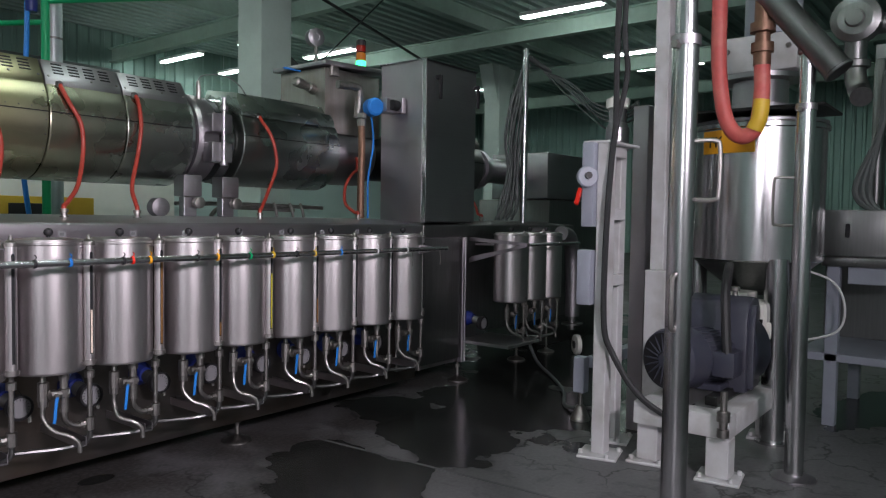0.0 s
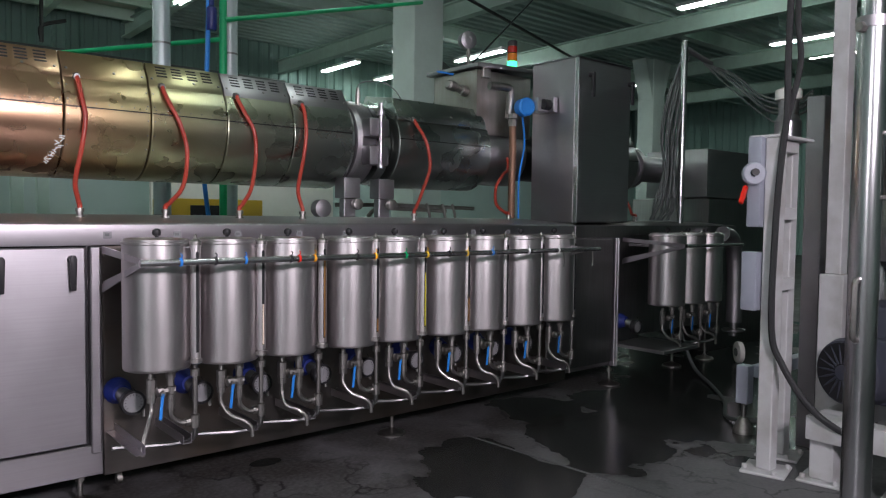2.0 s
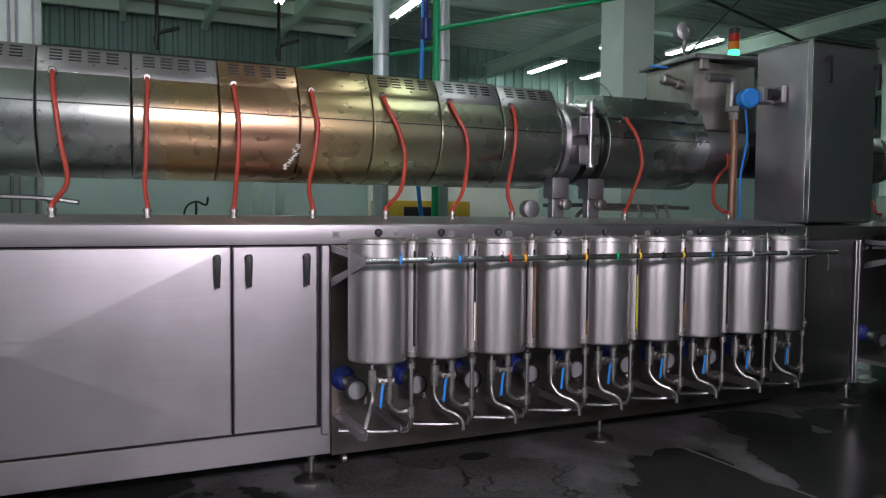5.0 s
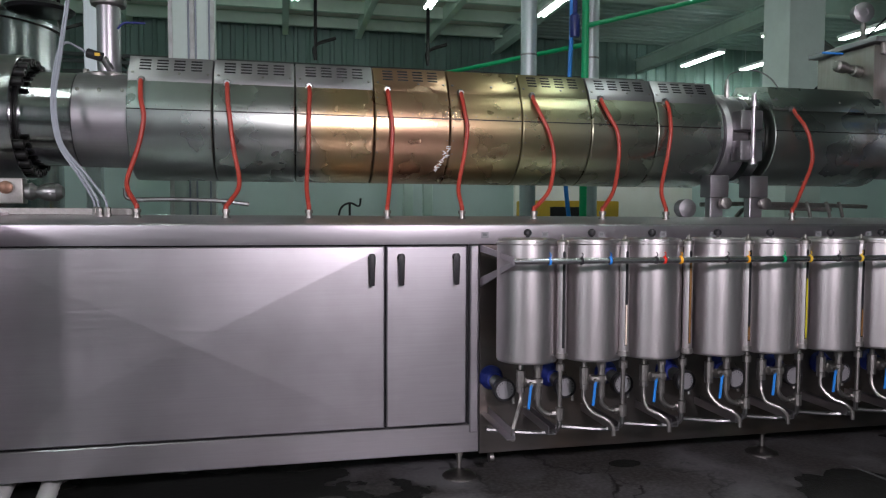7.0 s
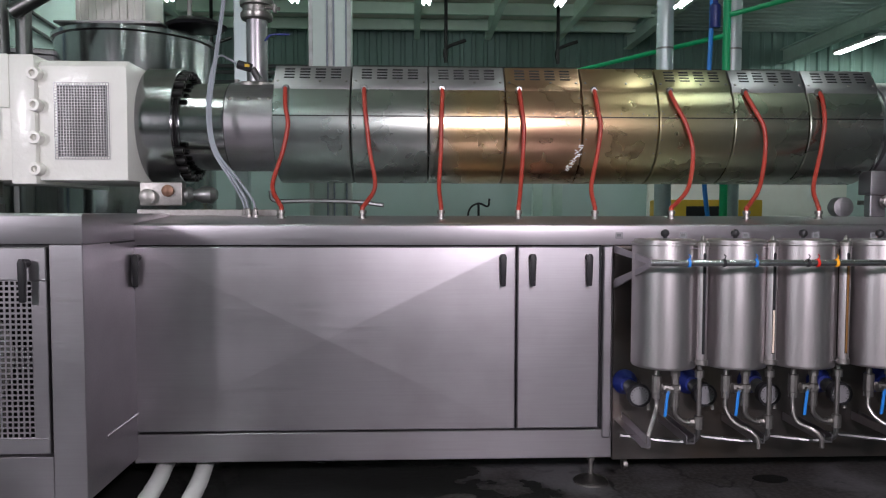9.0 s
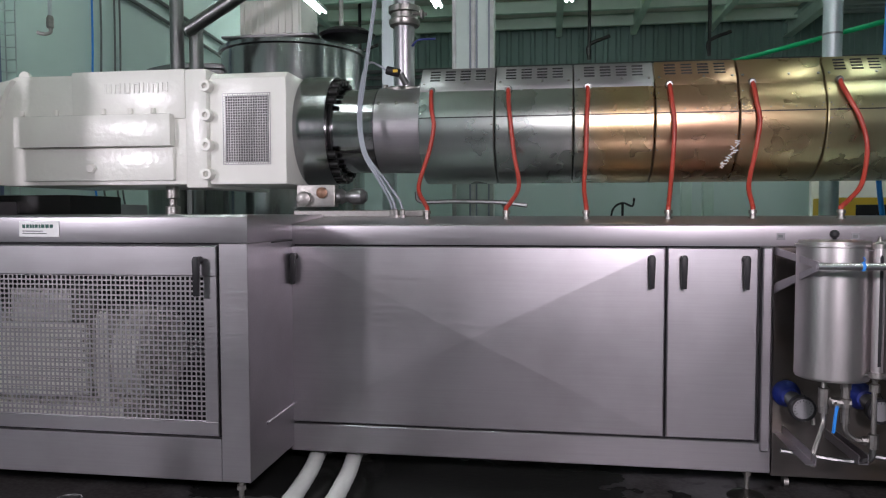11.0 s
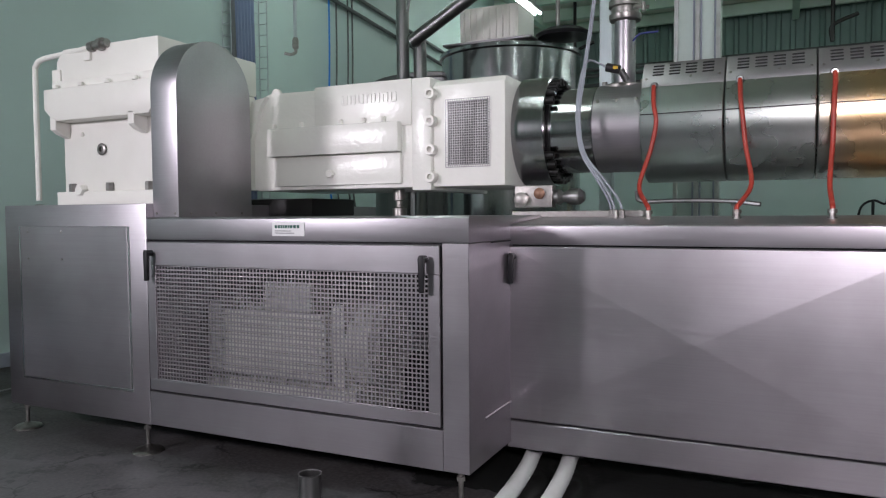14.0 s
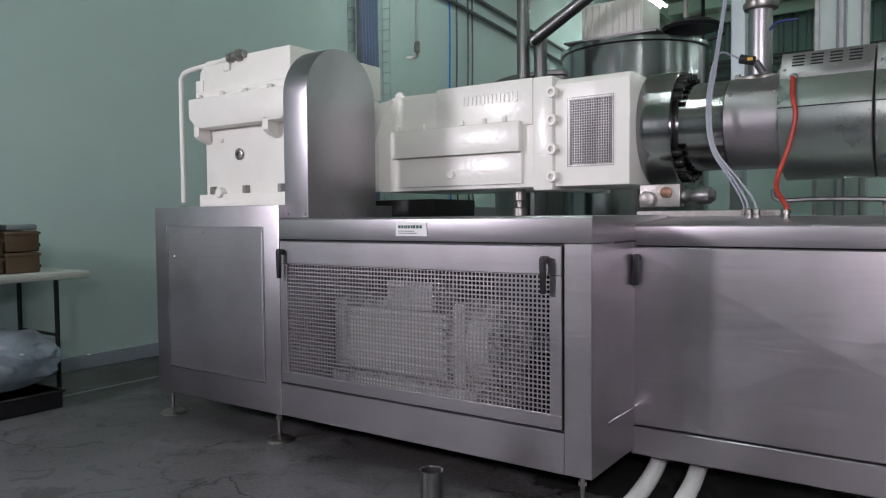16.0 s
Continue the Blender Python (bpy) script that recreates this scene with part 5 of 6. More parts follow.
# sampling tube over the clamp
st = thing("sample_line", (XE + 0.1, AXIS_Y, 1.6), "thin steel capillary line rising from the clamp", "pipe")
part("line", sweep([(XE + 0.12, AXIS_Y - 0.1, 1.60), (XE + 0.12, AXIS_Y - 0.1, 1.70), (XE + 0.16, AXIS_Y - 0.1, 1.735), (XE + 0.26, AXIS_Y - 0.12, 1.745), (XE + 0.33, AXIS_Y - 0.14, 1.71), (XE + 0.37, AXIS_Y - 0.15, 1.66)], 0.0035, 6), CABLE, st)
part("fitting", lathe([(0.01, 1.60), (0.013, 1.61), (0.013, 1.66), (0.008, 1.70)], (XE + 0.12, AXIS_Y - 0.1, 0), "z", 8), FITTING, st)
# under-barrel water pipes
wp = thing("cooling_pipes", (2.6, 3.6, 1.06), "steel cooling water pipes under the barrel", "pipe")
part("pipe_run", sweep([(2.2, 3.55, 1.085), (2.6, 3.5, 1.09), (3.2, 3.5, 1.08)], 0.012, 8), FITTING, wp)
part("pipe_run", sweep([(2.35, 3.45, 1.02), (2.38, 3.42, 1.06), (2.5, 3.42, 1.07), (2.9, 3.42, 1.06)], 0.012, 8), FITTING, wp)
for x in (2.75, 2.87, 2.95):
    part("drop", sweep([(x, 3.42, 1.10), (x, 3.40, 1.06), (x + 0.01, 3.4, 1.02)], 0.009, 8), FITTING, wp)
wq = thing("throat_pipe", (-0.3, 3.3, 1.06), "braided steel water pipe behind the red hoses", "pipe")
part("hose", sweep([(-0.62, 3.3, 1.13), (-0.60, 3.3, 1.085), (-0.45, 3.3, 1.085), (-0.25, 3.28, 1.08), (-0.12, 3.25, 1.065)], 0.010, 8), DARK_STEEL, wq)
part("valve", lathe([(0.012, 1.018), (0.012, 1.06), (0.018, 1.062), (0.018, 1.09)], (-0.22, 3.35, 0), "z", 8), FITTING, wq)

# grey cables to the sensor
for k, (dx, dy) in enumerate(((0, 0), (0.028, 0.0), (-0.02, 0.03))):
    ca = thing("sensor_cable", (-0.70 + dx, 3.0, 1.014), "grey plastic sensor cable tied in a bundle", "cable", "sensor cables")
    pts = [(-0.655 + dx, 3.02 + dy, 1.02), (-0.665 + dx, 3.02 + dy, 1.08), (-0.72 + dx * 0.6, 3.04, 1.17), (-0.80 + dx * 0.3, 3.06, 1.29), (-0.825 + dx * 0.3, 3.08, 1.45), (-0.815 + dx * 0.3, 3.12, 1.62)]
    pts += [(-0.80, 3.16, 1.685), (-0.765, 3.19, 1.678), (-0.735, 3.20, 1.66)] if k == 2 else [(-0.79 + dx * 0.3, 3.2, 1.95), (-0.77 + dx * 0.3, 3.25, 2.3), (-0.74, 3.3, 2.9)]
    part("wire", sweep(pts, 0.005, 6), LIGHT_CABLE, ca)
    part("gland", lathe([(0.015, 1.012), (0.015, 1.025), (0.012, 1.027), (0.012, 1.045), (0.008, 1.05)], (-0.655 + dx, 3.02 + dy, 0), "z", 8), FITTING, ca)

# wrapped hoses under the long cabinet, and a steel cup on the floor
for x in (-0.95, -0.80):
    hs = thing("wrapped_hose", (x, 2.75, 0.03), "white wrapped hose coming out under the cabinet", "hose", "floor hoses")
    part("hose", sweep([(x + 0.02, 3.2, 0.11), (x + 0.01, 2.98, 0.095), (x + 0.015, 2.84, 0.075), (x + 0.03, 2.66, 0.045), (x + 0.05, 2.3, 0.033), (x + 0.05, 1.7, 0.033)], 0.031, 16, steps=10, ripple=0.03), WRAP, hs)
    part("clamp", lathe([(0.045, 0), (0.045, 0.03), (0.05, 0.032), (0.05, 0.06)], (x + 0.012, 2.98, 0.088), (-0.05, -0.95, -0.2), 12), DARK_STEEL, hs)
cup = thing("steel_cup", (-1.42, 1.98, 0), "small open stainless beaker standing on the floor", "beaker")
part("cup", lathe([(0.030, 0.0), (0.037, 0.003), (0.037, 0.182), (0.040, 0.185), (0.036, 0.186), (0.035, 0.182), (0.035, 0.01), (0.001, 0.01)], (-1.43, 1.99, 0), "z", 32), DARK_STEEL, cup)

# mast with cable bundle
ms = thing("cable_mast", (4.40, 2.75, 1.0), "steel tube mast carrying a hanging bundle of grey cables", "mast")
part("pole", lathe([(0.022, 1.0), (0.022, 2.20), (0.018, 2.215)], (4.40, 2.75, 0), "z", 20), GLOSSY, ms)
part("arm", sweep([(4.40, 2.75, 2.17), (4.50, 2.72, 2.13), (4.62, 2.68, 2.08)], 0.018, 10), STEEL, ms)
rnd = random.Random(5)
for k in range(16):
    ca = thing("hanging_cable", (4.40, 2.8, 1.02), "grey cable hanging in loops from the mast", "cable", "mast cables")
    a, c = rnd.uniform(-0.07, 0.05), rnd.uniform(-0.06, 0.05)
    part("wire", sweep([(4.42 + rnd.uniform(-0.02, 0.06), 2.76 + c * 0.3, 2.12), (4.40 + a * 0.4, 2.80 + c, 1.9), (4.37 + a, 2.82 + c, 1.6), (4.37 + a * 0.7, 2.82 + c * 0.6, 1.35), (4.36 + a * 1.6, 2.84 + c, 1.12), (4.34 + a * 2, 2.86, 1.02)], 0.0065, 5, steps=4), CABLE, ca)
for k in range(7):
    ca = thing("swagged_cable", (4.6, 2.6, 2.0), "grey cable slung from the mast towards the frame", "cable", "slung cables")
    s = rnd.uniform(-0.05, 0.05)
    part("wire", sweep([(4.56, 2.70, 2.08), (4.42 + s, 2.42, 1.92 + s), (4.20, 2.1 + s, 1.70 + s * 2), (3.9, 1.8, 1.62 + s), (3.55, 1.55, 1.60 + s)], 0.006, 5, steps=4), CABLE, ca)
jb = thing("junction_box", (5.6, 3.2, 1.0), "grey steel machine box at the far end", "machine box")
part("case", box((5.25, 3.05, 1.20), (6.05, 3.6, 1.58), 0.008), STEEL, jb)
part("stand", box((5.2, 3.0, 0.0), (6.1, 3.7, 1.19), 0.01), DARK_STEEL, jb)

# hanging trolley leg with caster beyond the second cabinet
cs = thing("caster_leg", (4.95, 2.62, 0), "steel machine leg on a swivel caster with a cream wheel", "caster")
part("leg", sweep([(4.72, 2.62, 0.93), (4.86, 2.63, 0.90), (4.93, 2.64, 0.78), (4.95, 2.64, 0.55), (4.95, 2.64, 0.30)], 0.055, 16), STEEL, cs)
part("plate", lathe([(0.03, 0.2), (0.03, 0.23), (0.08, 0.235), (0.08, 0.25), (0.03, 0.255), (0.03, 0.31)], (4.95, 2.64, 0), "z", 16), DARK_STEEL, cs)
wh = part("wheel", lathe([(0.06, -0.02), (0.075, -0.016), (0.078, 0), (0.075, 0.016), (0.06, 0.02)], (5.0, 2.62, 0.078), (0.75, -0.66, 0), 24), CREAM_FLAT, cs)
part("hub", lathe([(0.03, -0.024), (0.03, 0.024)], (5.0, 2.62, 0.078), (0.75, -0.66, 0), 16), DARK_STEEL, wh)

# ---------- pump stand beside the line ----------
def base_plate(x, y, w, th, a=0.0):
    bm = box((x - w, y - w, 0.0), (x + w, y + w, 0.012), 0.003, turn=Matrix.Rotation(a, 4, "Z"))
    for sx in (-1, 1):
        for sy in (-1, 1):
            hex_bolt((x + sx * w * 0.72, y + sy * w * 0.72, 0.012), (0, 0, 1), 0.01, 0.016, bm)
    return part("base_plate", bm, WHITE_PAINT, th)


fr = thing("ladder_frame", (3.06, 1.45, 0), "white painted square-tube frame bolted to the floor", "frame")
for x, y in ((2.955, 1.43), (3.20, 1.49)):
    part("leg", box((x - 0.03, y - 0.03, 0.012), (x + 0.03, y + 0.03, 1.36), 0.004), WHITE_PAINT, fr)
    base_plate(x, y, 0.085, fr, 0.25)
for z in (1.31, 1.03, 0.735):
    part("rung", box((2.985, 1.435, z), (3.17, 1.485, z + 0.05), 0.003), WHITE_PAINT, fr)
part("top_cap", box((2.92, 1.40, 1.36), (3.235, 1.525, 1.372), 0.003), WHITE_PAINT, fr)
ib = thing("isolator_switch", (2.9, 1.52, 1.02), "grey isolator box with a round plate and red lever", "switch")
part("case", box((2.895, 1.461, 1.0), (2.95, 1.518, 1.365), 0.008), GREY_PAINT, ib)
part("disc", lathe([(0.046, 0), (0.046, 0.02), (0.040, 0.026)], (2.893, 1.492, 1.215), (-0.75, -0.66, 0), 28), GREY_PAINT, ib)
part("lever", box((2.85, 1.505, 1.09), (2.87, 1.522, 1.17), 0.006, turn=Matrix.Rotation(0.5, 4, "Y")), RED, ib)
part("knob", lathe([(0.015, 0), (0.015, 0.02)], (2.876, 1.478, 1.22), (-0.75, -0.66, 0), 14), BLACK, ib)
ib2 = thing("junction_case", (2.9, 1.52, 0.7), "grey lower cable box on the frame", "switch")
part("case", box((2.89, 1.465, 0.66), (2.95, 1.53, 0.90), 0.008), GREY_PAINT, ib2)
bcab = thing("power_cable", (2.93, 1.4, 0.3), "thick black power cable hanging down the frame", "cable", "black cables")
part("cable", sweep([(2.93, 1.36, 3.4), (2.93, 1.37, 2.4), (2.925, 1.38, 1.75), (2.93, 1.38, 1.45), (2.92, 1.39, 1.3), (2.905, 1.40, 1.0), (2.90, 1.40, 0.6), (2.91, 1.36, 0.46), (2.93, 1.25, 0.30), (2.97, 1.12, 0.22), (3.1, 1.05, 0.23)], 0.013, 8), RUBBER, bcab)
bcab = thing("power_cable", (2.95, 1.35, 1.4), "thick black power cable hanging down the frame", "cable", "black cables")
part("cable", sweep([(2.96, 1.345, 3.4), (2.96, 1.35, 2.3), (2.95, 1.36, 1.85), (2.965, 1.35, 1.65), (2.94, 1.385, 1.42), (2.92, 1.39, 1.28)], 0.012, 8), RUBBER, bcab)
ch = thing("channel_post", (3.42, 1.47, 0), "stainless channel post behind the frame", "post")
part("channel", box((3.40, 1.43, 0.0), (3.47, 1.51, 1.585), 0.004), STEEL, ch)
vl = thing("pneumatic_valve", (3.55, 1.62, 1.4), "steel angle valve with a pale actuator head", "valve")
part("head", lathe([(0.05, 1.60), (0.06, 1.605), (0.06, 1.65), (0.03, 1.665)], (3.55, 1.66, 0), "z", 16), CREAM_FLAT, vl)
part("body", lathe([(0.05, 1.38), (0.06, 1.39), (0.06, 1.50), (0.045, 1.53), (0.045, 1.6)], (3.55, 1.66, 0), "z", 20), STEEL, vl)
part("stack", lathe([(0.035, 0.5), (0.035, 0.8), (0.05, 0.805), (0.05, 0.85), (0.035, 0.855), (0.035, 1.05), (0.05, 1.055), (0.05, 1.1), (0.03, 1.105), (0.03, 1.38)], (3.55, 1.50, 0), "z", 16), DARK_STEEL, vl)

wf = thing("pump_stand", (3.3, 1.05, 0), "white painted welded pump base frame on plates", "frame")
for x, y in ((3.03, 1.23), (3.0, 0.93), (3.75, 1.23), (3.72, 0.93)):
    part("leg", box((x - 0.045, y - 0.045, 0.012), (x + 0.045, y + 0.045, 0.17), 0.004), WHITE_PAINT, wf)
    base_plate(x, y, 0.085, wf, 0.15)
part("beam", box((2.955, 0.885, 0.171), (3.055, 1.28, 0.265), 0.005), WHITE_PAINT, wf)
part("beam", box((3.056, 0.885, 0.171), (3.80, 0.975, 0.262), 0.005), WHITE_PAINT, wf)
part("beam", box((3.056, 1.19, 0.171), (3.80, 1.28, 0.262), 0.005), WHITE_PAINT, wf)
part("column", box((3.30, 1.29, 0.0), (3.40, 1.39, 0.80), 0.004), WHITE_PAINT, wf)
part("column", box((3.32, 1.31, 0.80), (3.39, 1.375, 3.2), 0.004), WHITE_PAINT, wf)
part("mount_rail", box((3.1, 0.98, 0.262), (3.72, 1.03, 0.30), 0.003), BLACK_STEEL, wf)

pm = thing("pump_motor", (3.3, 1.08, 0.3), "dark slate-blue electric motor with a finned fan cowl", "motor")
ax = Vector((0.87, -0.30, 0.0)).normalized()
p0 = Vector((3.06, 1.19, 0.435))
part("fan_cowl", lathe([(0.09, 0), (0.125, 0.006), (0.135, 0.03), (0.135, 0.14), (0.128, 0.15)], p0, tuple(ax), 40), MOTOR_BLUE, pm)
bm = bmesh.new()
side = Vector((ax.y, -ax.x, 0)).normalized()
for k in range(18):
    a = 2 * math.pi * k / 18
    d = side * math.cos(a) + Vector((0, 0, 1)) * math.sin(a)
    rod(p0 + d * 0.035 - ax * 0.003, p0 + d * 0.118 + ax * 0.003, 0.0045, 6, bm)
lathe([(0.03, -0.006), (0.03, 0.0)], p0, tuple(ax), 20, bm)
part("grille_rib", bm, MOTOR_BLUE, pm)
# Black disc painted for the shade behind the cowl ribs.
part("grille_shade_plate", lathe([(0.117, -0.0015), (0.117, 0.004)], p0, tuple(ax), 40), BLACK, pm)
part("housing", lathe([(0.12, 0.15), (0.12, 0.36)], p0, tuple(ax), 40), MOTOR_BLUE, pm)
for k in range(36):
    a = 2 * math.pi * k / 36
    d = side * math.cos(a) + Vector((0, 0, 1)) * math.sin(a)
    part("fin", rod(p0 + d * 0.122 + ax * 0.155, p0 + d * 0.122 + ax * 0.35, 0.0035, 5), MOTOR_BLUE, pm)
part("end_bell", lathe([(0.13, 0.36), (0.165, 0.37), (0.17, 0.40), (0.17, 0.50), (0.13, 0.53)], p0 + Vector((0, 0, 0.02)), tuple(ax), 40), MOTOR_BLUE, pm)
gc = part("gear_case", prism([(3.33, 0.28), (3.33, 0.60), (3.36, 0.67), (3.42, 0.70), (3.50, 0.69), (3.54, 0.64), (3.56, 0.28)], "y", 0.93, 1.20, 0.016), MOTOR_BLUE, pm)
part("rib", prism([(3.345, 0.30), (3.345, 0.59), (3.38, 0.665), (3.41, 0.665), (3.375, 0.58), (3.375, 0.30)], "y", 0.905, 0.932, 0.006), MOTOR_BLUE, gc)
for bx_, bz_ in ((3.42, 0.36), (3.42, 0.58), (3.52, 0.36), (3.52, 0.58)):
    part("bolt", hex_bolt((bx_, 0.93, bz_), (0, -1, 0), 0.011, 0.012), BLACK_STEEL, gc)
part("breather", lathe([(0.012, 0), (0.012, 0.02), (0.02, 0.022), (0.02, 0.04), (0.012, 0.045)], (3.45, 1.02, 0.695), "z", 14), FITTING, gc)
part("pump_head", box((3.565, 0.92, 0.39), (3.77, 1.13, 0.66), 0.035), CREAM_FLAT, pm)
part("pump_cover", lathe([(0.075, 0), (0.08, 0.008), (0.08, 0.02), (0.05, 0.03), (0.02, 0.032)], (3.67, 0.92, 0.53), (0, -1, 0), 28), CREAM_FLAT, pm)
part("terminal_box", box((3.17, 0.935, 0.37), (3.30, 1.03, 0.48), 0.012), MOTOR_BLUE, pm)
part("label", box((3.185, 1.015, 0.425), (3.186, 1.06, 0.47)), ORANGE, pm)
part("feet", box((3.2, 1.0, 0.301), (3.45, 1.2, 0.33), 0.004), MOTOR_BLUE, pm)
part("conduit", sweep([(3.19, 0.97, 0.47), (3.20, 0.98, 0.55), (3.24, 1.00, 0.72), (3.33, 1.02, 0.80), (3.45, 1.05, 0.83)], 0.02, 10), RUBBER, pm)
part("drain_valve", lathe([(0.024, 0.19), (0.024, 0.22), (0.016, 0.222), (0.016, 0.25), (0.026, 0.252), (0.026, 0.29), (0.014, 0.292), (0.014, 0.37)], (2.93, 0.90, 0), "z", 12), FITTING, pm)
part("pump_block", box((3.58, 1.0, 0.66), (3.75, 1.10, 0.70), 0.01), CREAM_FLAT, pm)

tk = thing("mixing_tank", (3.85, 0.99, 0.0), "polished round stainless mixing tank on tubular legs", "tank")
TX, TYY, TRR = 3.88, 1.055, 0.308
part("shell", lathe([(TRR - 0.01, 0.842), (TRR, 0.85), (TRR, 1.47), (TRR + 0.012, 1.475), (TRR + 0.012, 1.495), (TRR - 0.02, 1.50)], (TX, TYY, 0), "z", 72), GLOSSY, tk)
part("cone", lathe([(TRR - 0.012, 0.842), (0.12, 0.70), (0.06, 0.67), (0.06, 0.62)], (TX, TYY, 0), "z", 56), DARK_STEEL, tk)
part("lid", lathe([(TRR + 0.006, 1.501), (TRR + 0.006, 1.515), (0.25, 1.53), (0.1, 1.54)], (TX, TYY, 0), "z", 64), STEEL, tk)
for a in (215, 335, 95):
    x, y = TX + 0.28 * math.cos(radians(a)), TYY + 0.28 * math.sin(radians(a))
    part("leg", lathe([(0.075, 0), (0.075, 0.01), (0.052, 0.012), (0.052, 0.86)], (x, y, 0), "z", 24), GLOSSY, tk)
part("strap", box((TX - 0.35, TYY - 0.36, 1.54), (TX + 0.05, TYY + 0.36, 1.555), 0.003), BLACK_STEEL, tk)
ag = thing("agitator_drive", (3.85, 1.03, 1.54), "grey geared motor above the mixing tank", "motor")
part("lantern", lathe([(0.16, 1.556), (0.18, 1.57), (0.18, 1.60), (0.13, 1.605), (0.13, 1.72), (0.19, 1.725), (0.19, 1.75)], (TX, TYY, 0), "z", 40), STEEL, ag)
part("gear_case", box((TX - 0.15, TYY - 0.2, 1.751), (TX + 0.15, TYY + 0.16, 1.93), 0.02), WHITE_PAINT, ag)
part("motor", lathe([(0.12, 1.931), (0.13, 1.94), (0.13, 2.3), (0.1, 2.32)], (TX, TYY - 0.05, 0), "z", 28), GREY_PAINT, ag)
for s in (-0.16, 0.12):
    part("bolt", hex_bolt((TX - 0.15, TYY + s, 1.86), (-1, 0, 0), 0.014, 0.012), FITTING, ag)
sg = thing("tank_sign", (3.57, 1.1, 1.4), "orange plate with bold black letters on the tank", "sign")


def curved_plate(r, a0, a1, z0, z1, t, mat, name, parent, n=10):
    bm = bmesh.new()
    rows = []
    for i in range(n + 1):
        a = radians(a0 + (a1 - a0) * i / n)
        rows.append([bm.verts.new((TX + rr * math.cos(a), TYY + rr * math.sin(a), z)) for rr in (r, r + t) for z in (z0, z1)])
    for u, v in zip(rows, rows[1:]):
        for q in ((0, 1), (1, 3), (3, 2), (2, 0)):
            bm.faces.new((u[q[0]], u[q[1]], v[q[1]], v[q[0]]))
    bm.faces.new([rows[0][k] for k in (0, 1, 3, 2)])
    bm.faces.new([rows[-1][k] for k in (0, 1, 3, 2)])
    return part(name, bm, mat, parent)


curved_plate(TRR + 0.002, 143, 192, 1.355, 1.465, 0.003, ORANGE, "plate", sg)


def sign_text(body, size, m, name, mat, parent, extrude=0.001):
    c = bpy.data.curves.new(name, "FONT")
    c.body, c.size, c.extrude, c.align_x = body, size, extrude, "CENTER"
    t = new(name + "_tmp", c)
    me_ = bpy.data.meshes.new_from_object(t.evaluated_get(bpy.context.evaluated_depsgraph_get()))
    bpy.data.objects.remove(t)
    me_.transform(m)
    return sheet_part(name, me_, mat, parent)


for letter, a in (("T", 152), ("K", 161)):
    r = TRR + 0.0065
    sign_text(letter, 0.072, pose(TX + r * math.cos(radians(a)), TYY + r * math.sin(radians(a)), 1.385, 90, 0, a + 90), "letter", BLACK, sg)

hz = thing("loop_hose", (3.3, 0.95, 1.3), "faded red rubber hose hanging in a loop before the tank", "hose")
tube = part("tube", sweep([(3.2, 1.06, 2.3), (3.2, 1.05, 2.0), (3.2, 1.045, 1.7), (3.2, 1.02, 1.50), (3.2, 0.98, 1.41), (3.2, 0.93, 1.385), (3.2, 0.885, 1.43), (3.2, 0.87, 1.55), (3.2, 0.872, 1.67)], 0.032, 14), PINK_HOSE, hz)
part("coupling", lathe([(0.035, 1.67), (0.035, 1.72), (0.045, 1.722), (0.045, 1.76), (0.03, 1.762), (0.03, 1.80), (0.05, 1.803), (0.05, 1.84), (0.035, 1.842), (0.035, 2.3)], (3.2, 0.873, 0), "z", 12), COPPER, tube)
part("yellow_band", sweep([(3.192, 0.893, 1.41), (3.19, 0.873, 1.46), (3.192, 0.866, 1.53)], 0.0325, 14), YELLOW, tube)

for (x, y, ztop, dia, nm) in ((1.90, 0.715, 3.0, 0.033, 1), (3.20, 0.70, 1.70, 0.036, 2)):
    po = thing("stand_post", (x, y, 0), "polished stainless tubular stand post with pull handles", "post", "stand posts")
    part("foot_disc", lathe([(0.085, 0), (0.085, 0.008), (0.05, 0.02)], (x, y, 0), "z", 32), STEEL, po)
    part("tube", lathe([(dia, 0.02), (dia, 1.49)], (x, y, 0), "z", 32), GLOSSY, po)
    part("collar", lathe([(dia + 0.004, 1.475), (dia + 0.004, 1.50)], (x, y, 0), "z", 32), STEEL, po)
    part("inner_tube", lathe([(dia * 0.82, 1.49), (dia * 0.82, ztop)], (x, y, 0), "z", 28), GLOSSY, po)
    part("set_screw", hex_bolt((x - dia * 0.8, y + 0.01, 1.475), (-1, 0.2, 0), 0.012, 0.02), FITTING, po)
    s = Vector((0.38, -0.92, 0)) if nm == 1 else Vector((-0.24, 0.97, 0))
    p = Vector((x, y, 0)) + s * dia * 0.9
    L = 0.06 if nm == 1 else 0.075
    za, zb = (1.235, 1.085) if nm == 1 else (1.21, 1.02)
    part("pull_handle", sweep([p + Vector((0, 0, za)), p + s * L * 0.8 + Vector((0, 0, za)), p + s * L + Vector((0, 0, za - 0.02)), p + s * L + Vector((0, 0, zb + 0.02)), p + s * L * 0.8 + Vector((0, 0, zb)), p + Vector((0, 0, zb))], 0.006, 8), FITTING, po)
    if nm == 1:
        s = Vector((-0.93, -0.05, 0))
        p = Vector((x, y, 0)) + s * dia * 0.8
        part("pull_handle", sweep([p + Vector((0, 0, 0.895)), p + s * 0.03 + Vector((0, 0, 0.89)), p + s * 0.04 + Vector((0, 0, 0.87)), p + s * 0.04 + Vector((0, 0, 0.775)), p + s * 0.03 + Vector((0, 0, 0.755)), p + Vector((0, 0, 0.75))], 0.0065, 8), FITTING, po)
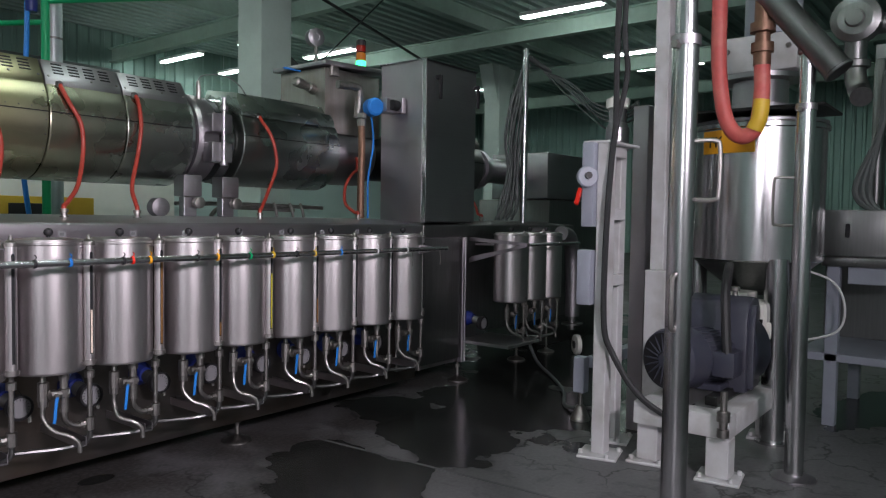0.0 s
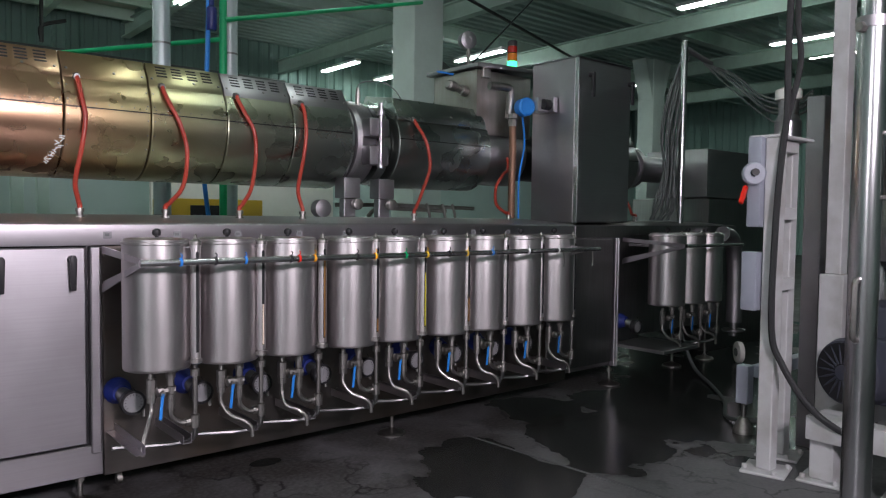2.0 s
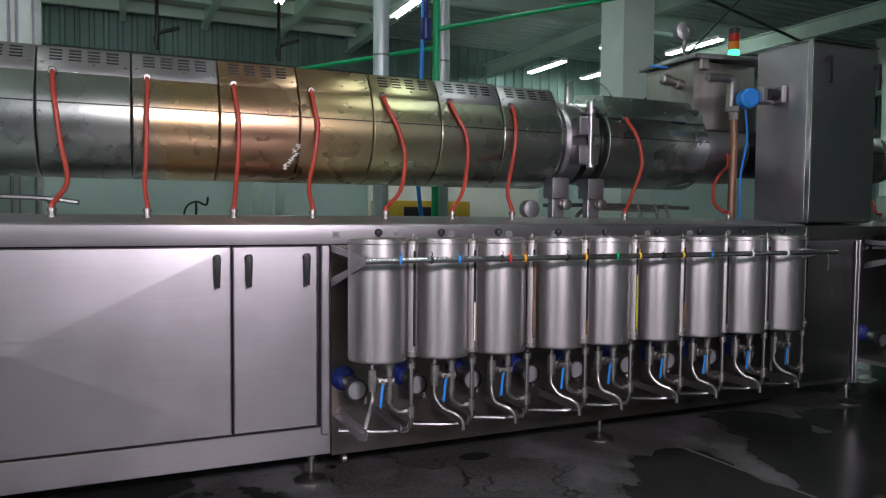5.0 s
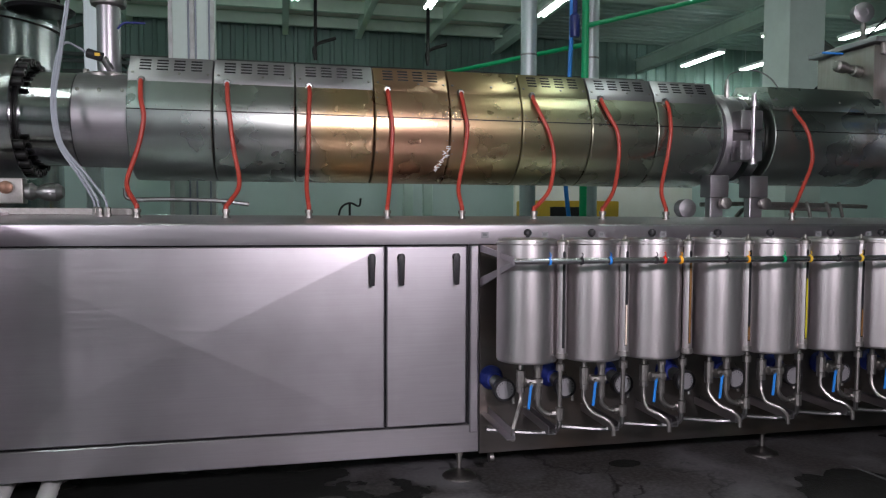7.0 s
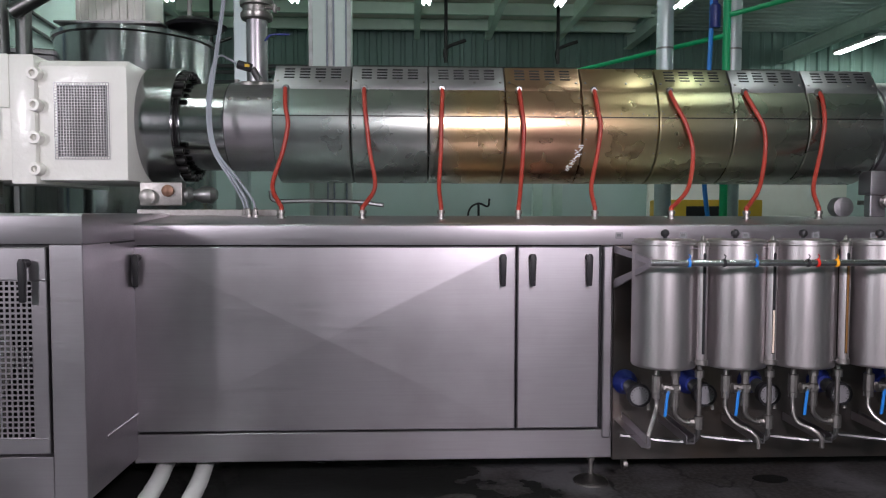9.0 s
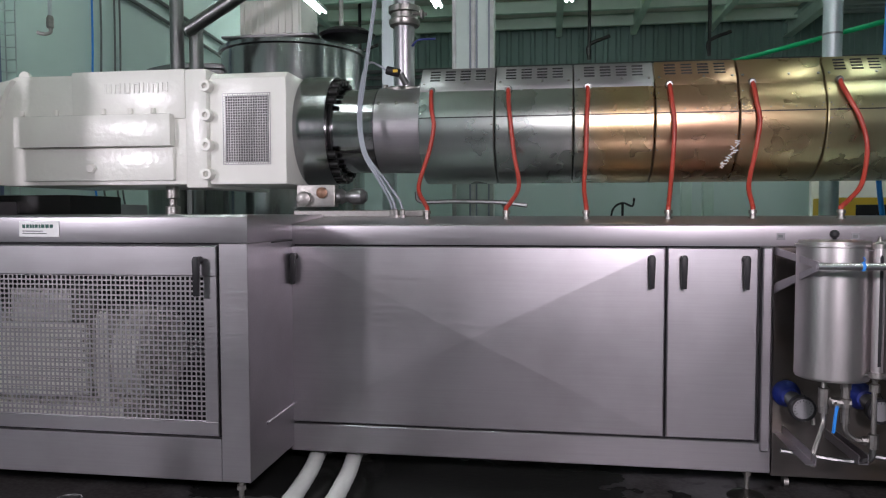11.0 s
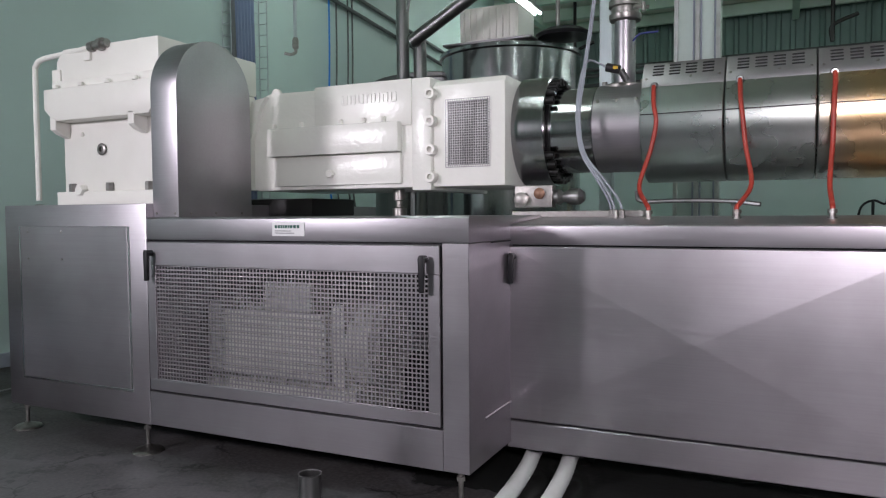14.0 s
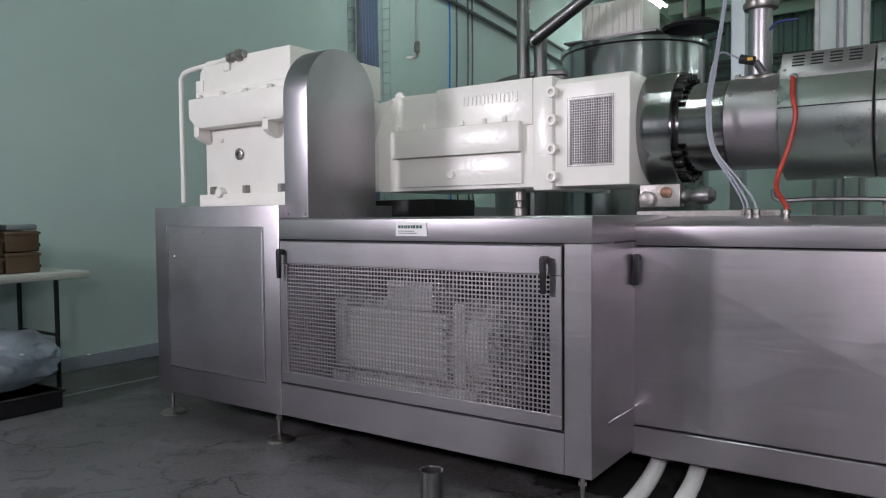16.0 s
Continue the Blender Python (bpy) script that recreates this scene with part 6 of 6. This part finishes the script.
PIPE_GREY = material("dull_dark_steel", (0.24, 0.24, 0.245), 0.34, 1.0, 0.2, (40, 40, 40), 0.3, 6.0)
au = thing("transfer_pipe", (3.3, 0.75, 1.7), "wide dark steel transfer pipe sloping down to the stand", "pipe")
d0, d1 = Vector((3.187, 1.04, 2.20)), Vector((3.187, 0.585, 1.61))
part("tube", rod(d0, d1, 0.053, 28), PIPE_GREY, au)
part("end_rim", lathe([(0.053, 0), (0.057, 0.003), (0.057, 0.012), (0.053, 0.015)], d1, tuple((d0 - d1).normalized()), 28), PIPE_GREY, au)
part("clip", lathe([(0.03, 1.69), (0.04, 1.70), (0.04, 1.715)], (3.2, 0.70, 0), "z", 16), FITTING, au)
pu = thing("sanitary_valve", (3.6, 0.6, 1.8), "round stainless sanitary pump housing and pipe", "pump")
part("housing", lathe([(0.09, 0), (0.1, 0.01), (0.1, 0.09), (0.07, 0.1), (0.04, 0.1), (0.035, 0.12)], (3.78, 0.62, 1.93), (-1, 0, 0), 28), DARK_STEEL, pu)
part("pipe", sweep([(3.74, 0.62, 1.85), (3.74, 0.62, 1.7), (3.72, 0.60, 1.62), (3.66, 0.58, 1.58)], 0.045, 16), DARK_STEEL, pu)
part("outlet", rod((3.80, 0.55, 1.92), (3.85, 0.20, 1.92), 0.045, 16), DARK_STEEL, pu)
part("coupling", lathe([(0.055, 1.72), (0.06, 1.725), (0.06, 1.75), (0.055, 1.755)], (3.74, 0.62, 0), "z", 20), DARK_STEEL, pu)

# stub leg with a cone foot
sl = thing("stub_leg", (3.40, 1.76, 0), "short grey square-tube leg on a steel cone foot", "leg")
part("tube", box((3.365, 1.725, 0.145), (3.425, 1.785, 0.33), 0.004), GREY_PAINT, sl)
part("arm", box((3.425, 1.68, 0.27), (3.95, 1.74, 0.33), 0.004), GREY_PAINT, sl)
part("cone_foot", lathe([(0.05, 0.0), (0.05, 0.012), (0.022, 0.075), (0.012, 0.08), (0.012, 0.146)], (3.395, 1.755, 0), "z", 24), FITTING, sl)
fc = thing("floor_cable", (3.8, 2.2, 0), "grey cable lying across the wet floor", "cable")
part("cable", sweep([(4.45, 2.75, 0.25), (4.40, 2.62, 0.05), (4.15, 2.35, 0.012), (3.85, 2.1, 0.012), (3.55, 1.92, 0.012), (3.48, 1.72, 0.05)], 0.011, 8), CABLE, fc)

# stainless bench with control boxes at the right of the pump
tb = thing("steel_bench", (4.7, 0.3, 0), "grey steel work bench with square legs", "bench")
part("top", box((4.12, -0.6, 0.815), (5.0, 0.80, 0.86), 0.006), DARK_STEEL, tb)
for x, y in ((4.17, 0.745), (4.9, 0.745), (4.17, -0.5), (4.9, -0.5)):
    part("leg", box((x - 0.03, y - 0.03, 0.0), (x + 0.03, y + 0.03, 0.815), 0.003), GREY_PAINT, tb)
part("apron", box((4.14, -0.5, 0.73), (4.17, 0.68, 0.814), 0.002), GREY_PAINT, tb)
part("shelf", box((4.14, -0.5, 0.33), (4.95, 0.9, 0.37), 0.003), GREY_PAINT, tb)
part("back_panel", box((4.8, -0.5, 0.371), (4.82, 0.9, 0.814)), DARK_STEEL, tb)
for i, y in enumerate((0.52, 0.14, -0.24)):
    cb = thing("control_box", (4.5, y, 0.86), "flat stainless control box with a lever latch", "control box", "boxes on the bench")
    b_ = part("case", box((4.22, y, 0.862), (4.8, y + 0.36, 1.10), 0.006), DARK_STEEL, cb)
    part("latch", box((4.205, y + 0.17, 0.96), (4.219, y + 0.19, 1.03), 0.004), BLACK, b_)
pn = thing("side_pipes", (4.6, 0.7, 1.1), "upright dark pipes and looped hoses over the bench", "pipe")
for x, y, r in ((4.5, 0.62, 0.03), (4.6, 0.50, 0.05), (4.7, 0.40, 0.05), (4.75, 0.28, 0.04)):
    part("pipe", lathe([(r, 1.101), (r, 1.85), (r * 0.7, 1.9)], (x, y, 0), "z", 16), DARK_STEEL, pn)
part("post", box((4.60, 0.60, 0.862), (4.66, 0.66, 2.0), 0.003), STEEL, pn)
for s in (0.0, 0.03, 0.06):
    part("hose_loop", sweep([(4.35, 0.40 + s, 1.85), (4.30, 0.50 + s, 1.80), (4.28, 0.58, 1.5), (4.26, 0.62 + s, 1.2), (4.25, 0.56, 1.09), (4.25, 0.48 - s, 1.14), (4.26, 0.47 - s, 1.35), (4.28, 0.50 - s, 1.75)], 0.017, 8), CABLE, pn)
th = thing("floor_loop", (4.05, 0.75, 0.2), "white plastic tube bent in a loop beside the bench", "tube")
part("tube", sweep([(4.0, 0.85, 0.80), (4.02, 0.72, 0.74), (4.03, 0.67, 0.62), (4.02, 0.70, 0.50), (4.0, 0.85, 0.44)], 0.006, 6), WHITE_PLASTIC, th)

# ---------- hall background ----------
for x, y in ((2.01, 5.8), (2.56, 5.8)):
    du = thing("duct", (x, y, 0), "grey galvanised vertical duct with band joints", "duct", "vertical ducts")
    part("tube", lathe([(0.066, 0.02), (0.066, TOP - 0.2)], (x, y, 0), "z", 28), GALV, du)
    for z in (1.0, 2.33, 3.6):
        part("band", lathe([(0.069, z), (0.069, z + 0.015)], (x, y, 0), "z", 28), DARK_STEEL, du)
gp = thing("green_water_pipe", (2.44, 5.6, 0), "bright green plastic water pipe with a branch", "pipe")
part("riser", rod((2.42, 5.6, 0.0), (2.42, 5.6, TOP - 0.3), 0.03, 14), GREEN_PIPE, gp)
part("branch", rod((2.42, 5.58, 2.55), (5.2, 6.6, 3.45), 0.02, 10), GREEN_PIPE, gp)
part("branch", rod((2.42, 5.58, 2.40), (1.2, 8.0, 2.45), 0.02, 10), GREEN_PIPE, gp)
bl = thing("blue_air_hose", (2.3, 5.6, 2.6), "blue air hose with a brass coupling", "hose")
part("hose", sweep([(2.30, 5.6, 3.0), (2.30, 5.6, 2.5), (2.28, 5.6, 1.9), (2.26, 5.6, 1.4), (2.30, 5.6, 1.0), (2.33, 5.6, 0.9)], 0.018, 8), BLUE, bl)
part("regulator", lathe([(0.035, 2.45), (0.04, 2.46), (0.04, 2.62), (0.02, 2.64), (0.02, 2.8)], (2.32, 5.58, 0), "z", 14), BLUE_DARK, bl)
for x, y, r, z1, lab in ((-2.15, 5.9, 0.58, 2.36, "round stainless storage tank behind the gearbox"), (-3.0, 6.3, 0.62, 2.26, "dull steel storage tank behind the gearbox")):
    bt = thing("storage_tank", (x, y, 0), lab, "tank", "storage tanks")
    part("shell", lathe([(r - 0.02, 0.1), (r, 0.12), (r, z1 - 0.04), (r + 0.02, z1 - 0.03), (r + 0.02, z1), (r - 0.04, z1 + 0.02), (0.1, z1 + 0.05)], (x, y, 0), "z", 56), POLISHED if x > -2.5 else DARK_STEEL, bt)
    for a in (45, 135, 225, 315):
        px, py = x + (r - 0.1) * math.cos(radians(a)), y + (r - 0.1) * math.sin(radians(a))
        part("leg", rod((px, py, 0), (px, py, 0.12), 0.04, 12), STEEL, bt)
tm = thing("tank_drive", (-2.1, 5.7, 2.4), "ribbed pale drive box on top of the storage tank", "motor")
part("housing", box((-2.42, 5.45, 2.405), (-1.92, 5.85, 2.68), 0.02), CREAM_FLAT, tm)
for k in range(9):
    part("rib", box((-2.40 + k * 0.055, 5.435, 2.42), (-2.375 + k * 0.055, 5.45, 2.66), 0.003), CREAM_FLAT, tm)
part("cover_plate", box((-2.55, 5.4, 2.385), (-1.8, 5.9, 2.404), 0.004), STEEL, tm)
op = thing("overhead_pipe", (-2.5, 5.2, 2.6), "dark sloping steel pipe above the storage tanks", "pipe")
part("tube", rod((-2.62, 5.0, 2.35), (-1.55, 5.0, 2.95), 0.05, 16), DARK_STEEL, op)
for x in (-2.6, -2.75):
    part("riser", rod((x, 5.1, 0.0), (x, 5.1, 4.98 if x < -2.7 else 2.4), 0.05, 14), DARK_STEEL, op)
part("stay", rod((-2.68, 5.05, 2.6), (-2.5, 5.05, 3.6), 0.012, 8), DARK_STEEL, op)
vp = thing("vent_valve", (-1.3, 5.6, 2.5), "small valve with a blue lever on a drop pipe", "valve")
part("pipe", rod((-1.62, 5.5, 2.42), (-1.62, 5.5, 3.5), 0.018, 10), FITTING, vp)
part("valve", lathe([(0.03, 2.68), (0.04, 2.69), (0.04, 2.76), (0.03, 2.77)], (-1.62, 5.5, 0), "z", 12), FITTING, vp)
part("lever", box((-1.74, 5.48, 2.74), (-1.63, 5.5, 2.755), 0.003), BLUE, vp)
part("dark_cover", lathe([(0.20, 2.40), (0.22, 2.42), (0.15, 2.46)], (-1.6, 5.6, 0), "z", 28), BLACK, vp)
pc = thing("tank_post", (-1.17, 5.2, 0), "slim grey steel post", "post")
part("post", box((-1.22, 5.15, 0), (-1.13, 5.24, 4.4), 0.004), GALV, pc)
# cable ladder and conduits on the west wall
ct = thing("cable_ladder", (-4.85, 5.7, 1.2), "vertical wire cable ladder full of blue-grey cables", "cable tray")
for y in (5.45, 5.98):
    for dx in (0.02, 0.12):
        part("rail", rod((X0 + dx, y, 1.0), (X0 + dx, y, TOP), 0.006, 6), GALV, ct)
bm = bmesh.new()
for k in range(32):
    rod((X0 + 0.02, 5.45, 1.1 + k * 0.11), (X0 + 0.02, 5.98, 1.1 + k * 0.11), 0.004, 5, bm)
    for y in (5.45, 5.98):
        rod((X0 + 0.02, y, 1.1 + k * 0.11), (X0 + 0.12, y, 1.1 + k * 0.11), 0.004, 5, bm)
part("rung", bm, GALV, ct)
TRAY_BLUE = material("blue_grey_cable", (0.13, 0.17, 0.28), 0.5)
for k in range(7):
    part("cable", sweep([(X0 + 0.05, 5.56 + k * 0.045, 1.0), (X0 + 0.055, 5.57 + k * 0.045, 2.2), (X0 + 0.05, 5.55 + k * 0.047, 3.3), (X0 + 0.05, 5.56 + k * 0.045, TOP)], 0.024, 8, steps=3), TRAY_BLUE if k else CABLE, ct)
dp = thing("drop_tap", (-4.0, 5.4, 2.4), "thin drop pipe ending in a small tap", "tap")
part("pipe", sweep([(-4.0, 5.4, TOP + 0.28), (-4.0, 5.4, 3.2), (-4.0, 5.4, 2.62)], 0.016, 8), GALV, dp)
part("valve", lathe([(0.02, 2.52), (0.028, 2.53), (0.028, 2.60), (0.02, 2.62)], (-4.0, 5.4, 0), "z", 10), FITTING, dp)
part("spout", sweep([(-4.0, 5.4, 2.53), (-4.0, 5.4, 2.49), (-4.03, 5.37, 2.47), (-4.08, 5.35, 2.48)], 0.014, 8), FITTING, dp)
for k, (y, c) in enumerate(((7.2, BLUE), (7.35, CABLE), (7.6, CABLE), (7.7, CABLE))):
    wc = thing("wall_cable", (X0 + 0.03, y, 1.0), "thin cable dropping down the green wall", "cable", "wall cables")
    part("cable", sweep([(X0 + 0.03, y, 4.5), (X0 + 0.03, y + 0.02, 3.0), (X0 + 0.03, y - 0.03, 1.6), (X0 + 0.03, y + 0.1, 0.9)], 0.012, 6), c, wc)
for z in (3.25, 3.05):
    cn = thing("wall_conduit", (X0 + 0.05, 9, z), "dark conduit pipe running along the west wall", "pipe", "wall conduits")
    part("pipe", rod((X0 + 0.05, 6.0, z + 0.6), (X0 + 0.05, 14.5, z), 0.025, 8), CABLE, cn)
for z, m in ((3.72, CABLE), (3.92, CABLE), (3.6, GREEN_PIPE), (4.05, CABLE)):
    cn = thing("back_pipe", (0, Y1 - 0.3, z), "long service pipe running high along the back wall", "pipe", "back wall pipes")
    part("pipe", rod((X0, Y1 - 0.3, z), (8.0, Y1 - 0.3, z), 0.04, 8), m, cn)
    for bx in (-3.0, 1.0, 5.0):
        part("wall_clip", box((bx, Y1 - 0.32, z - 0.06), (bx + 0.04, Y1 + 0.02, z - 0.03)), BLACK_STEEL, cn)
for x in (-3.5, 0.6, 2.6):
    bk = thing("pipe_bracket", (x, 12, 4.0), "dark hanging pipe bracket", "bracket", "pipe brackets")
    part("bar", sweep([(x, 13.0, 3.7), (x, 13.0, 3.95), (x + 0.35, 13.0, 4.1)], 0.03, 6), BLACK_STEEL, bk)
    part("drop", rod((x, 13.0, 3.7), (x, 13.0, TOP + 0.28), 0.03, 6), BLACK_STEEL, bk)
# far lower equipment seen under the barrel
ym = thing("yellow_machine", (4.6, 11.5, 0), "yellow far machine housing", "machine")
part("case", box((3.9, 11.0, 0.0), (5.4, 11.8, 1.25), 0.02), YELLOW, ym)
part("panel", box((4.2, 10.98, 0.7), (4.9, 10.999, 1.15), 0.01), BLACK, ym)
wb = thing("white_panel", (5.4, 13.0, 0), "cream far wall panel", "panel")
part("panel", box((4.4, 13.4, 0.0), (8.2, 13.5, 1.8), 0.01), CREAM_FLAT, wb)
for x in (0.9, 1.15):
    gpn = thing("green_post", (x + 0.65, 9.0, 0), "pale green square post", "post", "green posts")
    part("post", box((x + 0.6, 9.0, 0.0), (x + 0.72, 9.1, 2.6), 0.004), BEAM, gpn)
kn = thing("wall_coil", (1.2, 12.0, 0.9), "small black coiled cable bracket", "bracket")
part("coil", sweep([(0.9, 12.0, 0.8), (0.95, 12.0, 1.1), (1.1, 12.0, 1.2), (1.25, 12.0, 1.15), (1.28, 12.0, 1.28)], 0.018, 6), BLACK, kn)
part("post", rod((1.1, 12.0, 0.0), (1.1, 12.0, 1.2), 0.02, 6), BLACK, kn)
# overhead cable trunk and black line near the column
tr = thing("overhead_conduit", (8.0, 9.5, 4.0), "dark cable trunk slung under the roof deck", "cable tray")
part("trunk", rod((5.6, 7.2, 4.05), (13.0, 10.2, 4.25), 0.025, 8), BLACK_STEEL, tr)
part("bundle", sweep([(7.4, 9.2, 3.6), (8.2, 9.4, 3.3), (9.2, 9.8, 3.15), (10.4, 10.2, 3.1)], 0.10, 8), CABLE, tr)
ln = thing("stay_cable", (4.0, 5.0, 2.2), "black stay cable running up to the roof", "cable")
part("line", rod((3.4, 4.6, 1.6), (7.2, 6.6, 4.0), 0.009, 6), BLACK, ln)
# wall table at the west end with crates and a plastic sack
wt = thing("folding_table", (-4.4, 1.7, 0), "pale plastic-topped folding table with dark legs", "table")
part("top", box((X0 + 0.04, 0.6, 0.68), (-4.25, 2.42, 0.725), 0.02), TABLE_TOP, wt)
for y in (0.75, 2.25):
    for x in (X0 + 0.12, -4.33):
        part("leg", rod((x, y, 0.0), (x, y, 0.68), 0.014, 10), BLACK_STEEL, wt)
    part("brace", rod((X0 + 0.12, y, 0.35), (-4.33, y, 0.35), 0.01, 8), BLACK_STEEL, wt)
SMOKE = material("smoky_plastic_lid", (0.20, 0.23, 0.24), 0.25)
for y0, y1, z, h, m in ((1.72, 1.98, 0.725, 0.098, CARD), (1.72, 1.98, 0.826, 0.098, CARD), (1.74, 1.96, 0.927, 0.10, SMOKE), (1.99, 2.18, 0.725, 0.12, CARD), (1.99, 2.18, 0.848, 0.12, CARD), (2.0, 2.17, 0.970, 0.035, SMOKE)):
    lid_box = m is SMOKE
    cr = thing("crate", (-4.5, y0, z), "grey smoky plastic tub on the crates" if lid_box else "dark brown stacked crate on the table", "crate", "crates on the table")
    b_ = part("box", box((-4.75, y0, z + 0.001), (-4.36, y1, z + h), 0.012), m, cr)
    if not lid_box:
        part("rim", box((-4.755, y0 - 0.004, z + h - 0.022), (-4.352, y1 + 0.004, z + h - 0.006), 0.003), m, b_)
        for k in (0.3, 0.7):
            part("grip", lathe([(0.012, 0), (0.012, 0.012), (0.007, 0.016)], (-4.36 - 0.1 * k, y1, z + h * k), (0, 1, 0), 10), BLACK, b_)

GLASSY = material("clear_plastic_film", (0.55, 0.62, 0.72), 0.15)
GLASSY.node_tree.nodes["Principled BSDF"].inputs["Transmission Weight"].default_value = 0.75
pb = thing("plastic_sack", (-4.25, 1.95, 0.15), "crumpled clear plastic sack lying under the table", "sack")
bm = bmesh.new()
bmesh.ops.create_icosphere(bm, subdivisions=4, radius=1.0)
for v in bm.verts:
    k = 1 + 0.14 * noise.noise(v.co * 2.3) + 0.10 * noise.noise(v.co * 6.0)
    v.co = Vector((-4.22 + v.co.x * 0.26 * k, 1.85 + v.co.y * 0.33 * k, 0.27 + v.co.z * 0.17 * k))
part("film", bm, GLASSY, pb)
dx = thing("low_crate", (-4.3, 1.8, 0), "low black plastic crate on the floor", "crate")
part("box", box((-4.5, 1.55, 0.0), (-4.0, 2.1, 0.10), 0.01), BLACK, dx)
part("rim", box((-4.51, 1.54, 0.085), (-3.99, 2.11, 0.10), 0.004), BLACK, dx)
ml = part("floor_line", box((-4.25, -2.0, 0.0), (-4.22, 5.0, 0.004)), DIAL, smooth=False)
tagged(ml, "faded pale line painted on the floor", "floor marking", kind="structure")
sk = part("baseboard", box((X0, Y0, 0.0), (X0 + 0.02, Y1, 0.10), 0.004), GREY_PAINT, smooth=False)
tagged(sk, "scuffed grey skirting along the west wall", "skirting", kind="structure")
